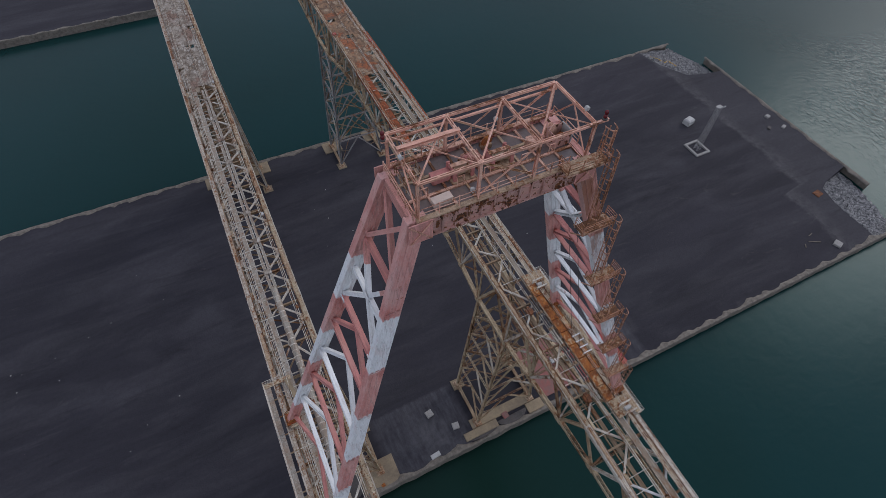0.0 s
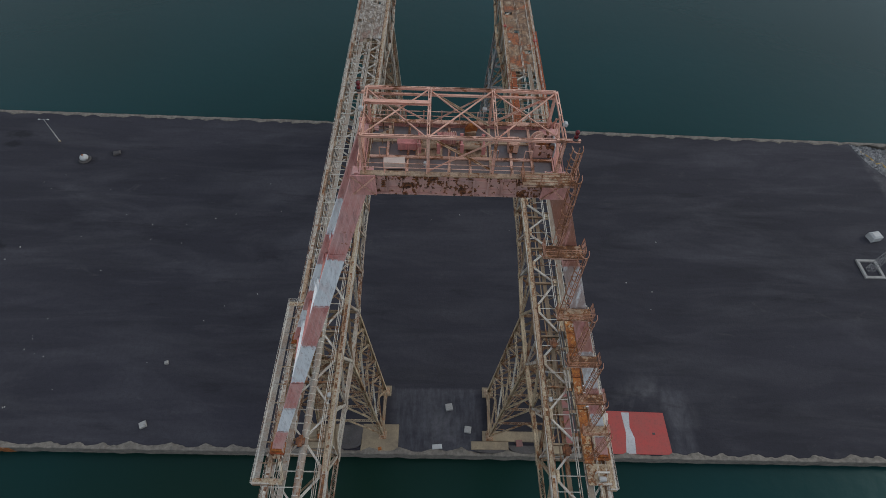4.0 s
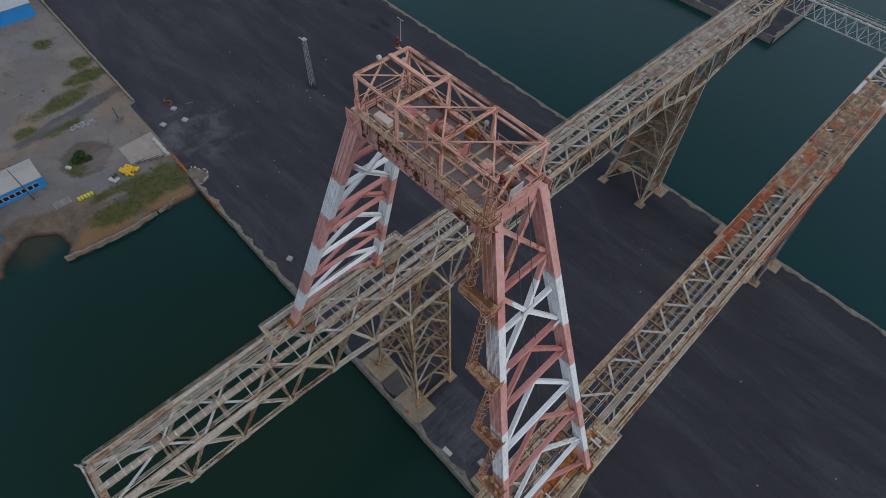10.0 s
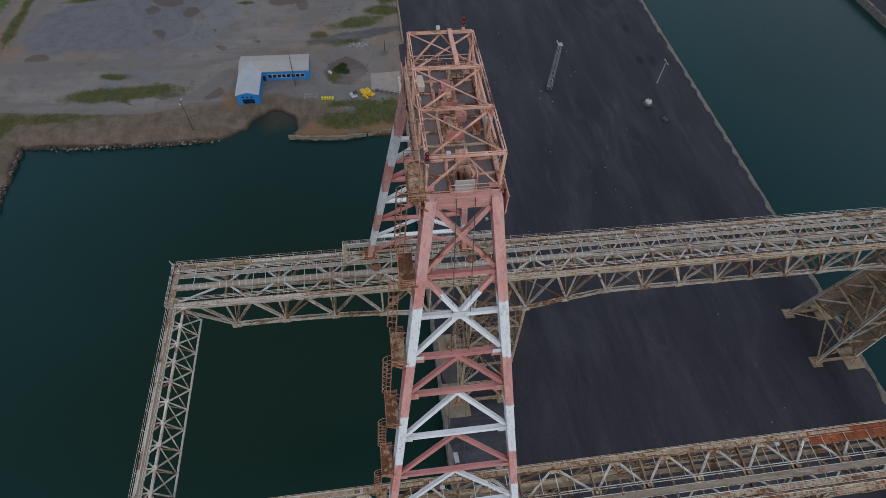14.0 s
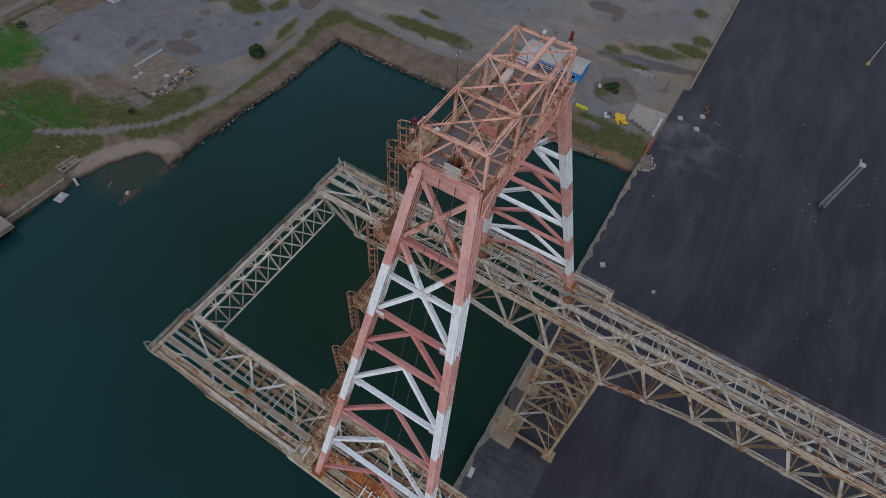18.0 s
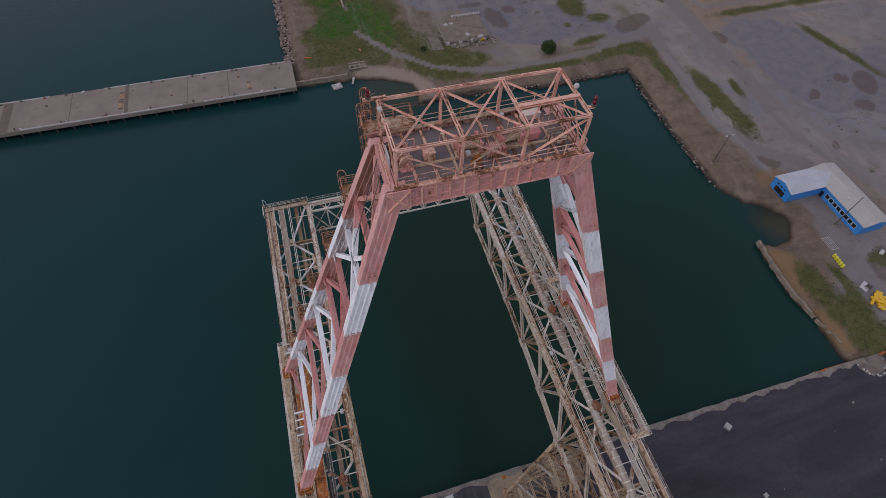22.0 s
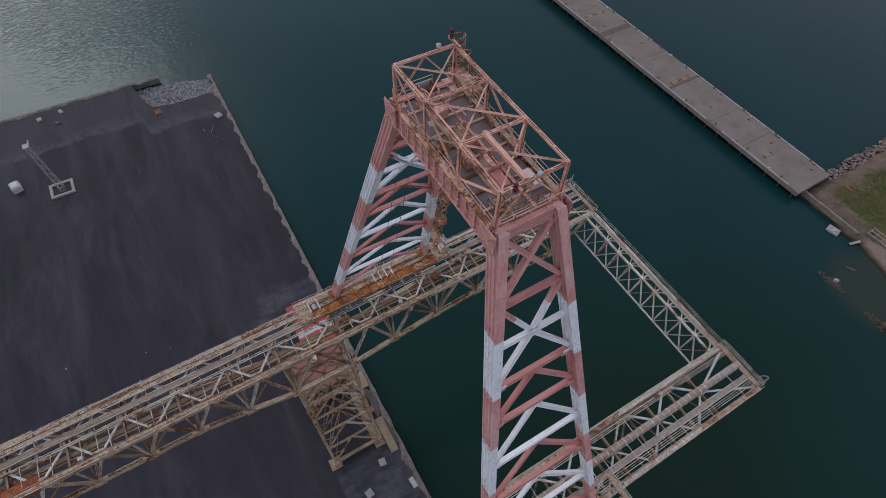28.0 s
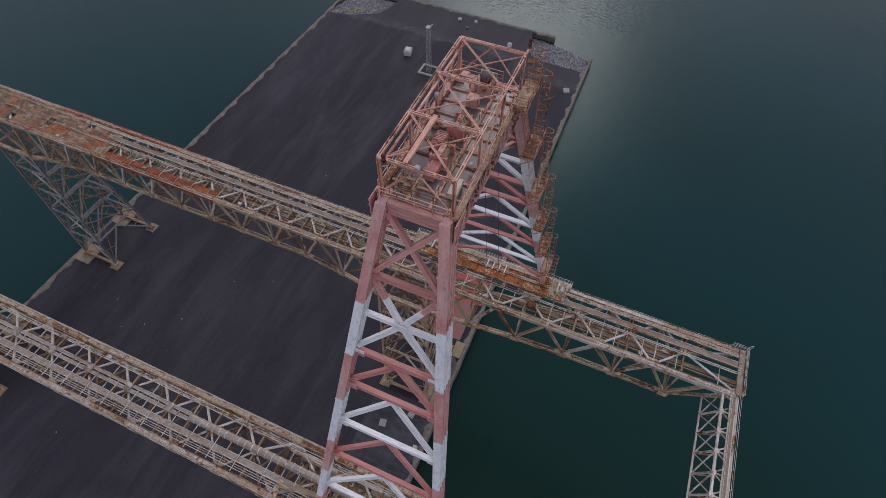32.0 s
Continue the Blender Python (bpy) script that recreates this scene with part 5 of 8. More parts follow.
pad(-19.6, -9.9, 5.9, 13.5, 0.3, mat=M_FOOTING)
pad(-34.6, -25.6, 7.0, 13.3, 0.3, mat=M_FOOTING)
pad(9.2, 19.0, 7.3, 9.4, 0.55, "raised concrete slab along the pier edge", M_FOOTING)
pad(12.2, 30.8, 9.5, 12.2, 0.3, mat=M_FOOTING)
pad(28.2, 33.2, 6.6, 9.4, 0.32, mat=M_FOOTING)
for s in (-1, 1):
    for x in (14.1, 30.4):
        pad(s * x - 1.5, s * x + 1.5, 21.3, 24.2, 0.3, mat=M_FOOTING)
        pad(s * x - 1.6, s * x + 1.6, 116.7, 119.8, 0.3, mat=M_FOOTING)
        pad(s * x - 3.4, s * x + 3.4, 126.8, 132.6, 0.3, mat=M_FOOTING)

# ---- the portal ----
DECK_Z, ROOF_Z, HX, HY = 112.0, 115.57, 7.25, 2.72
P_TOP, P_LOW = (7.45, 2.5, 111.6), (24.3, 8.9, 60.0)
portal = thing("gantry_portal", (0, 0, 60.0), "tall rusting steel portal painted in faded red and white bands", "gantry portal")


def on_leg(sx, sy, z, off=0.0):
    f = (P_TOP[2] - z) / (P_TOP[2] - P_LOW[2])
    return Vector((sx * (P_TOP[0] + f * (P_LOW[0] - P_TOP[0])), sy * (P_TOP[1] + f * (P_LOW[1] - P_TOP[1]) - off), z))


def column(sx, sy):
    """A fluted box column: four lengthwise ribs on its wide faces."""
    w, d, r = 0.8, 0.34, 0.08
    side = []
    for k in range(4):
        x = -w + 2 * w * k / 3
        side += [(x - 0.07, d), (x - 0.07, d + r), (x + 0.07, d + r), (x + 0.07, d)] if 0 < k < 3 else [(x, d + r)] if k == 0 else [(x, d + r)]
    side = [(-w, d + r), (-w + 0.14, d + r), (-w + 0.14, d)] + side[1:-1] + [(w - 0.14, d), (w - 0.14, d + r), (w, d + r)]
    prof = side + [(-x, -y) for x, y in side]
    zs = [111.9 - k * (111.9 - 59.6) / 17 for k in range(18)]
    vs, fs, n = [], [], len(prof)
    for z in zs:
        c = on_leg(sx, sy, z)
        vs += [(c.x + x, c.y + y, z) for x, y in prof]
    for j in range(len(zs) - 1):
        for k in range(n):
            a, b = j * n + k, j * n + (k + 1) % n
            fs.append((a, a + n, b + n, b)[::-1])
    fs += [tuple(range(n)), tuple(range((len(zs) - 1) * n, len(zs) * n))[::-1]]
    col = solid("column", (vs, fs), M_BAND, portal)
    # splice plates
    for z in (102.6, 95.0, 87.6, 79.6, 72.8, 66.0):
        c = on_leg(sx, sy, z)
        for f in (-1, 1):
            solid("splice_plate", boxes([(-w + 0.1, w - 0.1, -0.012, 0.012, -0.22, 0.22)]), M_BAND, col, m=pose(c.x, c.y + f * (d + r + 0.02), z))
    # the pin and shoe that stand on the girder
    c = on_leg(sx, sy, 59.6)
    solid("column_shoe", boxes([(-1.1, 1.1, -0.8, 0.8, -0.5, -0.1), (-0.7, 0.7, -0.6, 0.6, -0.1, 0.5)], 0.06), M_RUST, col, m=Matrix.Translation(c))
    return col


LEVELS = [104.6, 95.3, 90.2, 83.4, 76.5, 68.8]
BRACE = [M_DEEP_RED, M_DEEP_RED, M_DEEP_RED, M_WHITE, M_DEEP_RED, M_WHITE]
UNDER = [None, M_DEEP_RED, M_WHITE, M_DEEP_RED, M_WHITE, M_DEEP_RED]


def leg(sx):
    out = (sx, 0, 0.3)
    for sy in (-1, 1):
        column(sx, sy)
    off = 0.45
    def at(sy, z):
        return on_leg(sx, sy, z, off)
    # cross beam at the top, and the crossed bracing under it
    bar("cross_beam", at(-1, 111.3), at(1, 111.3), 0.7, 1.25, M_RED, portal, "U")
    bar("brace", at(-1, 110.7), at(1, 105.0), 0.42, 0.5, M_RED, portal, "U", out)
    bar("brace", at(1, 110.7), at(-1, 105.0), 0.42, 0.46, M_RED, portal, "U", out)
    for z, m in zip(LEVELS, BRACE):
        bar("strut", at(-1, z), at(1, z), 0.42, 0.55, m, portal, "U", out)
    c = at(-1, 100.2).lerp(at(1, 100.2), 0.5)
    for sy in (-1, 1):
        half = at(sy, 104.3).lerp(c, 0.42)
        bar("brace", at(sy, 104.3), half, 0.42, 0.48, M_RED, portal, "U", out)
        bar("brace", half, c, 0.42, 0.48, M_WHITE, portal, "U", out)
        bar("brace", c, at(sy, 95.8), 0.42, 0.48, M_WHITE, portal, "U", out)
        bar("strut", c, at(sy, 100.2), 0.4, 0.46, M_WHITE, portal, "U", out)
    solid("gusset_plate", boxes([(-0.05, 0.05, -0.7, 0.7, -0.55, 0.55)]), M_WHITE, portal, m=Matrix.Translation(c + Vector((sx * 0.27, 0, 0))))
    ends = LEVELS[2:] + [61.0]
    for z, z1, m in zip(LEVELS[1:], ends, UNDER[1:]):
        apex = at(-1, z - 0.3).lerp(at(1, z - 0.3), 0.5)
        for sy in (-1, 1):
            bar("brace", apex, at(sy, z1 + 0.4), 0.42, 0.46, m, portal, "U", out)
        for sy in (-1, 1):
            g = at(sy, z)
            solid("gusset_plate", boxes([(-0.05, 0.05, -0.55, 0.55, -0.7, 0.5)]), M_BAND, portal, m=Matrix.Translation(g + Vector((sx * 0.26, -sy * 0.3, 0))))


for sx in (-1, 1):
    leg(sx)

# machinery deck: side girders with stiffeners, floor, end beams
for sy in (-1, 1):
    y = sy * (HY + 0.25)
    paint = M_GIRDER_RED if sy < 0 else M_RED
    g = solid("side_girder", boxes([(-HX - 0.25, HX + 0.25, -0.06, 0.06, 110.25, 112.1)]), paint, portal, m=pose(0, y, 0))
    for wide, z0, z1 in ((0.22, 112.1, 112.2), (0.3, 110.15, 110.25), (0.16, 111.62, 111.72), (0.16, 110.75, 110.83)):
        solid("girder_flange", boxes([(-HX - 0.25, HX + 0.25, -wide, wide, z0, z1)]), (M_STEEL_RUST if sy < 0 else M_PINK_RUST) if z0 > 112 else paint, g, m=pose(0, y, 0))
    for k in range(13):
        x = -6.6 + 1.1 * k
        solid("stiffener", boxes([(x - 0.06, x + 0.06, -0.24, 0.24, 110.26, 112.09)]), M_GIRDER_RED if sy < 0 else M_PINK, g, m=pose(0, y, 0))
    # corner gusset boxes with a crossed plate
    for sx in (-1, 1):
        solid("corner_plate", boxes([(-0.95, 0.95, -0.04, 0.04, -1.05, 1.05)]), M_RED, portal, m=pose(sx * 7.3, y + sy * 0.3, 111.1))
        for f in (-1, 1):
            bar("corner_rib", (sx * 7.3 - 0.85, y + sy * 0.38, 111.1 - f * 0.95), (sx * 7.3 + 0.85, y + sy * 0.38, 111.1 + f * 0.95), 0.1, 0.12, M_PINK, portal, "L")
k = 0
for i in range(9):
    for j in range(3):
        x0, x1 = -HX + 2 * HX * i / 9, -HX + 2 * HX * (i + 1) / 9
        y0, y1 = -HY + 2 * HY * j / 3, -HY + 2 * HY * (j + 1) / 3
        solid("floor_plate", boxes([(x0 + 0.02, x1 - 0.02, y0 + 0.02, y1 - 0.02, 0, 0.06)]), M_DECK, portal, m=pose(0, 0, 111.75))
for i in range(10):
    x = -HX + 2 * HX * i / 9
    bar("floor_bar", (x, -HY, 111.87), (x, HY, 111.87), 0.2, 0.14, M_PINK_RUST if i % 3 else M_STEEL_RUST, portal, "U")
for j in (1, 2):
    y = -HY + 2 * HY * j / 3
    bar("floor_bar", (-HX, y, 111.88), (HX, y, 111.88), 0.24, 0.14, M_PINK_RUST if j == 1 else M_STEEL_RUST, portal, "U")
for x in (-4.9, -2.4, 0, 2.4, 4.9):
    bar("deck_beam", (x, -HY, 111.3), (x, HY, 111.3), 0.35, 0.7, M_RED, portal)

# the open cage over the deck
XS = [-HX, -HX / 3, HX / 3, HX]
for sy in (-1, 1):
    for a, b in zip(XS[:-1], XS[1:]):
        bar("roof_chord", (a, sy * HY, ROOF_Z), (b, sy * HY, ROOF_Z), 0.24, 0.2, M_PINK, portal, "twin")
        if sy > 0:
            bar("roof_chord", (a, sy * HY - 0.35, ROOF_Z - 0.3), (b, sy * HY - 0.35, ROOF_Z - 0.3), 0.16, 0.16, M_PINK, portal, "U")
    for x in XS:
        bar("cage_post", (x, sy * HY, 112.15), (x, sy * HY, ROOF_Z), 0.22, 0.22, M_PINK, portal, "U", (1, 0, 0))
    a, b = XS[1], XS[2]
    bar("cage_brace", (a, sy * HY, 112.3), (b, sy * HY, ROOF_Z - 0.1), 0.14, 0.14, M_PINK, portal, "L")
    bar("cage_brace", (b, sy * HY - sy * 0.16, 112.3), (a, sy * HY - sy * 0.16, ROOF_Z - 0.1), 0.14, 0.14, M_STEEL_RUST, portal, "L")
    if sy > 0:
        bar("cage_brace", (XS[0], sy * HY, ROOF_Z - 0.2), (XS[1], sy * HY, 112.3), 0.14, 0.14, M_PINK, portal, "L")
        bar("cage_brace", (XS[3], sy * HY, ROOF_Z - 0.2), (XS[2], sy * HY, 112.3), 0.14, 0.14, M_PINK, portal, "L")
for x in XS:
    bar("roof_beam", (x, -HY, ROOF_Z), (x, HY, ROOF_Z), 0.24, 0.2, M_PINK, portal, "twin")
for a, b in zip(XS[:-1], XS[1:]):
    bar("roof_brace", (a, -HY, ROOF_Z + 0.02), (b, HY, ROOF_Z + 0.02), 0.13, 0.1, M_PINK, portal, "L")
    bar("roof_brace", (a, HY, ROOF_Z - 0.12), (b, -HY, ROOF_Z - 0.12), 0.13, 0.1, M_PINK, portal, "L")
for sx in (-1, 1):
    for sy in (-1, 1):
        bar("cage_brace", (sx * HX, 0, ROOF_Z - 0.1), (sx * HX, sy * HY, 112.2), 0.13, 0.13, M_PINK, portal, "L")
bar("hoist_beam", (-7.25, 0.75, ROOF_Z + 0.2), (-2.3, 0.75, ROOF_Z + 0.2), 0.34, 0.24, M_PINK, portal, "H")

# ---- things on and round the portal ----
def deck_rail(pts, rails=(0.37, 0.73, 1.1), step=1.5, mat=None):
    railing(pts, portal, mat or M_PINK, 1.1, rails, step, 0.06)


deck_rail([(-HX, -HY - 0.25, 112.2), (5.4, -HY - 0.25, 112.2)], (0.55, 1.0))
deck_rail([(-HX, HY + 0.25, 112.2), (HX, HY + 0.25, 112.2)], (0.55, 1.0))
deck_rail([(-HX - 0.4, -HY, 112.0), (-HX - 0.4, HY, 112.0)])
deck_rail([(HX + 0.5, -1.0, 112.0), (HX + 0.5, HY, 112.0)])
deck_rail([(-HX + 0.3, -HY + 0.5, 111.85), (-HX + 0.3, HY - 0.4, 111.85)], (0.37, 0.73, 1.1), 1.2, M_STEEL_RUST)


def ladder_cage(a, b, label="rusty ladder inside a hooped safety cage"):
    """A vertical or leaning ladder from a up to b, with hoops and straps. It faces -y."""
    a, b = Vector(a), Vector(b)
    root = thing("caged_ladder", a, label, "ladder", "caged ladders up the leg")
    lean = (b - a).normalized()
    L = (b - a).length
    for dx in (-0.23, 0.23):
        bar("stringer", a + Vector((dx, 0, 0)), b + Vector((dx, 0, 0)) + lean * 0.9, 0.06, 0.05, M_CAGE, root, "L")
    n = int(L / 0.6)
    for k in range(1, n):
        p = a.lerp(b, k / n)
        bar("rung", p + Vector((-0.23, 0, 0)), p + Vector((0.23, 0, 0)), 0.035, 0.035, M_CAGE, root, "tube")
    arc = [Vector((-0.4 * math.cos(t), -0.05 - 0.78 * math.sin(t) ** 0.8, 0)) for t in [math.pi * k / 8 for k in range(9)]]
    hoops = max(3, int(L / 1.15))
    vs, fs = [], []
    for p in arc:
        for dz in (-0.04, 0.04):
            for q in (0.96, 1.04):
                vs.append((p.x * q, p.y * q, dz))
    for k in range(8):
        i = k * 4
        fs += [(i, i + 4, i + 5, i + 1), (i + 2, i + 3, i + 7, i + 6), (i, i + 2, i + 6, i + 4), (i + 1, i + 5, i + 7, i + 3)]
    hoop = mesh_of("hoop", vs, fs, M_CAGE)
    start = a.lerp(b, min(0.25, 2.2 / L) if L > 4 else 0.6)
    top = b + lean * 1.1
    for k in range(hoops + 1):
        part("hoop", hoop, root, m=Matrix.Translation(start.lerp(top, k / hoops)))
    for p in arc[1:8:2] + [arc[4]]:
        bar("strap", start + p, top + p, 0.05, 0.03, M_CAGE, root, "L")
    return root


def landing(z, wide, label):
    """A railed steel landing on the front of the leg that has the ladders."""
    c = on_leg(1, -1, z)
    x0, x1, y0, y1 = c.x - wide * 0.62, c.x + wide * 0.32, c.y - 1.75, c.y - 0.5
    root = thing("ladder_landing", (c.x, c.y - 0.6, z), label, "landing", "landings up the leg")
    solid("grating", boxes([(x0, x1, y0, y1, z, z + 0.06)]), M_STEEL_RUST, root)
    for y in (y0 + 0.06, y1 - 0.06):
        bar("edge_beam", (x0, y, z - 0.13), (x1, y, z - 0.13), 0.12, 0.18, M_PINK_RUST, root, "U")
    for x in (x0 + 0.1, (x0 + x1) / 2, x1 - 0.1):
        bar("bracket", (x, y1 + 0.2, z - 1.3), (x, y0 + 0.2, z - 0.2), 0.12, 0.12, M_CAGE, root, "L")
        bar("cross_bearer", (x, y0 + 0.1, z - 0.1), (x, y1 + 0.25, z - 0.1), 0.1, 0.12, M_STEEL_RUST, root)
    railing([(x0, y1, z + 0.05), (x0, y0, z + 0.05), (x1, y0, z + 0.05), (x1, y1, z + 0.05)], root, M_CAGE, 1.1, (0.28, 0.55, 0.83, 1.1), 1.3, 0.055)
    return Vector((x1 - 0.35, y0 - 0.05, z))


STOPS = [112.5, 104.7, 95.9, 87.3, 78.7, 69.9]
spots = [landing(z, 3.6 if k else 4.2, "railed steel landing with a grating floor on the leg" if k else "railed landing at the level of the machinery deck") for k, z in enumerate(STOPS)]
for hi, lo in zip(spots[:-1], spots[1:]):
    ladder_cage((hi.x + 0.15, lo.y + 0.55, lo.z + 0.05), (hi.x + 0.15, hi.y, hi.z + 0.05))
ladder_cage((spots[-1].x + 0.2, spots[-1].y - 0.4, 60.2), (spots[-1].x + 0.15, spots[-1].y, spots[-1].z + 0.05))
ladder_cage((8.0, -3.3, 112.1), (8.0, -3.3, 114.6), "short caged ladder up to the red warning lamp")
bar("lamp_bracket", (6.6, -2.8, ROOF_Z + 0.12), (8.3, -2.8, ROOF_Z + 0.12), 0.22, 0.2, M_PINK, portal)
bar("lamp_bracket", (-7.3, 2.0, ROOF_Z + 0.1), (-7.9, 2.0, ROOF_Z + 0.1), 0.2, 0.2, M_PINK, portal)


def warning_lamp(x, y, z):
    root = thing("warning_lamp", (x, y, z), "red glass obstruction lamp, two domes one above the other", "warning lamp", "red warning lamps")
    solid("lamp_base", turned([(0.2, 0), (0.22, 0.1), (0.14, 0.16)]), M_DARK, root, m=pose(x, y, z))
    for k in (0, 1):
        solid("lamp_dome", turned([(0.13, 0), (0.16, 0.08), (0.15, 0.22), (0.1, 0.3), (0.03, 0.34)]), M_RED_LAMP, root, m=pose(x, y, z + 0.16 + 0.36 * k), smooth=True)
    return root


warning_lamp(7.9, -2.8, ROOF_Z + 0.22)
warning_lamp(-7.75, 2.0, ROOF_Z + 0.2)


def floodlight(x, y, z, turn):
    root = thing("floodlight", (x, y, z), "pale grey weathered floodlight clamped to a beam", "floodlight", "floodlights on the cage")
    solid("lamp_head", boxes([(-0.16, 0.16, -0.12, 0.12, 0.12, 0.42), (-0.12, 0.12, -0.16, -0.12, 0.16, 0.38)], 0.05), M_GREYBOX, root, m=pose(x, y, z, -20, 0, turn))
    bar("yoke", (x, y, z - 0.05), (x, y, z + 0.3), 0.08, 0.08, M_GREYBOX, root, "L")
    return root


floodlight(-7.3, -0.2, ROOF_Z + 0.1, 90)
floodlight(7.3, -1.3, ROOF_Z + 0.1, -90)
floodlight(1.9, 2.6, 113.7, 180)
floodlight(-2.6, -2.3, 112.25, 0)

# machinery down the middle of the deck
D = 111.82


def hoist(x, y, w, label):
    """A winch between two side cheeks, with its top plate."""
    root = thing("hoist_winch", (x, y, D), label, "winch", "winches on the machinery deck")
    for f in (-1, 1):
        solid("cheek", boxes([(-0.06, 0.06, -0.62, 0.62, 0, 1.05), (-0.14, 0.14, -0.68, -0.56, 0, 1.1), (-0.14, 0.14, 0.56, 0.68, 0, 1.1)]), M_DEEP_RED, root, m=pose(x + f * w / 2, y, D))
    drum = turned([(0.55, 0), (0.55, 0.08), (0.4, 0.09), (0.4, w - 0.3), (0.55, w - 0.29), (0.55, w - 0.2)], 16)
    solid("drum", drum, M_STEEL_RUST, root, m=Matrix.Translation((x - w / 2 + 0.1, y, D + 0.58)) @ pose(0, 0, 0, 0, 90, 0), smooth=False)
    solid("top_plate", boxes([(-w / 2 - 0.1, w / 2 + 0.1, -0.25, 0.15, 0, 0.07)], 0.02), M_PINK_RUST, root, m=pose(x, y + 0.1, D + 1.12))
    solid("bed_plate", boxes([(-w / 2 - 0.3, w / 2 + 0.3, -0.85, 0.85, 0, 0.12)], 0.03), M_STEEL_RUST, root, m=pose(x, y, D))
    return root


hoist(-2.4, 0.15, 1.5, "pink-painted rope winch with a faded top plate")
hoist(1.0, 0.15, 1.7, "rusty rope winch between two pink cheeks")


def cabinet(x, y, sx, sy, sz, turn, label, mat):
    root = thing("control_cabinet", (x, y, D), label, "cabinet", "cabinets on the machinery deck")
    m = pose(x, y, D, 0, 0, turn)
    solid("cabinet_body", boxes([(-sx / 2, sx / 2, -sy / 2, sy / 2, 0.08, sz)], 0.03), mat, root, m=m)
    solid("cabinet_lid", boxes([(-sx / 2 - 0.04, sx / 2 + 0.04, -sy / 2 - 0.04, sy / 2 + 0.04, sz, sz + 0.06)], 0.03), mat, root, m=m)
    for f in (-1, 1):
        solid("cabinet_foot", boxes([(f * sx * 0.35 - 0.08, f * sx * 0.35 + 0.08, -sy / 2, sy / 2, 0, 0.08)]), M_RUST, root, m=m)
        solid("cabinet_door", boxes([(f * sx * 0.24 - sx * 0.22, f * sx * 0.24 + sx * 0.22, -sy / 2 - 0.03, -sy / 2, 0.14, sz - 0.06)]), mat, root, m=m)
    return root


cabinet(-5.0, -1.95, 1.55, 0.62, 0.62, 3, "beige steel control box standing on the deck", M_BEIGE)
cabinet(-4.1, 0.2, 1.5, 0.7, 0.75, 0, "red-painted motor housing on the deck", M_DEEP_RED)
cabinet(4.2, 0.3, 0.8, 0.9, 0.9, 0, "pink gear housing with a rusty lid", M_PINK_RUST)


def ribbed_housing(x, y, sx, sy, sz, label):
    """A low motor cover with close ribs over its front and top."""
    root = thing("motor_cover", (x, y, D), label, "motor cover", "motor covers on the machinery deck")
    solid("cover_body", boxes([(-sx / 2, sx / 2, -sy / 2, sy / 2, 0, sz)], 0.06), M_DEEP_RED, root, m=pose(x, y, D))
    for k in range(9):
        dx = -sx / 2 + sx * (k + 0.5) / 9
        solid("cover_rib", boxes([(dx - 0.03, dx + 0.03, -sy / 2 - 0.05, sy / 2 + 0.05, 0.08, sz + 0.05)]), M_PINK_RUST, root, m=pose(x, y, D))
    solid("skid", boxes([(-sx / 2 - 0.15, sx / 2 + 0.15, -sy / 2 - 0.12, -sy / 2 - 0.05, 0, 0.16), (-sx / 2 - 0.15, sx / 2 + 0.15, sy / 2 + 0.05, sy / 2 + 0.12, 0, 0.16)]), M_STEEL_RUST, root, m=pose(x, y, D))
    return root


ribbed_housing(-1.0, 1.0, 1.5, 0.8, 0.7, "faded red ribbed motor cover on skids")


def rope_reel(x, y, label):
    root = thing("rope_reel", (x, y, D), label, "rope reel")
    rim = turned([(0.3, 0), (0.62, 0.0), (0.62, 0.08), (0.34, 0.1), (0.34, 0.4), (0.62, 0.42), (0.62, 0.5), (0.3, 0.5)], 18)
    solid("reel_drum", rim, M_PINK_RUST, root, m=Matrix.Translation((x, y, D + 0.75)) @ pose(0, 0, 0, 80, 0, 20))
    solid("reel_stand", boxes([(-0.5, 0.5, -0.35, 0.35, 0, 0.12), (-0.08, 0.08, -0.4, -0.3, 0.1, 0.85), (-0.08, 0.08, 0.3, 0.4, 0.1, 0.85)]), M_RED, root, m=pose(x, y, D))
    return root


rope_reel(6.1, 0.95, "pink cable reel on a stand")
# open-topped housing at the ladder end
hopper = thing("sheave_housing", (6.6, 0.1, D), "open-topped rusty sheave housing with a whitened end plate", "housing")
for f in (-1, 1):
    solid("side_plate", boxes([(-0.75, 0.75, -0.04, 0.04, 0, 1.25)]), M_GIRDER_RED, hopper, m=pose(6.5, 0.1 + f * 0.6, D))
solid("end_plate", boxes([(-0.04, 0.04, -0.72, 0.72, -0.5, 1.3)], 0.02), M_GREYBOX, hopper, m=pose(7.32, 0.1, D))
solid("end_plate", boxes([(-0.04, 0.04, -0.56, 0.56, 0, 1.2)], 0.02), M_GIRDER_RED, hopper, m=pose(5.78, 0.1, D))
solid("sheave", turned([(0.1, 0), (0.5, 0.02), (0.42, 0.1), (0.5, 0.18), (0.1, 0.2)], 16), M_RUST, hopper, m=Matrix.Translation((6.5, 0.0, D + 0.6)) @ pose(0, 0, 0, 90, 0, 0))
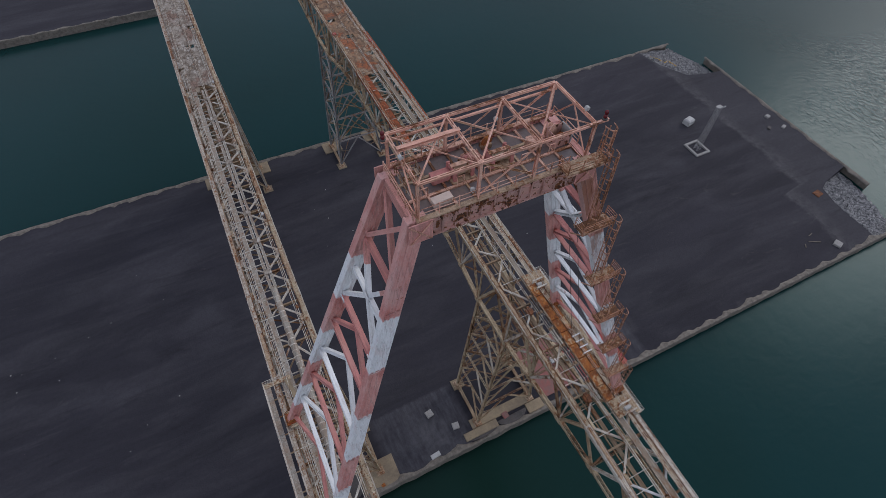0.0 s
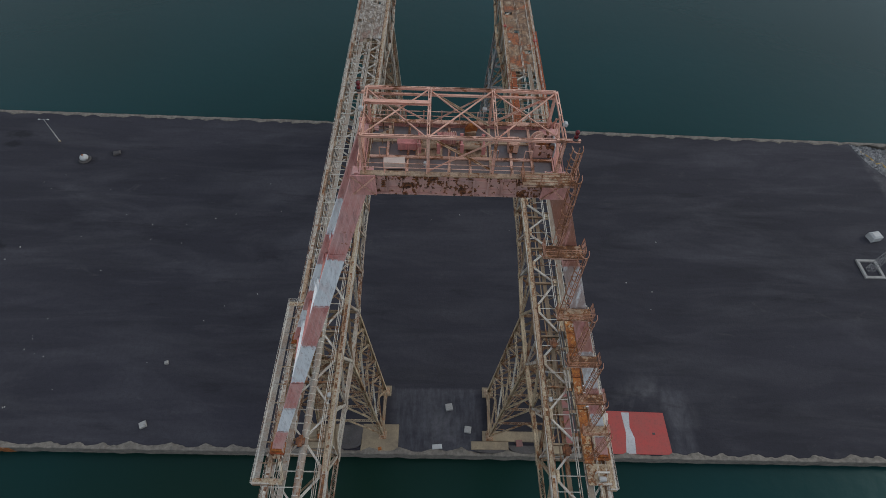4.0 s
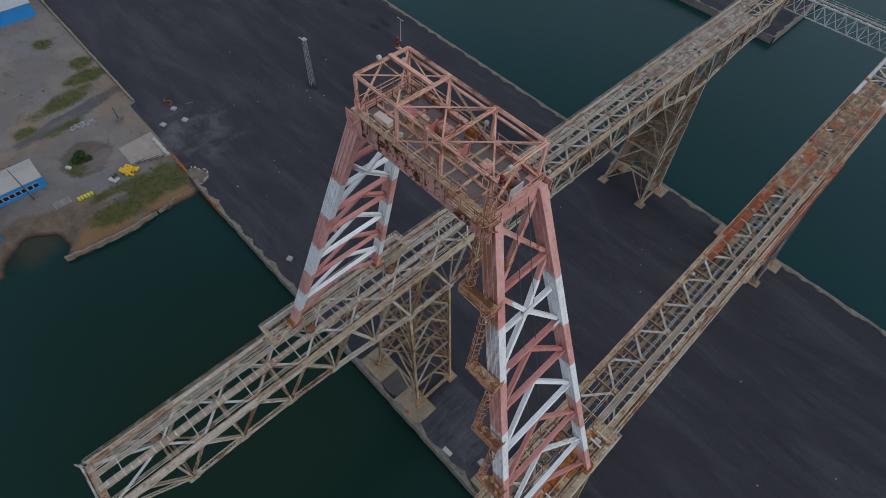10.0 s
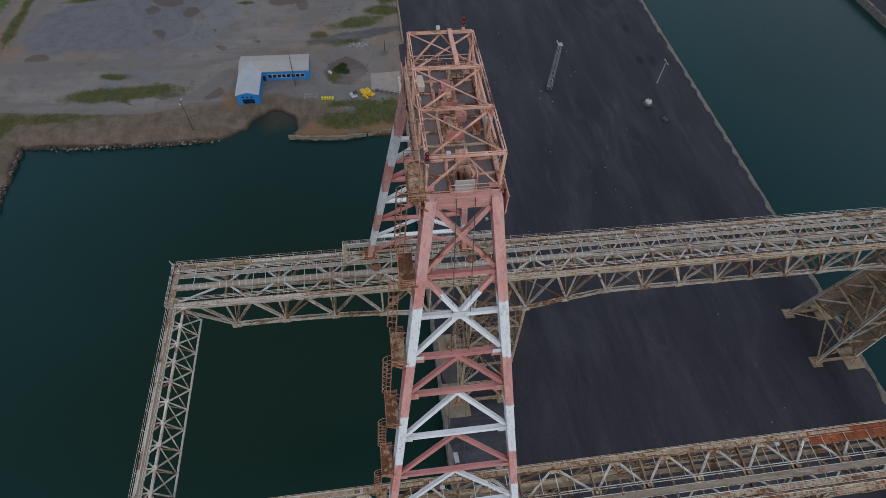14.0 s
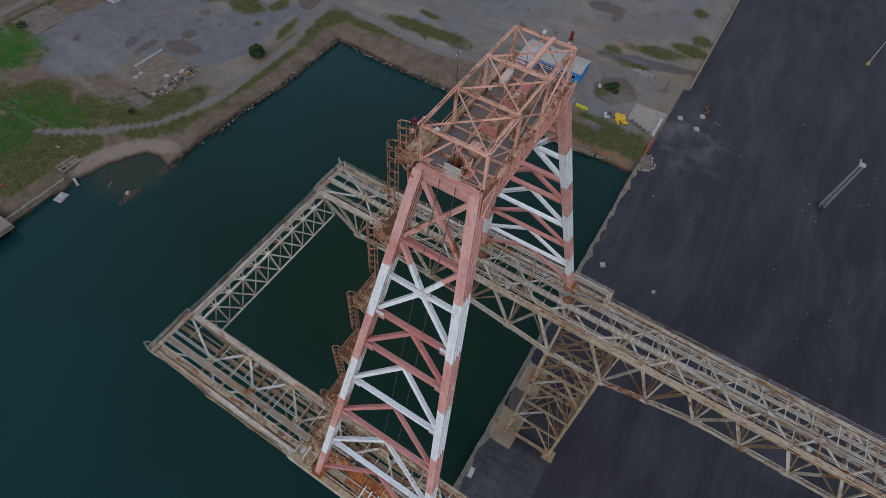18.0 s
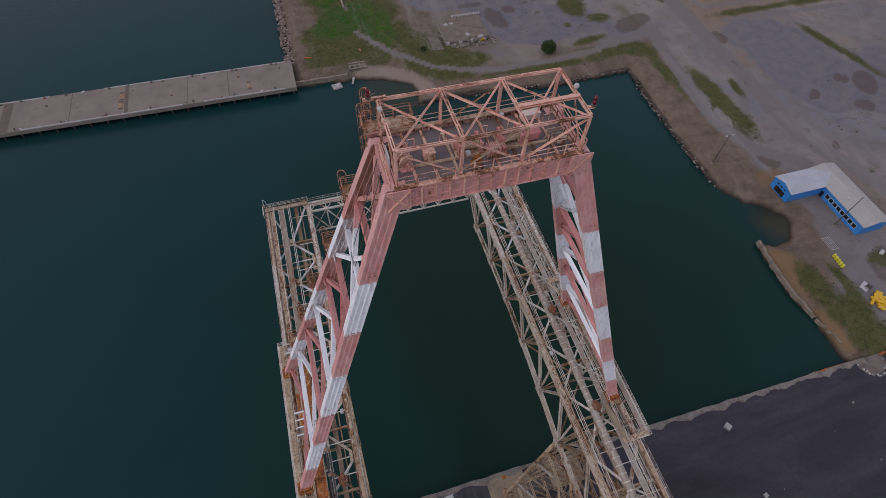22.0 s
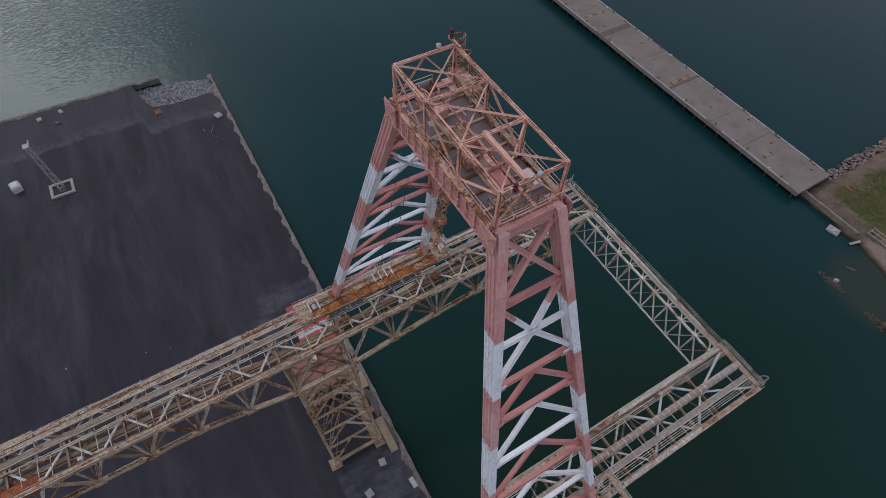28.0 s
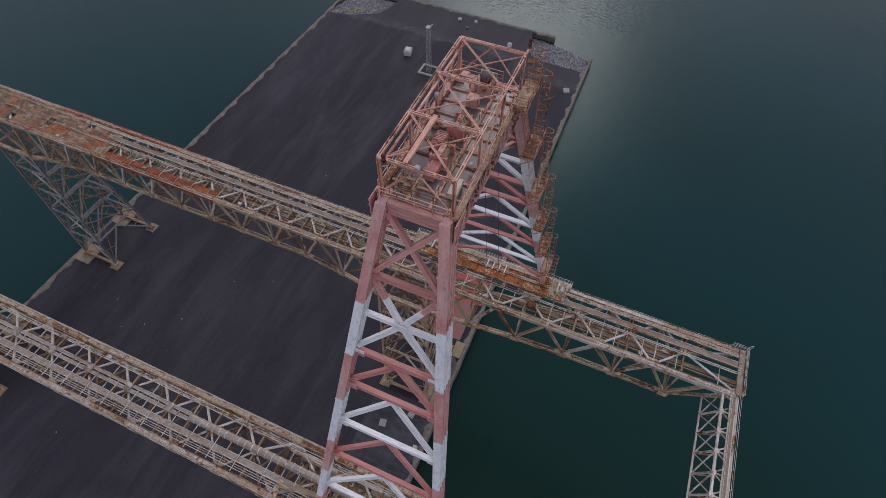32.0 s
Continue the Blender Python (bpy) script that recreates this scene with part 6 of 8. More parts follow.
for k, x in enumerate((-6.2, -3.2, -0.9, 2.4, 5.0)):
    stand = thing("pipe_frame", (x, -0.95, D), "pink upright pipe frame on the deck", "pipe frame", "pipe frames beside the winches")
    for dx in (0, 0.55):
        bar("upright", (x + dx, -0.95, D), (x + dx, -0.95, D + 1.05), 0.07, 0.07, M_PINK, stand, "tube")
    bar("top_tube", (x, -0.95, D + 1.05), (x + 0.55, -0.95, D + 1.05), 0.07, 0.07, M_PINK, stand, "tube")
hatch = thing("stair_hatch", (-6.1, 1.3, D), "rusty railed hatch with steps leading below the deck", "hatch")
railing([(-6.9, 0.6, D), (-5.3, 0.6, D), (-5.3, 2.0, D), (-6.9, 2.0, D)], hatch, M_STEEL_RUST, 1.0, (0.35, 0.7, 1.0), 0.8, 0.055)
for k in range(5):
    solid("tread", boxes([(-0.12, 0.12, -0.35, 0.35, 0, 0.04)]), M_STEEL_RUST, hatch, m=pose(-5.5 - 0.25 * k, 1.3, D + 0.55 - 0.12 * k))
guide = thing("rope_sheave", (0.9, 2.05, D), "ochre rust-covered rope sheave block", "rope sheave")
solid("wheel", turned([(0.1, 0), (0.52, 0.02), (0.44, 0.12), (0.52, 0.22), (0.1, 0.24)], 16), M_RUST, guide, m=Matrix.Translation((0.9, 2.1, D + 0.55)) @ pose(0, 0, 0, 90, 0, 15))
solid("block", boxes([(-0.45, 0.45, -0.3, 0.3, 0, 0.4)], 0.05), M_STEEL_RUST, guide, m=pose(0.9, 2.05, D))
# hoist ropes down the ladder leg
for y in (-0.55, 0.85):
    top, low = Vector((8.0, y, 111.9)), Vector((22.6, y * 1.6, 60.2))
    ob = bar("hoist_rope", low, top, 0.065, 0.065, M_DARK, None, "tube")
    tagged(ob, "slack steel hoist rope hanging inside the leg", "rope", "hoist ropes")


# ---- sill beams and platforms under the legs ----
def sill(s):
    rusty = s > 0
    root = thing("sill_platform", (s * 24.0, 0, TOP_Z), "rust-orange sill beam and railed platform under the portal leg" if rusty else "railed steel platform under the portal leg", "platform", "platforms under the portal legs")
    z = TOP_Z + 0.15
    if rusty:
        for k in range(9):
            y0 = -10.4 + 2.7 * k
            wide = 2.2 if k in (2, 3, 5, 6) else 1.15
            solid("sill_plate", boxes([(-0.75, wide - 0.4, 0.02, 2.68, 0, 0.45)], 0.05), M_RUST_DECK, root, m=pose(22.25, y0, z))
            solid("sill_rib", boxes([(-0.8, wide - 0.35, -0.04, 0.04, 0.0, 0.56)]), M_RUST, root, m=pose(22.25, y0 + 0.1, z))
        for x, m in ((21.45, M_CHORD_OCHRE), (23.05, M_STEEL_RUST)):
            bar("edge_angle", (x, -10.4, z + 0.52), (x, 13.9, z + 0.52), 0.14, 0.16, m, root, "L")
        for k in range(4):
            bar("rung", (22.9, 1.6 - 1.15 * k, z + 0.72), (24.6, 1.6 - 1.15 * k, z + 0.72), 0.16, 0.2, M_WHITE, root)
        for k in range(7):
            bar("stub_beam", (20.6, -8.0 + 2.6 * k, z + 0.1), (21.4, -8.0 + 2.6 * k, z + 0.1), 0.2, 0.25, M_STEEL_PALE, root)
        # grey drive shafts along the inner side of the sill
        for x, r in ((20.95, 0.34), (20.45, 0.2)):
            for k in range(6):
                bar("drive_shaft", (x, -9.5 + 3.6 * k, z + 0.12), (x, -6.4 + 3.6 * k, z + 0.12), r, r, M_DARK if k % 3 else M_STEEL_GREY, root, "tube")
                solid("coupling", boxes([(-r * 0.7, r * 0.7, -0.25, 0.25, -r * 0.7, r * 0.7)], 0.04), M_STEEL_BROWN, root, m=pose(x, -6.15 + 3.6 * k, z + 0.12))
    else:
        for y0, y1 in ((-10.4, -7.4), (7.6, 10.4)):
            solid("sill_plate", boxes([(-0.7, 0.7, 0, y1 - y0, 0, 0.3)], 0.05), M_CHORD_OCHRE, root, m=pose(-24.4, y0, z))
        bar("ochre_beam", (-22.6, 9.8, z + 0.3), (-23.6, 15.8, z + 0.3), 0.7, 0.5, M_FOOTING, root, "U")
        bar("ochre_beam", (-22.9, -13.4, z + 0.2), (-24.2, -9.8, z + 0.2), 0.35, 0.4, M_CHORD_OCHRE, root, "U")
    # side walkway
    xe = 25.75 if rusty else 27.2
    for k in range(10):
        y0 = -14.0 + 3.03 * k
        solid("walkway_plate", boxes([(-0.4, 0.4, 0.02, 3.0, 0, 0.07)]), M_STEEL if rusty else M_DECK_GREY, root, m=pose(s * (xe - 0.5), y0, z + 0.1))
        bar("bearer", (s * 24.2, y0, z - 0.2), (s * (xe + 0.05), y0, z - 0.2), 0.14, 0.28, M_STEEL_BROWN, root)
    bar("edge_beam", (s * xe, -14, z), (s * xe, 16.3, z), 0.2, 0.35, M_STEEL_PALE, root, "U")
    railing([(s * 24.6, -14.0, z + 0.15), (s * xe, -14.0, z + 0.15), (s * xe, 16.3, z + 0.15), (s * 24.6, 16.3, z + 0.15)], root, M_STEEL_PALE, 1.1, (0.37, 0.73, 1.1), 1.6, 0.055)
    for y0, y1 in ((-14.0, -13.2), (15.5, 16.3)) if not rusty else ((-13.4, -10.4), (13.9, 16.3)):
        x0, x1 = (s * 22.9, s * xe) if not rusty else (21.7, 25.3)
        x0, x1 = min(x0, x1), max(x0, x1)
        solid("end_deck", boxes([(x0, x1, 0, y1 - y0, 0, 0.1)]), M_CHORD_OCHRE, root, m=pose(0, y0, z + 0.18))
    for y in (-9.0, 9.0):
        for k in (-1, 1):
            bar("shoe_beam", (s * 23.3, y + k * 0.8, z + 0.4), (s * 25.3, y + k * 0.8, z + 0.4), 0.25, 0.5, M_RUST if rusty else M_RUST_RED, root)
    return root


sill(1)
sill(-1)


def winch_hut(x, y, label):
    root = thing("brake_housing", (x, y, TOP_Z), label, "housing")
    z = TOP_Z + 0.3
    for i, j in ((-1, -1), (-1, 1), (1, -1), (1, 1)):
        bar("upright", (x + i * 0.9, y + j * 0.8, z), (x + i * 0.9, y + j * 0.8, z + 1.1), 0.14, 0.14, M_STEEL_PALE, root, "L")
    for j in (-1, 1):
        bar("top_beam", (x - 1.0, y + j * 0.8, z + 1.1), (x + 1.0, y + j * 0.8, z + 1.1), 0.25, 0.22, M_STEEL_PALE, root, "U")
    solid("motor", turned([(0.3, 0), (0.38, 0.1), (0.38, 0.9), (0.3, 1.0)], 12), M_GREYBOX, root, m=Matrix.Translation((x - 0.5, y, z + 0.45)) @ pose(0, 0, 0, 0, 90, 0))
    solid("bed", boxes([(-0.9, 0.9, -0.7, 0.7, 0, 0.12)], 0.03), M_STEEL_RUST, root, m=pose(x, y, z))
    return root


winch_hut(23.6, 13.2, "pale steel frame with a small motor on the rusty platform")
winch_hut(23.8, -12.6, "whitened motor frame at the end of the rusty platform")
for s, y in ((-1, -7.9), (-1, 9.9), (1, -8.4), (1, 9.4)):
    ob = solid("bogie_casting", boxes([(-0.65, 0.65, -0.5, 0.5, 0, 0.45), (-0.3, 0.3, -0.85, 0.85, 0.1, 0.6)], 0.08), M_RUST_DULL, m=pose(s * 21.2 if s < 0 else 19.2, y, TOP_Z + 0.42 if s < 0 else TOP_Z - 0.1))
    tagged(ob, "rust-red cast bracket across the girder", "bracket", "brackets on the girders")


def davit(x, y, turn):
    """A bent pipe hook on the corner of the end landing."""
    root = thing("davit", (x, y, TOP_Z + 0.1), "thin bent pipe davit on the corner of the end landing", "davit", "davits on the end landings")
    pts = [(0, 0, 0), (0, 0, 2.2)] + [(0.55 - 0.55 * math.cos(t), 0, 2.2 + 0.55 * math.sin(t)) for t in [math.pi * k / 5 for k in range(1, 6)]] + [(1.1, 0, 1.9)]
    m = pose(x, y, TOP_Z + 0.1, 0, 0, turn)
    for a, b in zip(pts[:-1], pts[1:]):
        bar("pipe", m @ Vector(a), m @ Vector(b), 0.1, 0.1, M_GREYBOX, root, "tube")
    return root


davit(-25.0, -44.6, 40)
davit(25.0, -44.6, 130)

# ---- things on the pier ----
def light_mast(x, y, h, label):
    root = thing("light_mast", (x, y, 0), label, "light mast", "lattice light masts")
    a, b = 0.85, 0.6
    lv = [h * k / 11 for k in range(12)]
    cs = [(-1, -1), (1, -1), (1, 1), (-1, 1)]
    def p(c, z):
        w = a + (b - a) * z / h
        return (x + c[0] * w, y + c[1] * w, z)
    for c in cs:
        bar("mast_leg", p(c, 0), p(c, h), 0.12, 0.12, M_MAST, root, "L")
    for k, z in enumerate(lv):
        for i in range(4):
            bar("mast_strut", p(cs[i], z), p(cs[(i + 1) % 4], z), 0.06, 0.06, M_MAST, root, "L")
            if k < 11:
                q = (cs[i], cs[(i + 1) % 4]) if k % 2 else (cs[(i + 1) % 4], cs[i])
                bar("mast_brace", p(q[0], z), p(q[1], lv[k + 1]), 0.06, 0.06, M_MAST, root, "L")
    solid("lamp_platform", boxes([(-1.1, 1.1, -0.9, 0.9, 0, 0.1)]), M_MAST, root, m=pose(x, y, h))
    for dx in (-1.2, 0, 1.2):
        solid("lamp_head", boxes([(-0.3, 0.3, -0.2, 0.2, 0, 0.5)], 0.08), M_GREYBOX, root, m=pose(x + dx, y - 1.0, h + 0.35, 20, 0, 0))
        bar("lamp_stem", (x + dx, y - 0.9, h + 0.1), (x + dx, y - 0.9, h + 0.5), 0.08, 0.08, M_GREYBOX, root, "tube")
    return root


light_mast(144.2, 67.9, 20.5, "grey lattice light mast inside a concrete kerb ring")
light_mast(-145.6, 69.4, 21.0, "grey lattice light mast standing on the coal ground")
ring = thing("kerb_ring", (144.3, 68.0, 0), "square pale concrete kerb round the foot of a mast", "kerb ring")
for x0, x1, y0, y1 in ((140.9, 147.7, 64.2, 65.1), (140.9, 147.7, 70.9, 71.8), (140.9, 141.8, 65.1, 70.9), (146.8, 147.7, 65.1, 70.9)):
    solid("kerb_side", boxes([(x0, x1, y0, y1, 0, 0.6)], 0.08), M_PALE_CONCRETE, ring)


def lump(name, x, y, sx, sy, sz, turn, mat, label, category, group="", bevel=0.12):
    ob = solid(name, boxes([(-sx / 2, sx / 2, -sy / 2, sy / 2, 0, sz)], bevel), mat, m=pose(x, y, 0.0, 0, 0, turn))
    return tagged(ob, label, category, group)


for x, y, w, turn in ((3.4, 18.4, 1.9, 10), (8.4, 12.4, 1.8, -8), (-77.3, 12.1, 1.7, 30), (-76.7, 29.6, 1.0, 15), (155.2, 10.3, 2.6, 20), (185.2, 70.2, 1.8, 10), (-168.0, 19.0, 1.9, 35), (-161.9, 11.6, 1.9, 20), (-159.2, 19.1, 2.0, 30)):
    lump("concrete_block", x, y, w, w * 0.95, 0.75, turn, M_PALE_CONCRETE, "loose square block of pale concrete on the coal ground", "concrete block", "concrete blocks on the pier")
lump("white_slab", 0.3, 7.9, 2.6, 1.2, 0.5, 5, M_GREYBOX, "white-painted slab at the water edge of the pier", "slab")
lump("dark_block", 180.3, 64.6, 1.8, 1.3, 0.5, 30, M_DARK, "dark sunken block near the end of the pier", "block")
lump("white_slab", 186.5, 62.6, 2.2, 1.3, 0.5, 20, M_PALE_CONCRETE, "pale slab near the seaward end of the pier", "slab")
lump("rust_plate", 168.6, 30.0, 3.2, 2.6, 0.3, 8, M_RUST_DULL, "orange rusted steel plate beside the riprap", "steel plate")
shed = thing("metal_tank", (151.5, 81.2, 0), "pale grey steel tank with chamfered ends on the pier", "tank")
solid("tank_body", boxes([(-1.9, 1.9, -1.5, 1.5, 0.15, 2.6)], 0.55), M_GREYBOX, shed, m=pose(151.5, 81.2, 0, 0, 0, 12))
for f in (-1, 1):
    solid("skid", boxes([(-1.7, 1.7, f * 1.0 - 0.15, f * 1.0 + 0.15, 0, 0.15)]), M_DARK, shed, m=pose(151.5, 81.2, 0, 0, 0, 12))
buoy = thing("mooring_buoy", (-132.3, 109.2, 0), "whitish mooring buoy lying on the coal ground", "buoy")
solid("buoy_body", turned([(0.3, 0), (1.0, 0.25), (1.45, 0.9), (1.4, 1.5), (0.9, 2.1), (0.3, 2.3)], 14), M_GREYBOX, buoy, m=pose(-132.3, 109.2, 0), smooth=True)
solid("tyre", turned([(1.1, 0.0), (2.0, 0.0), (2.2, 0.2), (2.0, 0.42), (1.1, 0.42)], 16), M_DARK, buoy, "dark tyre round its foot", m=pose(-132.3, 109.2, 0))
solid("buoy_ring", turned([(0.18, 2.2), (0.35, 2.3), (0.35, 2.5), (0.18, 2.6)], 10), M_RUST, buoy, m=pose(-132.3, 109.2, 0))
lump("scrap_lump", -122.0, 113.0, 2.6, 1.9, 0.7, 25, M_DARK, "dark heap of rusted scrap on the pier", "scrap", bevel=0.5)
for x, y, l, t in ((147.0, 15.5, 4.2, -28), (149.0, 17.2, 2.0, 10), (144.0, 14.0, 1.6, 50), (-168.0, 24.0, 3.0, 70)):
    ob = bar("timber", (x, y, 0.12), (x + l * math.cos(radians(t)), y + l * math.sin(radians(t)), 0.12), 0.25, 0.22, M_WOOD, None, "U")
    tagged(ob, "weathered timber baulk lying on the coal ground", "timber", "loose timbers")
scrap = thing("scrap_iron", (-173.0, 19.3, 0), "bent red-brown steel frame lying beside pale slabs", "scrap")
bar("beam", (-175.0, 18.2, 0.3), (-172.4, 20.6, 0.3), 0.5, 0.5, M_RUST_DULL, scrap)
bar("beam", (-172.4, 20.6, 0.3), (-170.6, 19.0, 0.3), 0.5, 0.5, M_RUST_DULL, scrap)
bar("beam", (-175.0, 18.2, 0.3), (-176.2, 20.0, 0.3), 0.3, 0.3, M_RUST_DULL, scrap)

# painted deck and shed floor beside the ladder-side tower
sheet("red_deck", [(46.5, 6.9), (62.2, 6.9), (62.2, 18.0), (46.5, 18.3)], 0.22, M_REDPAD, "worn red-painted deck beside the tower", "painted deck", 0.0)
sheet("red_deck", [(33.5, 8.6), (46.5, 8.6), (46.5, 18.3), (47.2, 24.6), (33.5, 24.2)], 0.216, M_REDPAD_WORN, "red deck under the girder, its paint scuffed and dirty", "painted deck", 0.0)
sheet("white_marking", [(50.0, 7.0), (52.6, 7.0), (53.0, 11.0), (52.2, 14.0), (52.8, 17.9), (50.6, 17.9), (50.9, 12.5)], 0.226, M_WHITEPAD, "flaking white stripe across the red deck", "marking")
hut = thing("equipment_box", (44.0, 16.6, 0.22), "long white-topped equipment box on the red deck", "equipment box")
solid("box_body", boxes([(-2.3, 2.3, -0.9, 0.9, 0, 1.3)], 0.25), M_GREYBOX, hut, m=pose(44.0, 16.6, 0.22, 0, 0, -12))
solid("box_lid", boxes([(-2.4, 2.4, -1.0, 1.0, 1.3, 1.42)], 0.08), M_BEIGE, hut, m=pose(44.0, 16.6, 0.22, 0, 0, -12))
lump("drain_cover", 58.4, 12.3, 0.9, 0.7, 0.28, 0, M_DARK, "small dark hatch cover in the red deck", "hatch cover")
# flat dark sheets on the uncut pier edge, painted as the shade in its gaps
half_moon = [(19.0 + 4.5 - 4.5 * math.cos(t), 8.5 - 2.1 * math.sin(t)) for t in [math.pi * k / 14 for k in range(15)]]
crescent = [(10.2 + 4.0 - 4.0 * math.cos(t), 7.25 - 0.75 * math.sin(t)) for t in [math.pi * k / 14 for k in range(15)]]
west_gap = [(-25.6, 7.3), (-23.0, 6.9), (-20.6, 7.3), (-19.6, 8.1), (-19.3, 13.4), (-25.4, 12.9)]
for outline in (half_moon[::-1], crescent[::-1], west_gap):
    sheet("pier_opening", outline, 0.455, M_DARK, "flat dark sheet standing for the shade in a pier edge gap under a tower", "opening", 0.0)
lump("red_cover", 21.9, 9.1, 1.7, 1.7, 0.6, 4, M_REDPAD_WORN, "faded red hatch cover on the concrete under the tower", "hatch cover")
lump("rust_block", -14.6, 7.1, 0.9, 0.8, 0.65, 12, M_RUST, "small rusted anchor block on the concrete pad", "anchor block")
crate = thing("ochre_winch_box", (-32.4, 10.4, 0.3), "ochre-yellow weathered winch box on the concrete pad", "winch box")
solid("box_body", boxes([(-1.3, 1.3, -0.9, 0.9, 0, 1.0)], 0.2), M_FOOTING, crate, m=pose(-32.4, 10.4, 0.3, 0, 0, 15))
solid("winch_drum", turned([(0.6, -0.5), (0.6, -0.4), (0.4, -0.4), (0.4, 0.4), (0.6, 0.4), (0.6, 0.5)], 12), M_RUST, crate, m=Matrix.Translation((-30.6, 9.8, 0.95)) @ pose(0, 0, 0, 90, 0, 20))


# ---- riprap at the broken corners ----
def riprap(outline, z_in, z_out, count, seed, label):
    rnd = random.Random(seed)
    xs, ys = [p[0] for p in outline], [p[1] for p in outline]
    vs, fs, made = [], [], 0
    base = [(1, 0, 0), (-1, 0, 0), (0, 1, 0), (0, -1, 0), (0, 0, 1), (0, 0, -1)]
    tris = [(0, 2, 4), (2, 1, 4), (1, 3, 4), (3, 0, 4), (2, 0, 5), (1, 2, 5), (3, 1, 5), (0, 3, 5)]
    while made < count:
        x, y = rnd.uniform(min(xs), max(xs)), rnd.uniform(min(ys), max(ys))
        ins = False
        for (ax, ay), (bx, by) in zip(outline, outline[1:] + outline[:1]):
            if (ay > y) != (by > y) and x < (bx - ax) * (y - ay) / (by - ay) + ax:
                ins = not ins
        if not ins:
            continue
        f = min(1, max(0, (x - min(xs)) / (max(xs) - min(xs))))
        z = z_in + (z_out - z_in) * f
        r = rnd.uniform(0.28, 0.72)
        turn = Euler((rnd.random() * 6, rnd.random() * 6, rnd.random() * 6)).to_matrix()
        i = len(vs)
        for v in base:
            w = turn @ (Vector(v) * r * rnd.uniform(0.75, 1.25))
            vs.append((x + w.x, y + w.y, z + w.z * 0.8))
        fs += [tuple(i + k for k in t) for t in tris]
        made += 1
    me = mesh_of("riprap", vs, fs, M_ROCK)
    ob = tagged(new("riprap", me), label, "riprap", kind="stuff")
    n = len(outline)
    bed = mesh_of("riprap_bed", [(x, y, z_in + (z_out - z_in) * min(1, max(0, (x - min(xs)) / (max(xs) - min(xs)))) - 0.25) for x, y in outline], [tuple(range(n))], M_COAL)
    tagged(new("riprap_bed", bed), "dark slope under the dumped stones", "slope", kind="structure")
    return ob


riprap([(170.0, 6.6), (170.7, 24), (172.4, 31.1), (176.9, 33.3), (189.8, 35.7), (189.0, 27.0), (186.0, 17.0), (181.0, 6.9)], -0.1, -3.2, 2300, 5, "grey riprap stones dumped in a gap of the pier end")
riprap([(165.4, 130.0), (168.0, 118.4), (174.5, 106.9), (182.6, 104.3), (190.4, 103.0), (190.0, 112.0), (186.0, 122.0), (183.4, 129.2)], -0.1, -3.2, 2300, 6, "grey riprap stones at the outer pier corner")
hose = [(168.5, 126.0), (171.0, 123.5), (172.5, 119.5), (175.0, 120.5), (176.0, 115.5)]
coil = thing("yellow_hose", (168.0, 121.0, -0.5), "yellow hose strewn over the riprap", "hose")
for a, b in zip(hose[:-1], hose[1:]):
    bar("hose_length", (*a, 0.3 - (a[0] - 162) * 0.1), (*b, 0.3 - (b[0] - 162) * 0.1), 0.3, 0.3, M_YELLOW, coil, "tube")


# ---- the shore: buildings ----
M_SHEET_RUST = weathered("rust_streaked_sheet_roof", (0.36, 0.28, 0.27), (0.27, 0.19, 0.18), 0.53, 0.5, 0.7, 0.3)
M_APRON = concrete("buff_apron_concrete", (0.36, 0.315, 0.275), (0.29, 0.25, 0.215), 0.3)
M_FLOOR = concrete("broken_brown_floor", (0.20, 0.165, 0.14), (0.11, 0.088, 0.075), 0.3)
M_RUIN = concrete("earth_strewn_floor", (0.225, 0.18, 0.145), (0.135, 0.106, 0.086), 0.3)
def gable_roof(x0, x1, y0, y1, eave, ridge, along, over=0.35, thick=0.18):
    """Vertices and faces of a pitched roof slab; along: the axis of its ridge."""
    x0, x1, y0, y1 = x0 - over, x1 + over, y0 - over, y1 + over
    if along == "x":
        m = (y0 + y1) / 2
        low = [(x0, y0, eave), (x1, y0, eave), (x1, m, ridge), (x0, m, ridge), (x1, y1, eave), (x0, y1, eave)]
    else:
        m = (x0 + x1) / 2
        low = [(x0, y1, eave), (x0, y0, eave), (m, y0, ridge), (m, y1, ridge), (x1, y0, eave), (x1, y1, eave)]
    vs = low + [(x, y, z + thick) for x, y, z in low]
    fs = [(6, 7, 8, 9), (9, 8, 10, 11), (3, 2, 1, 0), (5, 4, 2, 3), (0, 1, 7, 6), (4, 5, 11, 10), (1, 2, 8, 7), (2, 4, 10, 8), (3, 0, 6, 9), (5, 3, 9, 11)]
    return vs, fs


def wall_slab(pts, thick_dir, mat, parent):
    """An upright wall from its outline in the world, with thickness."""
    n = len(pts)
    vs = [tuple(p) for p in pts] + [tuple(a + b for a, b in zip(p, thick_dir)) for p in pts]
    fs = [tuple(range(n)), tuple(range(2 * n - 1, n - 1, -1))] + [(i, i + n, (i + 1) % n + n, (i + 1) % n) for i in range(n)]
    return solid("wall", (vs, fs), mat, parent)


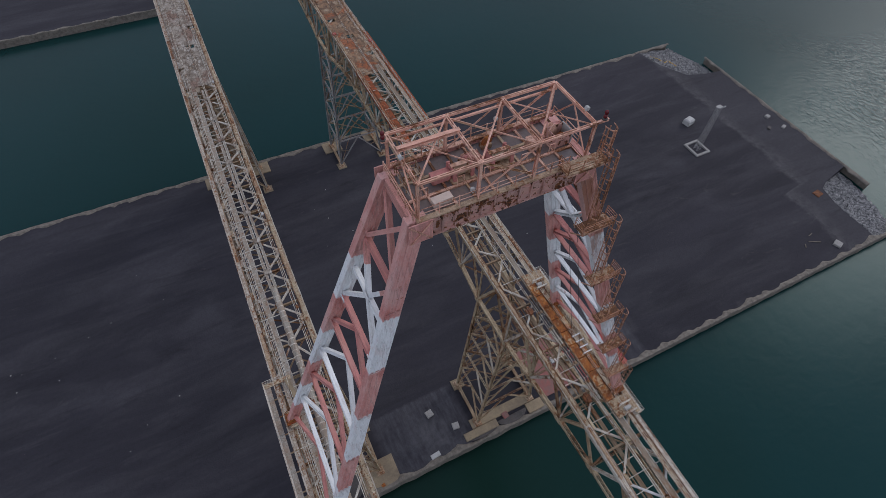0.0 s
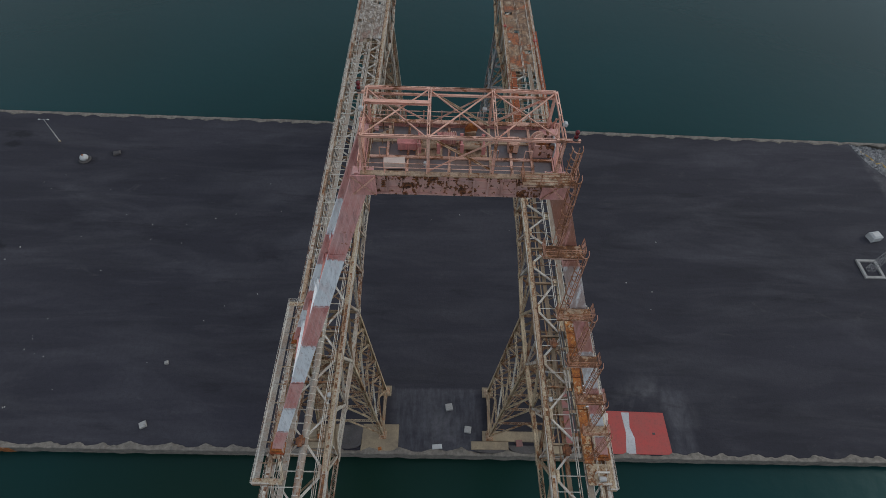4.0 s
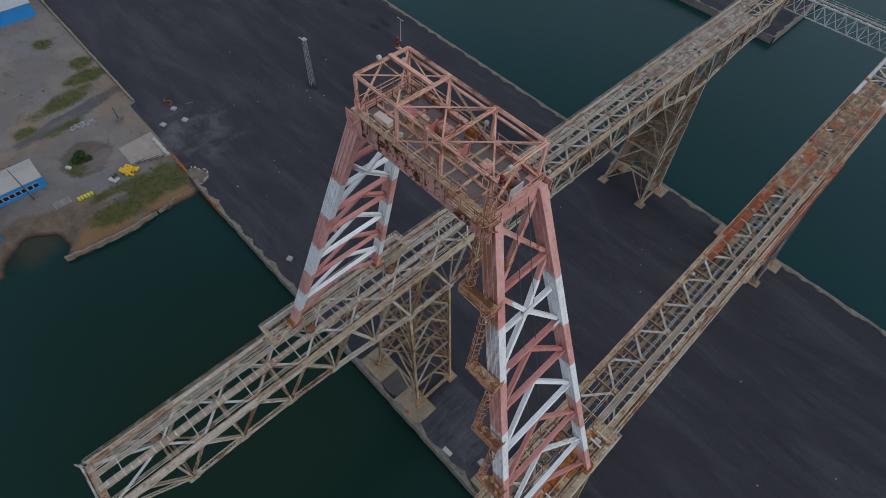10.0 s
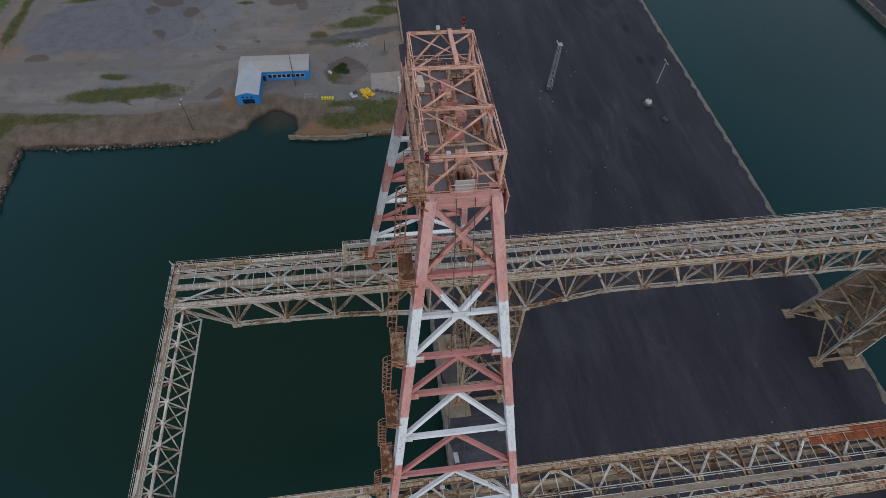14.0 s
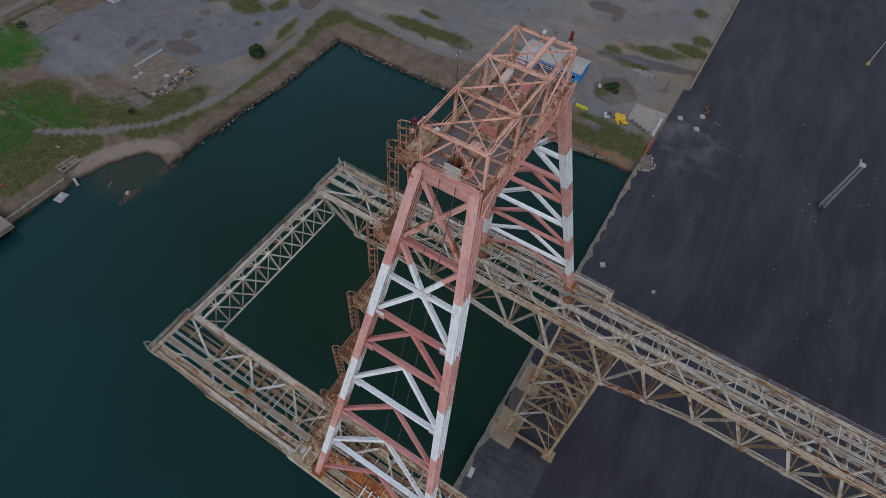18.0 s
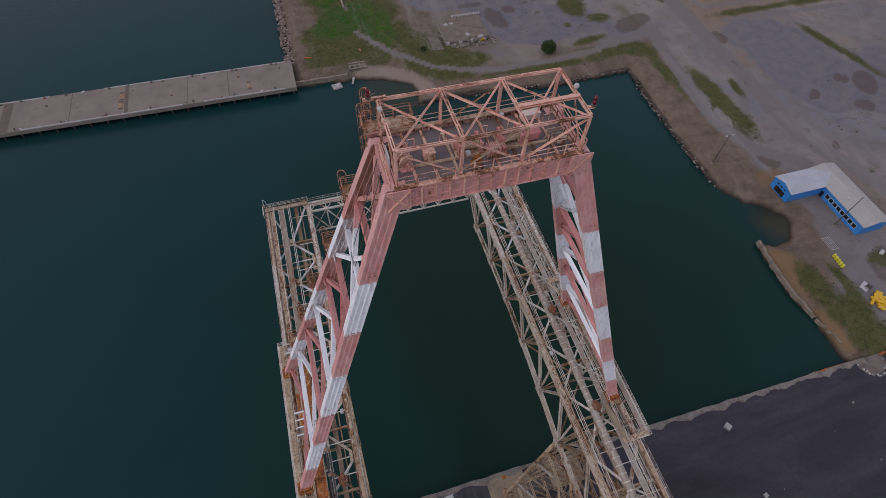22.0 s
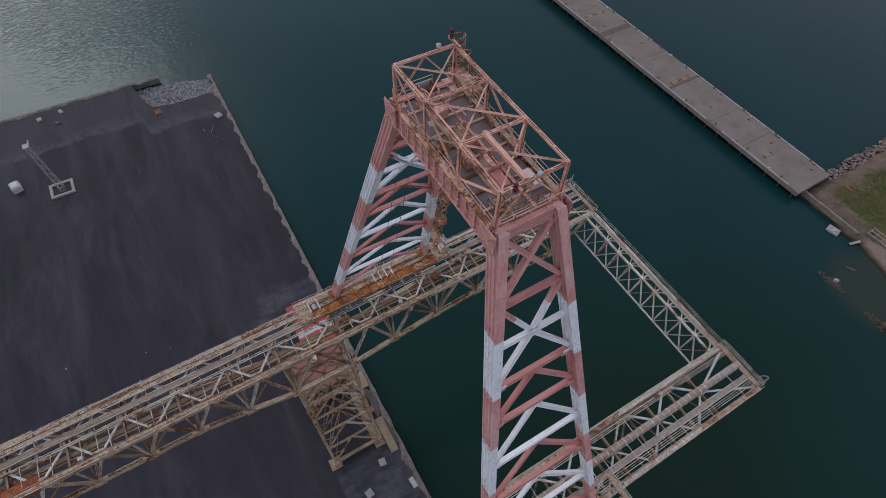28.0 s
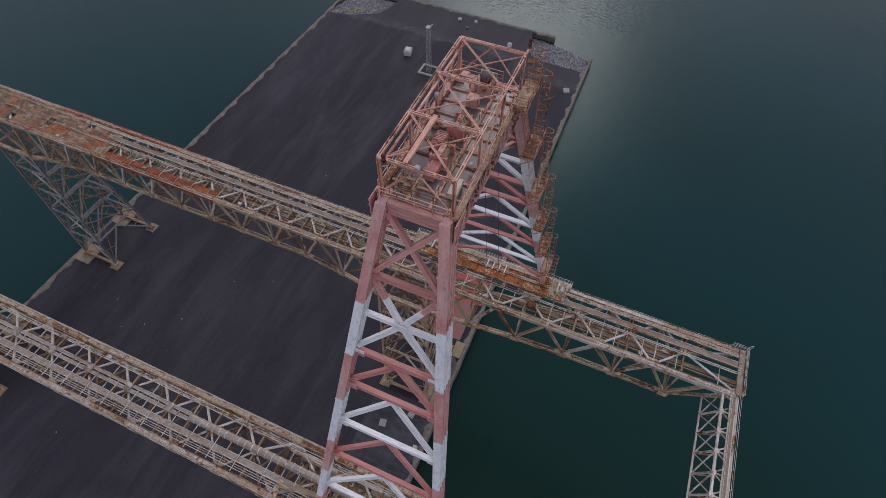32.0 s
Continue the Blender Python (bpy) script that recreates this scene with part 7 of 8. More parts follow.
def window(parent, x, y, z, w, h, face, frame_mat, open_door=False):
    """A window or door set into a wall that faces +x ("x") or +y ("y")."""
    size = [(-0.06, 0.05, -w / 2, w / 2, 0, h)] if face == "x" else [(-w / 2, w / 2, -0.06, 0.05, 0, h)]
    t = 0.1
    if face == "x":
        rim = [(0.0, 0.1, -w / 2 - t, -w / 2, -t, h + t), (0.0, 0.1, w / 2, w / 2 + t, -t, h + t), (0.0, 0.1, -w / 2, w / 2, h, h + t), (0.0, 0.12, -w / 2, w / 2, -t, 0)]
    else:
        rim = [(-w / 2 - t, -w / 2, 0.0, 0.1, -t, h + t), (w / 2, w / 2 + t, 0.0, 0.1, -t, h + t), (-w / 2, w / 2, 0.0, 0.1, h, h + t), (-w / 2, w / 2, 0.0, 0.12, -t, 0)]
    ob = solid("door" if open_door else "window", boxes(rim), frame_mat, parent, m=pose(x, y, z))
    solid("pane", boxes(size), M_GLASS, ob, m=pose(x, y, z))
    return ob


G = -0.15
office = thing("office_building", (-158, -46, G), "single-storey bright blue L-shaped building with a pale metal roof", "building")
EV, RG = 4.3, 5.6
wall_slab([(-144.3, -60.0, G), (-144.3, -51.4, G), (-144.3, -51.4, EV), (-144.3, -55.7, RG), (-144.3, -60.0, EV)], (-0.25, 0, 0), M_BLUE, office)
wall_slab([(-169.6, -60.0, G), (-144.55, -60.0, G), (-144.55, -60.0, EV), (-169.6, -60.0, EV)], (0, 0.25, 0), M_BLUE, office)
wall_slab([(-158.9, -51.4, G), (-144.55, -51.4, G), (-144.55, -51.4, EV), (-158.9, -51.4, EV)], (0, -0.25, 0), M_BLUE, office)
wall_slab([(-158.9, -51.65, G), (-158.9, -32.2, G), (-158.9, -32.2, EV), (-158.9, -51.65, EV)], (-0.25, 0, 0), M_BLUE, office)
wall_slab([(-169.6, -32.2, G), (-159.15, -32.2, G), (-159.15, -32.2, EV), (-164.25, -32.2, RG), (-169.6, -32.2, EV)], (0, -0.25, 0), M_BLUE, office)
wall_slab([(-169.6, -59.7, G), (-169.6, -32.5, G), (-169.6, -32.5, EV), (-169.6, -59.7, EV)], (0.25, 0, 0), M_BLUE, office)
solid("roof", gable_roof(-164.0, -144.3, -60.0, -51.4, EV, RG, "x"), M_ROOF, office, "pale grey metal roof")
solid("roof", gable_roof(-169.6, -158.9, -60.0, -32.2, EV + 0.02, RG + 0.02, "y"), M_ROOF_TAN, office, "buff felt roof")
for k in range(8):
    window(office, -158.9, -48.2 + 1.9 * k, 1.3, 1.45, 1.5, "x", M_GREYBOX)
window(office, -158.9, -50.6, 0.0, 1.1, 2.2, "x", M_DARK, True)
window(office, -144.3, -55.7, 0.2, 4.6, 2.2, "x", M_BLUE)
for y in (-57.6, -55.9, -54.2):
    window(office, -144.3, y, 3.0, 0.9, 0.6, "x", M_BLUE)
for x, y in ((-150.5, -57.2), (-156.0, -54.0), (-162.0, -44.0), (-165.0, -38.0)):
    solid("roof_vent", turned([(0.3, 0), (0.3, 0.6), (0.45, 0.65), (0.45, 0.8), (0.1, 1.0)], 10), M_GREYBOX, office, m=pose(x, y, 4.6))

hall = thing("storage_hall", (-287, -13, G), "large blue metal storage hall with a hole in its roof", "building")
HE, HR = 6.0, 8.2
wall_slab([(-268, -31, G), (-268, 3.2, G), (-268, 3.2, HE), (-268, -31, HE)], (-0.3, 0, 0), M_BLUE, hall)
wall_slab([(-312, 3.2, G), (-268.3, 3.2, G), (-268.3, 3.2, HE), (-290, 3.2, HR), (-312, 3.2, HE)], (0, -0.3, 0), M_BLUE, hall)
wall_slab([(-312, -31, G), (-268.3, -31, G), (-268.3, -31, HE), (-290, -31, HR), (-312, -31, HE)], (0, 0.3, 0), M_BLUE, hall)
wall_slab([(-312, -30.7, G), (-312, 2.9, G), (-312, 2.9, HE), (-312, -30.7, HE)], (0.3, 0, 0), M_BLUE, hall)
solid("roof", gable_roof(-312, -268, -31, 3.2, HE, HR, "y", 0.5, 0.25), M_ROOF, hall, "pale metal roof")
window(hall, -268, -16.5, 0.0, 5.0, 4.4, "x", M_WOOD, True)
# thin dark pieces on the uncut roof stand for the shade inside its hole
solid("roof_hole", boxes([(-2.6, 2.2, -1.6, 1.4, 0, 0.06), (-1.0, 3.4, -2.4, -0.4, 0, 0.05)]), M_DARK, hall, m=pose(-283, -13, 7.82, 0, 5.6, 20))

HUT = pose(-126, -206, G, 0, 0, -22)
brick = thing("brick_hut", (-126, -206, G), "small derelict red brick hut with a patched flat roof", "hut")
solid("wall", boxes([(-5.4, 5.4, -3.8, 3.8, 0, 2.9)]), M_BRICK, brick, m=HUT)
solid("roof", boxes([(-5.7, 5.7, -4.1, 4.1, 2.9, 3.2)], 0.1), M_WOOD, brick, m=HUT)
for k in range(4):
    solid("roof_hatch", boxes([(-0.7, 0.7, -0.6, 0.6, 3.2, 3.55)], 0.1), M_WHITEPAD, brick, m=HUT @ pose(-4.2 + 2.8 * k, -1.5, 0))
solid("door", boxes([(-0.6, 0.6, -0.05, 0.05, 0.05, 2.1)]), M_DARK, brick, m=HUT @ pose(0.5, 3.86, 0))
solid("window", boxes([(-0.8, 0.8, -0.05, 0.05, 1.0, 2.1)]), M_GLASS, brick, m=HUT @ pose(3.4, 3.86, 0))


def long_shed(name, x0, x1, y0, y1, eave, ridge, roof_mat, label, category="shed"):
    """A gabled shed whose front looks along +y, with ribbed roof, gable window and doors."""
    root = thing(name, ((x0 + x1) / 2, (y0 + y1) / 2, G), label, category)
    xm = (x0 + x1) / 2
    for y, d in ((y1, -0.3), (y0, 0.3)):
        wall_slab([(x0, y, G), (x1, y, G), (x1, y, eave), (xm, y, ridge), (x0, y, eave)], (0, d, 0), M_GREYBOX, root)
    for x, d in ((x0, 0.3), (x1, -0.3)):
        wall_slab([(x, y0 + 0.3, G), (x, y1 - 0.3, G), (x, y1 - 0.3, eave), (x, y0 + 0.3, eave)], (d, 0, 0), M_GREYBOX, root)
    solid("roof", gable_roof(x0, x1, y0, y1, eave, ridge, "y", 0.4), roof_mat, root)
    n = int((y1 - y0) / 3.2)
    slope = math.degrees(math.atan2(ridge - eave, (x1 - x0) / 2))
    for k in range(n):
        for s in (-1, 1):
            w = (x1 - x0) / 4
            solid("roof_rib", boxes([(-w, w, -0.12, 0.12, 0, 0.14)]), roof_mat, root, m=pose(xm + s * w, y0 + 1.6 + 3.2 * k, (eave + ridge) / 2 + 0.19, 0, s * slope, 0))
    window(root, xm - 2.2, y1, 0.0, 2.8, 2.8, "y", M_WOOD, True)
    window(root, xm + 3.2, y1, 1.4, 1.6, 1.2, "y", M_WOOD)
    window(root, xm, y1, eave - 0.3, 1.2, 0.9, "y", M_WOOD)
    return root


long_shed("white_shed", -163.5, -154, -240, -205, 3.4, 5.6, M_ROOF, "long white shed with a grey ribbed gable roof")
long_shed("rusty_shed", -137, -124.5, -272, -240, 3.8, 5.8, M_SHEET_RUST, "whitewashed shed with a rust-streaked ribbed roof")
long_shed("rusty_shed", -98.5, -87.5, -272, -237.5, 3.4, 5.2, M_SHEET_RUST, "low whitewashed shed with a reddish rusty ribbed roof")

# ---- the shore: yard, walls, posts ----
def slab(name, x0, x1, y0, y1, z, mat, label, category):
    ob = solid(name, boxes([(x0, x1, y0, y1, -0.6, z)], 0.05), mat)
    return tagged(ob, label, category, kind="structure")


sheet("concrete_apron", [(-150.0, -6.6), (-145.3, 6.2), (-161.6, 6.4), (-160.8, -6.5)], 0.05, M_APRON, "bare pale concrete apron beside the yard", "apron", -0.6)
for k in range(8):
    lump("sand_bag", -156.8 + 1.45 * k, 5.3 + 0.2 * (k % 2), 1.3, 1.2, 0.9, 11 * (k % 4) - 15, M_WHITEBAG, "bulging white sand bag in a row along the apron", "sand bag", "white sand bags", 0.35)
for k in range(5):
    x, y = -149.4 + 0.62 * k, -4.3 + 1.95 * k
    crate = thing("stacked_pallet", (x, y, 0.05), "grey timber pallet leaning among others at the apron edge", "pallet", "pallets at the apron edge")
    for j in range(4):
        solid("pallet_board", boxes([(-0.75, 0.75, -0.1, 0.1, 0, 0.05)]), M_WOOD if j % 2 else M_GREYBOX, crate, m=pose(x, y - 0.6 + 0.4 * j, 0.6, 8, 0, 24))
    for j in (-1, 0, 1):
        solid("pallet_bearer", boxes([(-0.06, 0.06, -0.75, 0.75, 0, 0.5)]), M_DARK, crate, m=pose(x + 0.6 * j, y + 0.25 * j, 0.06, 0, 0, 24))
for k in range(5):
    x, y = -145.2 + 0.06 * k, -26.8 + 1.05 * k
    drum = thing("plastic_drum", (x, y, G), "yellow-green plastic drum standing in a row", "drum", "row of plastic drums")
    solid("drum_body", turned([(0.45, 0), (0.5, 0.1), (0.5, 1.1), (0.42, 1.22)], 14), M_LIME, drum, m=pose(x, y, G))
    solid("drum_lid", turned([(0.4, 1.22), (0.42, 1.28), (0.3, 1.3)], 14), M_LIME, drum, m=pose(x, y, G))
rnd = random.Random(11)
for k in range(26):
    x, y = -147.6 + rnd.gauss(0, 0.8), -8.8 + rnd.gauss(0, 1.5)
    ob = solid("boom_float", turned([(0.2, -1.1), (0.5, -0.95), (0.5, 0.95), (0.2, 1.1)], 9), M_YELLOW, m=Matrix.Translation((x, y, 0.3 + 0.4 * (k % 3))) @ pose(0, 0, 0, 90 + rnd.uniform(-12, 12), 0, rnd.uniform(0, 180)))
    tagged(ob, "bright yellow boom float heaped with others on the yard", "float", "heap of yellow floats")
rack = thing("pallet_rack", (-147.5, -31.5, G), "grey steel rack lying on the yard", "rack")
for k in range(6):
    bar("slat", (-149.0 + 0.6 * k, -34.0, 0.3), (-149.0 + 0.6 * k, -29.0, 0.3), 0.14, 0.14, M_GREYBOX, rack, "L")
for y in (-34.0, -31.5, -29.0):
    bar("rack_bar", (-149.1, y, 0.2), (-145.9, y, 0.2), 0.14, 0.14, M_GREYBOX, rack, "L")
reelx = thing("hose_reel", (-147.0, -14.2, G), "grey machine with a dark hose reel beside the floats", "hose reel")
solid("reel_bed", boxes([(-1.6, 1.6, -1.2, 1.2, 0, 0.5)], 0.1), M_GREYBOX, reelx, m=pose(-147.0, -14.2, G, 0, 0, 25))
solid("reel_drum", turned([(0.8, -0.7), (0.8, -0.6), (0.5, -0.6), (0.5, 0.6), (0.8, 0.6), (0.8, 0.7)], 14), M_DARK, reelx, m=Matrix.Translation((-147.0, -13.5, 1.2)) @ pose(0, 0, 0, 90, 0, 25))


def pole(x, y, h, label, base=G, arm=0.0, mat=None):
    root = thing("lamp_post", (x, y, base), label, "lamp post", "tall posts")
    solid("shaft", turned([(0.2, 0), (0.17, h * 0.5), (0.1, h)], 8), mat or M_DARK, root, m=pose(x, y, base))
    solid("post_base", turned([(0.5, 0), (0.5, 0.35), (0.25, 0.4)], 8), M_CONCRETE, root, m=pose(x, y, base))
    if arm:
        bar("arm", (x - arm, y, base + h - 0.1), (x + arm, y, base + h - 0.1), 0.12, 0.12, mat or M_DARK, root, "tube")
        for f in (-1, 1):
            solid("lamp_head", boxes([(-0.35, 0.35, -0.22, 0.22, 0, 0.2)], 0.08), M_GREYBOX, root, m=pose(x + f * arm, y, base + h - 0.2))
    return root


pole(-129.5, -75.2, 14.4, "tall dark post on the bank above the water", G, 1.4)
pole(-154.6, -37.9, 15.0, "tall dark post beside the blue building")
pole(-145.8, 118.6, 10.8, "slim lamp post near the far edge of the pier", 0.0, 1.6, M_GREYBOX)
pole(-247.5, 72.6, 21.0, "grey lamp post with a yellow foot on the coal yard", 0.0, 0.0, M_GREYBOX)
lump("post_guard", -247.5, 72.6, 1.5, 1.5, 1.0, 0, M_YELLOW_OLD, "yellow guard round the foot of a post", "post guard")
pole(-176.2, 0.6, 6.0, "short thin post at the edge of the yard")


def seawall(pts, top, mat, label, seed, jag=0.9, width=1.1, gaps=True):
    """An old bulkhead: uneven bays, some broken down to the water."""
    vs, fs = [], []
    rnd = random.Random(seed)
    for a, b in zip(pts[:-1], pts[1:]):
        a, b = Vector((*a, 0)), Vector((*b, 0))
        L = (b - a).length
        n = max(2, int(L / 1.9))
        d = (b - a) / L
        q = Vector((-d.y, d.x, 0))
        for k in range(n):
            s0, s1 = L * k / n, L * (k + (rnd.uniform(0.6, 1.25) if gaps else 1.02)) / n
            off = rnd.uniform(-jag, jag) * 0.6
            h = top - abs(rnd.gauss(0, 0.45)) * jag
            i = len(vs)
            for p in (a + d * s0 + q * (off - width / 2), a + d * s1 + q * (off - width / 2 + rnd.uniform(-0.2, 0.2)), a + d * s1 + q * (off + width / 2), a + d * s0 + q * (off + width / 2)):
                vs += [(p.x, p.y, -6.0), (p.x, p.y, h + rnd.uniform(-0.1, 0.1))]
            fs += [(i + 1, i + 3, i + 5, i + 7)] + [(i + j, i + (j + 2) % 8, i + (j + 3) % 8, i + j + 1) for j in (0, 2, 4, 6)]
    me = mesh_of("seawall", vs, fs, mat)
    return tagged(new("seawall", me), label, "seawall", kind="structure")


M_BULK = plain("dark_rotten_bulkhead", (0.04, 0.03, 0.024), (0.075, 0.05, 0.036), 0.9)
seawall([(-127.6, -68), (-126.4, -90), (-127.0, -117), (-128.0, -137.2), (-105, -136.6), (-89, -136), (-68, -139), (-45, -139.6), (-34, -139.2)], -2.0, M_BULK, "dark broken bulkhead along the bank", 3)
seawall([(-126.3, -40.0), (-124.9, -31), (-124.2, -19), (-125.2, -11.5)], -1.3, M_CONCRETE, "crumbling pale concrete wall along the spit", 4, 0.35, 0.8, False)
seawall([(-125.2, -11.5), (-125.6, -7), (-126.6, -3.5), (-127.2, 0)], -1.6, M_CONCRETE, "low broken end of the concrete wall", 14, 0.3, 0.4)
seawall([(-122.5, 6.0), (-108.5, 5.8)], 0.4, M_RUST, "rust-red steel sheet piling at the pier root", 8, 0.2, 0.6)

# broken stones, rubble and debris
def debris(name, cx, cy, rx, ry, count, size, seed, mat, label, z=G):
    rnd = random.Random(seed)
    vs, fs = [], []
    for _ in range(count):
        t, r = rnd.random() * 6.283, math.sqrt(rnd.random())
        x, y = cx + rx * r * math.cos(t), cy + ry * r * math.sin(t)
        w = rnd.uniform(0.4, 1.0) * size
        m = Matrix.Translation((x, y, z + w * 0.25)) @ Euler((rnd.uniform(-0.4, 0.4), rnd.uniform(-0.4, 0.4), rnd.random() * 3.1)).to_matrix().to_4x4()
        b, f = boxes([(-w, w, -w * 0.6, w * 0.6, -w * 0.3, w * 0.35)], w * 0.2)
        i = len(vs)
        vs += [tuple(m @ Vector(p)) for p in b]
        fs += [tuple(i + k for k in q) for q in f]
    return tagged(new(name, mesh_of(name, vs, fs, mat)), label, "rubble", kind="stuff")


for k in range(7):
    debris("bank_boulders", 15.8 + 0.25 * (k % 2), -182.0 - 11.5 * k, 2.4, 6.5, 90, 0.72, 40 + k, M_BOULDER, "brown boulders tipped along the bank behind the quay", -2.1)
debris("rubble", -182.2, -10.5, 1.9, 5.5, 130, 0.5, 21, M_ROCK, "heap of broken pale stones on the yard")
debris("rubble", -66, -169.6, 11, 2.2, 150, 0.7, 22, M_RUBBLE, "broken concrete along the ruined floor")
debris("charred_rubble", -68.5, -171.8, 7.5, 2.4, 110, 0.5, 51, M_BULK, "dark rubble along the ruined floor")
debris("charred_rubble", -52.0, -176.0, 1.2, 5.5, 40, 0.45, 52, M_BULK, "dark rubble at the edge of the ruined floor")
debris("wreck_timbers", -15.0, -139.6, 5.6, 1.3, 60, 0.75, 53, M_BULK, "dark timbers of a wreck awash in the bay", -3.5)
debris("shelf_stones", -32.0, -139.4, 5.0, 1.6, 70, 0.8, 54, M_BULK, "dark stones awash off the point of the beach", -3.5)
debris("rubble", -63, -181, 10, 9, 140, 0.35, 23, M_RUBBLE, "loose rubble on the ruined floor")
sheet("earth_tongue", [(-134.5, 6.0), (-134.0, 9.0), (-131.8, 10.8), (-128.5, 11.6), (-125.8, 10.4), (-124.8, 8.2), (-125.0, 6.0)], 0.03, M_FLOOR, "tongue of brown earth over the coal at the pier root", "earth", -0.5)
rnd = random.Random(24)
for k in range(15):
    f = k / 14 * math.pi
    x, y = -129.6 - 4.6 * math.cos(f) + rnd.uniform(-0.7, 0.7), 7.6 + 4.0 * math.sin(f) + rnd.uniform(-0.7, 0.4)
    lump("edge_stone", x, y, rnd.uniform(0.35, 0.8), rnd.uniform(0.3, 0.6), rnd.uniform(0.3, 0.5), rnd.uniform(0, 90), M_WHITEBAG if k % 3 else M_ROCK, "pale stone set along the rim of the earth tongue", "stone", "stones round the earth tongue", 0.15)
for k in range(9):
    x, y = -142.8 + 1.1 * k, 6.3 + rnd.uniform(-0.35, 0.35)
    lump("traffic_barrel", x, y, 0.5, 0.5, 0.8, 20 * k, M_ORANGE, "orange barrel marking the edge of the drop", "barrel", "orange barrels at the pier root", 0.12)
debris("bank_stones", -125.8, -100, 1.2, 36, 90, 0.5, 25, M_RUBBLE, "stones scattered along the bank", -2.2)
debris("bank_stones", -85, -137.2, 40, 1.2, 90, 0.5, 26, M_RUBBLE, "stones scattered along the foot of the bank", -2.2)
debris("rubble", -110, -185, 34, 26, 70, 0.4, 27, M_RUBBLE, "scattered stones on the old yard")
debris("rubble", -210, -60, 40, 50, 90, 0.45, 28, M_RUBBLE, "scattered stones on the open yard")
debris("litter", -40, 70, 120, 55, 26, 0.22, 29, M_PALE_CONCRETE, "pale scraps scattered over the coal ground", 0.0)
debris("litter", -120, 60, 80, 50, 34, 0.26, 30, M_PALE_CONCRETE, "pale scraps scattered over the coal yard", 0.0)
slab("ruined_floor", -74.8, -52.8, -190.9, -170.4, 0.05, M_RUIN, "broken earth-strewn concrete floor of a demolished building", "floor slab")
rnd = random.Random(5)
for i in range(8):
    for k in range(8):
        if rnd.random() < 0.82:
            continue
        x, y = -73.0 + 2.6 * i, -189.0 + 2.5 * k
        w, d_ = rnd.uniform(0.8, 1.25), rnd.uniform(0.7, 1.2)
        ob = solid("floor_slab", boxes([(-w, w, -d_, d_, -0.2, 0.18)], 0.06), M_RUIN if rnd.random() < 0.88 else M_PALE_CONCRETE, m=pose(x + rnd.uniform(-0.3, 0.3), y + rnd.uniform(-0.3, 0.3), 0.05, rnd.uniform(-5, 5), rnd.uniform(-5, 5), rnd.uniform(-28, 28)))
        tagged(ob, "loose broken floor slab of the demolished building", "slab", "slabs of the ruined floor")
for k in range(11):
    lump("broken_plinth", -75.3 + 1.32 * k, -191.6 + 0.1 * (k % 3), 0.9, 1.5, 0.7, 5 * (k % 3) - 5, M_PALE_CONCRETE, "low worn concrete plinth along the ruined floor", "plinth", "plinths on the ruined floor")
    lump("broken_plinth", -73.0 + 1.9 * k, -171.2 + 0.35 * (k % 4) - 0.1 * k, 1.3, 0.9, 0.8, 17 * (k % 5) - 30, M_PALE_CONCRETE if k % 3 == 1 else M_WOOD if k % 3 else M_DARK, "tumbled concrete plinth beside the ruined floor", "plinth", "plinths on the ruined floor")
    if k < 8:
        lump("broken_plinth", -53.4 + 0.3 * (k % 2), -189.0 + 2.3 * k, 0.8, 1.5, 0.5, 4 * (k % 3), M_QUAY, "low worn concrete plinth along the ruined floor", "plinth", "plinths on the ruined floor")
slab("outer_floor", -51.2, -46.2, -179.6, -168.4, 0.06, M_FLOOR, "small square of old concrete floor in the grass", "floor slab")
slab("old_floor", -69.7, -52.2, -262.0, -244.4, 0.03, M_FLOOR, "pale concrete floor with marked bays at the edge of the turf", "floor slab")
slab("forecourt", -151.6, -141.2, -224.0, -200.8, 0.03, M_PALE_CONCRETE, "pale concrete forecourt beside the white shed", "forecourt")
rnd = random.Random(17)
for k in range(17):
    y = -277.0 + 4.0 * k
    if k in (11, 13):
        continue
    lump("kerb_stone", -15.0 + 0.08 * k + rnd.uniform(-0.15, 0.15), y, rnd.uniform(0.6, 1.0), 3.9, 0.3, rnd.uniform(-2, 2), M_QUAY if k % 3 else M_PALE_CONCRETE, "old pale concrete kerb stone sunk in the grass", "kerb stone", "kerb across the grass")
for k in range(4):
    lump("kerb_stone", -17.5 - 3.9 * k, -275.6 + 0.1 * k, 3.6, rnd.uniform(0.6, 1.0), 0.3, rnd.uniform(-2, 2), M_QUAY, "old pale concrete kerb stone sunk in the grass", "kerb stone", "kerb across the grass")
grab = thing("yellow_trestle", (-70.0, -169.8, G), "small yellow steel trestle beside the rubble", "trestle")
bar("leg", (-71.1, -169.8, G), (-70.0, -169.2, 2.2), 0.35, 0.35, M_YELLOW, grab)
bar("leg", (-68.9, -170.4, G), (-70.0, -169.2, 2.2), 0.35, 0.35, M_YELLOW, grab)
bar("tie", (-70.8, -169.9, 0.8), (-69.2, -170.3, 0.8), 0.25, 0.25, M_YELLOW, grab)

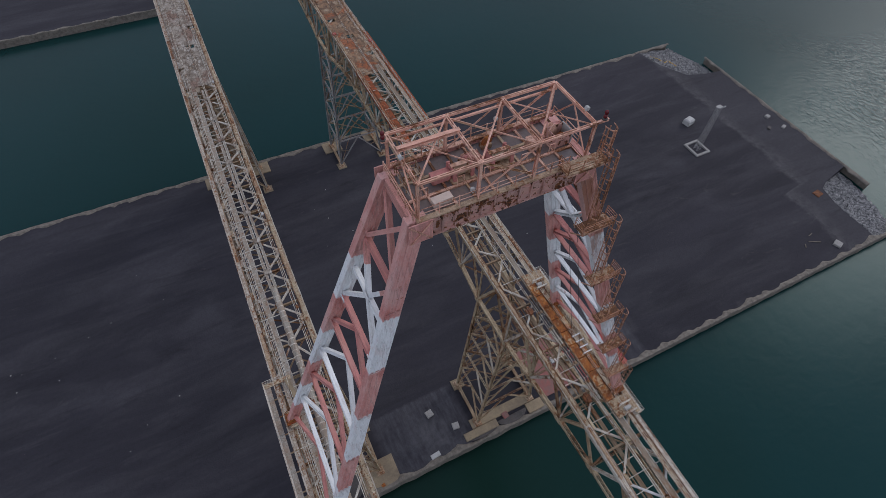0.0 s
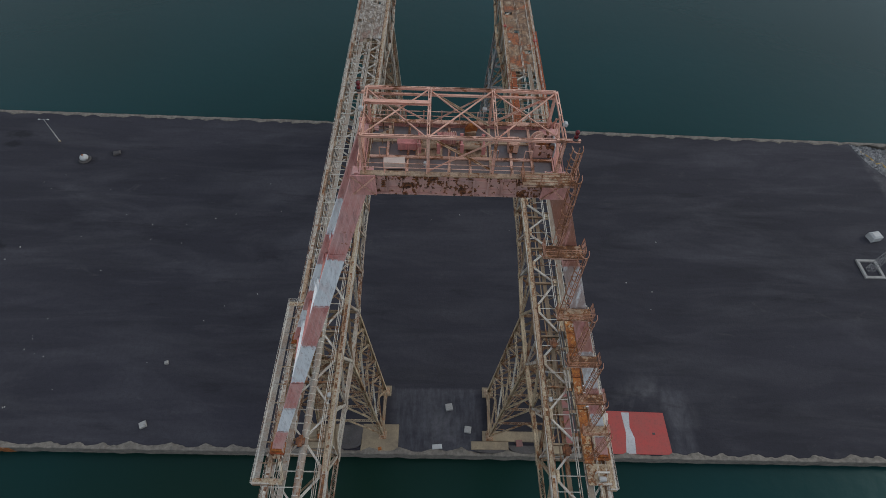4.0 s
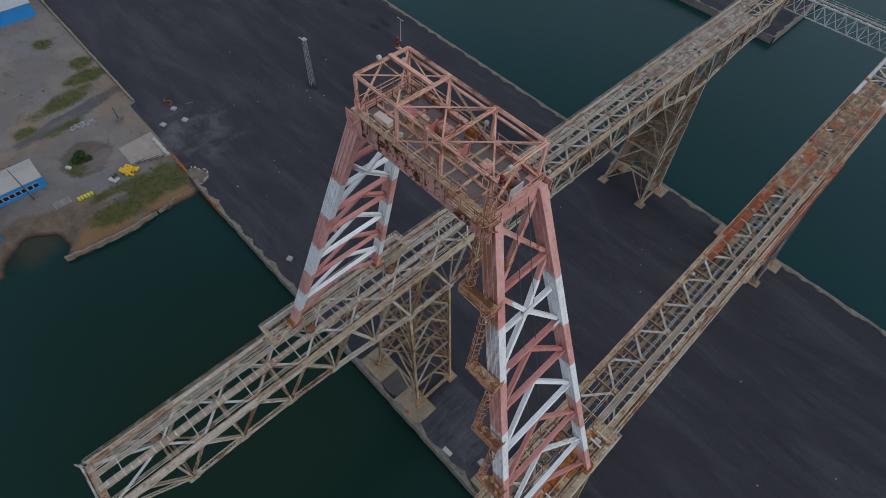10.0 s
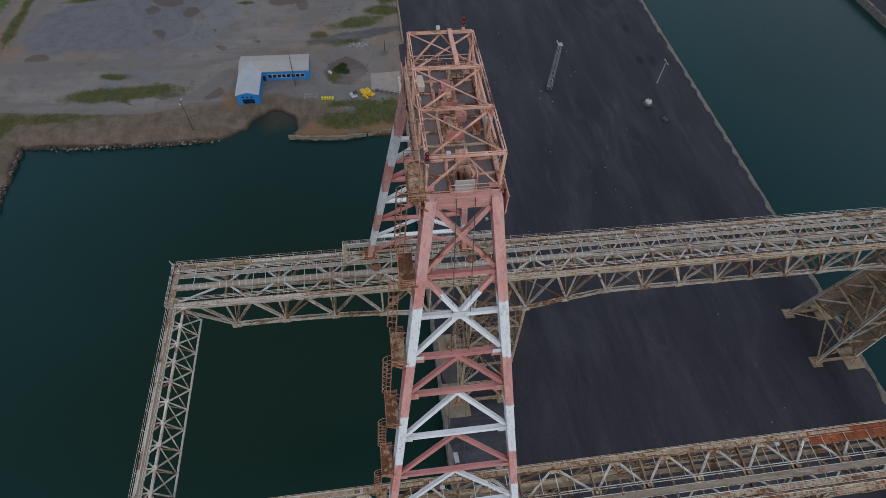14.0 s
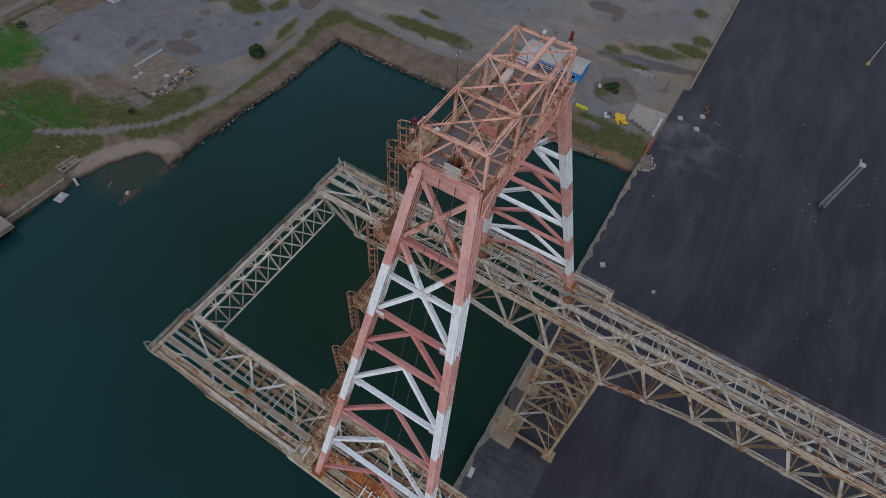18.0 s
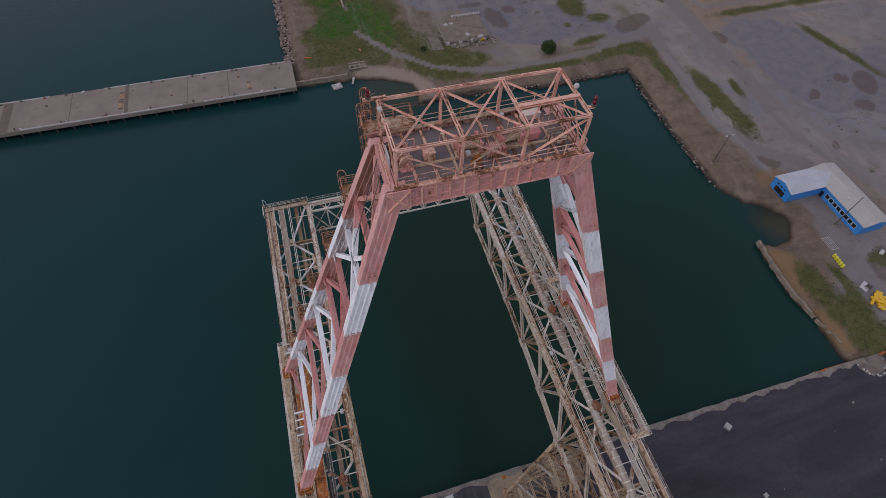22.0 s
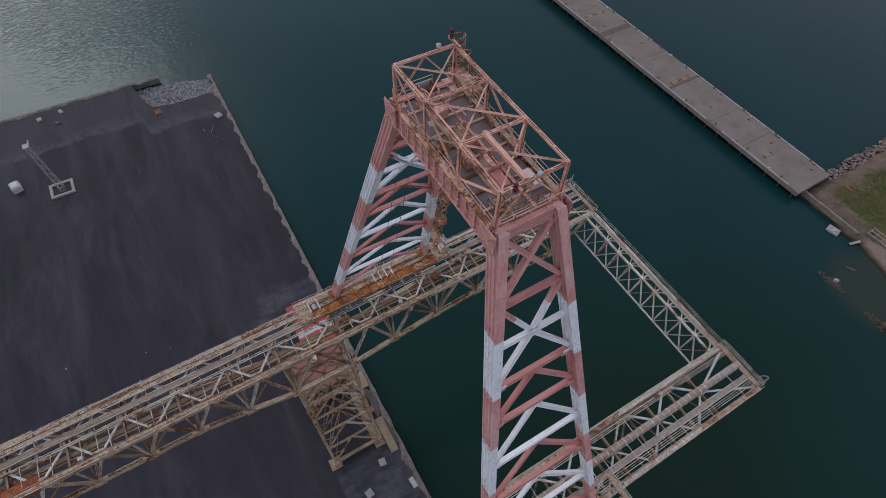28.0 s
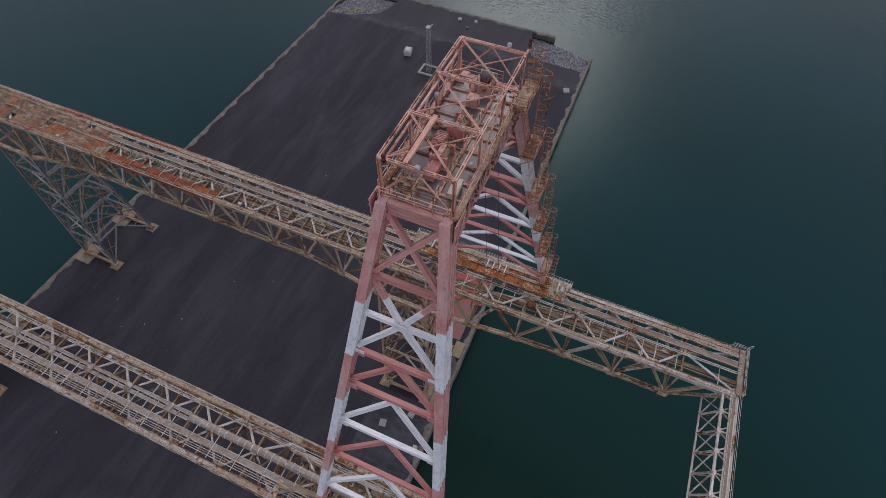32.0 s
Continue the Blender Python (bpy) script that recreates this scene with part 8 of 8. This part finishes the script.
# small landing and wrecks by the sandy bay
stage = thing("timber_stage", (-11.5, -166.8, -1.2), "broken concrete cribs of an old landing stage on the bank", "landing stage")
for i in range(3):
    bar("stage_beam", (-15.2, -168.6 + 1.9 * i, -0.5), (-7.8, -168.6 + 1.9 * i, -0.5), 0.6, 0.9, M_CONCRETE, stage)
for i in range(4):
    bar("stage_beam", (-14.8 + 2.2 * i, -169.0, -0.6), (-14.8 + 2.2 * i, -164.4, -0.6), 0.6, 0.8, M_CONCRETE, stage)
raft = thing("pontoon", (-1.0, -158.4, WATER_Z), "grey square pontoon moored off the quay root", "pontoon")
solid("hull", boxes([(-2.0, 2.0, -1.6, 1.6, -0.3, 0.7)], 0.15), M_PALE_CONCRETE, raft, m=pose(-1.0, -158.4, WATER_Z, 0, 0, 12))
solid("deck_box", turned([(0.6, 0.7), (0.6, 1.0), (0.2, 1.1)], 10), M_GREYBOX, raft, m=pose(-1.2, -158.2, WATER_Z))
ob = bar("gangway", (-7.6, -158.2, -2.9), (-8.8, -162.0, -2.4), 0.9, 0.25, M_PALE_CONCRETE, None, "U")
tagged(ob, "pale gangplank lying between bank and water", "gangway")
ob = bar("drift_log", (-15.4, -150.4, -3.1), (-13.0, -149.2, -3.1), 0.5, 0.5, M_WOOD, None, "tube")
tagged(ob, "grey log adrift in the bay", "log")
islet = thing("sunken_wreck", (-15.1, -140.5, -4.0), "dark wreck breaking the surface of the bay", "wreck")
solid("hulk", turned([(3.4, 0), (2.8, 0.5), (1.8, 0.95), (0.6, 1.05)], 11), M_BULK, islet, m=pose(-15.1, -140.5, -4.0))
solid("wheelhouse", boxes([(-0.6, 0.6, -0.5, 0.5, 0, 1.3)], 0.25), M_PALE_CONCRETE, islet, m=pose(-14.8, -140.8, -3.1, 0, 0, 20))
sill_wall = [(-6.5, -162.9), (15.5, -162.6)]
seawall(sill_wall, -0.8, M_CONCRETE, "low concrete wall from the stage to the quay", 12, 0.15, 0.8, False)


# ---- quay details ----
for k in range(24):
    x = 24.0 + 16.0 * k
    for y in (-158.6, -174.9):
        b = thing("bollard", (x, y, 0.5), "rusted mooring bollard on the quay edge", "bollard", "bollards along the quay")
        solid("post", turned([(0.3, 0), (0.25, 0.5), (0.4, 0.6), (0.38, 0.75), (0.1, 0.8)], 8), M_DARK, b, m=pose(x, y, 0.5))
        solid("footplate", boxes([(-0.55, 0.55, -0.55, 0.55, 0, 0.12)], 0.04), M_CONCRETE, b, m=pose(x, y, 0.5))
for k in range(60):
    x = 17.0 + 6.0 * k
    ob = bar("quay_pile", (x, -158.3, -8.0), (x, -158.3, -0.9), 0.6, 0.6, M_BULK, None, "tube")
    tagged(ob, "dark timber pile under the quay", "pile", "piles under the quay")
for x, w in ((42, 0.3), (58, 0.25), (80.5, 1.4), (101.5, 0.3), (122.6, 3.4), (155, 0.3), (187, 0.3), (223, 2.0), (262, 0.4)):
    sheet("quay_seam", [(x, -175.6), (x + w, -175.6), (x + w, -157.8), (x, -157.8)], 0.53, M_SEAM, "darker seam across the quay deck", "seam")
for x, y in ((138.9, -163.1), (138.7, -168.8), (83.2, -163.6), (83.0, -169.0), (176.0, -163.2), (175.8, -168.9), (34.0, -163.5)):
    lump("deck_slot", x, y, 2.0, 4.6, 0.54, 0, M_STEEL_BROWN, "rusty slot cover in the quay deck", "slot cover", "slot covers on the quay")
    for e in (-1, 1):
        lump("slot_plate", x, y + 2.0 * e, 1.8, 0.8, 0.6, 0, M_DARK, "dark end plate of a slot in the quay deck", "plate", "end plates of the slots")
rnd = random.Random(61)
for k in range(34):
    x, side = 22 + 7.4 * k + rnd.uniform(-2, 2), k % 2
    y = (-158.6 if side else -175.0) + rnd.uniform(-0.3, 0.3)
    lump("deck_fitting", x, y, rnd.uniform(0.6, 1.5), rnd.uniform(0.5, 0.9), 0.5 + rnd.uniform(0.15, 0.5), rnd.uniform(0, 90), (M_RUST_DULL, M_WHITEBAG, M_DARK)[k % 3], "old cleat or broken block at the quay edge", "fitting", "fittings along the quay edge", 0.15)
for k in range(16):
    x = 20 + 15.5 * k + rnd.uniform(-3, 3)
    y = rnd.uniform(-173, -160)
    lump("deck_scrap", x, y, rnd.uniform(0.4, 1.1), rnd.uniform(0.3, 0.8), 0.5 + rnd.uniform(0.1, 0.3), rnd.uniform(0, 90), (M_DARK, M_RUST_DULL)[k % 2], "small dark scrap lying on the quay deck", "scrap", "scraps on the quay deck", 0.08)
for x0, x1, side in ((20, 52, 1), (60, 118, 1), (128, 190, 1), (200, 300, 1), (18, 90, 0), (110, 170, 0), (180, 300, 0)):
    y = -157.9 if side else -175.5
    ob = solid("quay_coping", boxes([(x0, x1, -0.32, 0.32, 0.4, 0.72)], 0.06), M_PALE_CONCRETE, m=pose(0, y, 0))
    tagged(ob, "worn pale coping along the quay edge", "coping", kind="structure")


# ---- plants ----
def leaves(cx, cy, cz, rx, ry, rz, count, size, rnd):
    vs, fs = [], []
    for _ in range(count):
        while True:
            p = Vector((rnd.uniform(-1, 1), rnd.uniform(-1, 1), rnd.uniform(-0.5, 1)))
            if 0.35 < p.length < 1 + 0.25 * noise.noise(p * 2.3 + Vector((cx, cy, 0))):
                break
        c = Vector((cx + p.x * rx, cy + p.y * ry, cz + p.z * rz))
        m = Euler((rnd.random() * 6, rnd.random() * 6, rnd.random() * 6)).to_matrix()
        w = size * rnd.uniform(0.6, 1.3)
        i = len(vs)
        for q in ((-w, 0, 0), (0, -w * 0.45, w * 0.1), (w, 0, 0), (0, w * 0.45, w * 0.1)):
            vs.append(tuple(c + m @ Vector(q)))
        fs.append((i, i + 1, i + 2, i + 3))
    return vs, fs


def bush(x, y, r, h, count, label, seed):
    rnd = random.Random(seed)
    root = thing("bush", (x, y, G), label, "bush", "bushes")
    solid("crown", leaves(x, y, h * 0.45, r, r, h * 0.6, count, 0.42, rnd), M_LEAF, root)
    for k in range(5):
        t = 6.28 * k / 5
        bar("stem", (x, y, G), (x + r * 0.5 * math.cos(t), y + r * 0.5 * math.sin(t), h * 0.6), 0.14, 0.14, M_WOOD, root, "tube")
    return root


bush(-96.2, -155.6, 3.3, 4.6, 2400, "single round dark green bush on the bank", 1)
bush(-164.0, -19.6, 2.3, 1.4, 420, "low green shrub in the round planting bed", 2)
bush(-166.4, -18.2, 1.9, 1.2, 320, "low green shrub in the round planting bed", 3)
bush(-162.6, -16.8, 1.5, 0.9, 240, "low green shrub in the round planting bed", 4)
bush(-131.0, -200.0, 3.0, 1.6, 300, "rough green scrub beside the brick hut", 5)
bush(-123.5, -199.5, 2.6, 1.5, 260, "rough green scrub beside the brick hut", 6)
bush(-42.0, -169.9, 1.3, 1.5, 160, "small dark green shrub beside the track", 7)
bush(-52.5, -254.0, 2.2, 2.6, 260, "dark green shrub at the edge of the turf", 8)
lump("rusty_pipe", 8.1, -176.4, 3.4, 0.5, 0.5, -12, M_RUST, "orange-red pipe lying on the bank", "pipe")
lump("rusty_pipe", -14.8, -176.5, 0.5, 1.8, 0.5, 20, M_STEEL_RUST, "orange-red pipe lying in the grass", "pipe")
lump("white_boulder", -162.3, -23.7, 1.9, 1.2, 1.0, 30, M_GREYBOX, "white boulder at the rim of the planting bed", "boulder", bevel=0.4)
yard_wall = [(-182.5, 9.4), (-300.0, 9.4), (-420.0, 9.4)]
seawall(yard_wall, 0.9, M_CONCRETE, "low concrete wall between the yard and the coal ground", 14, 0.12, 0.8, False)
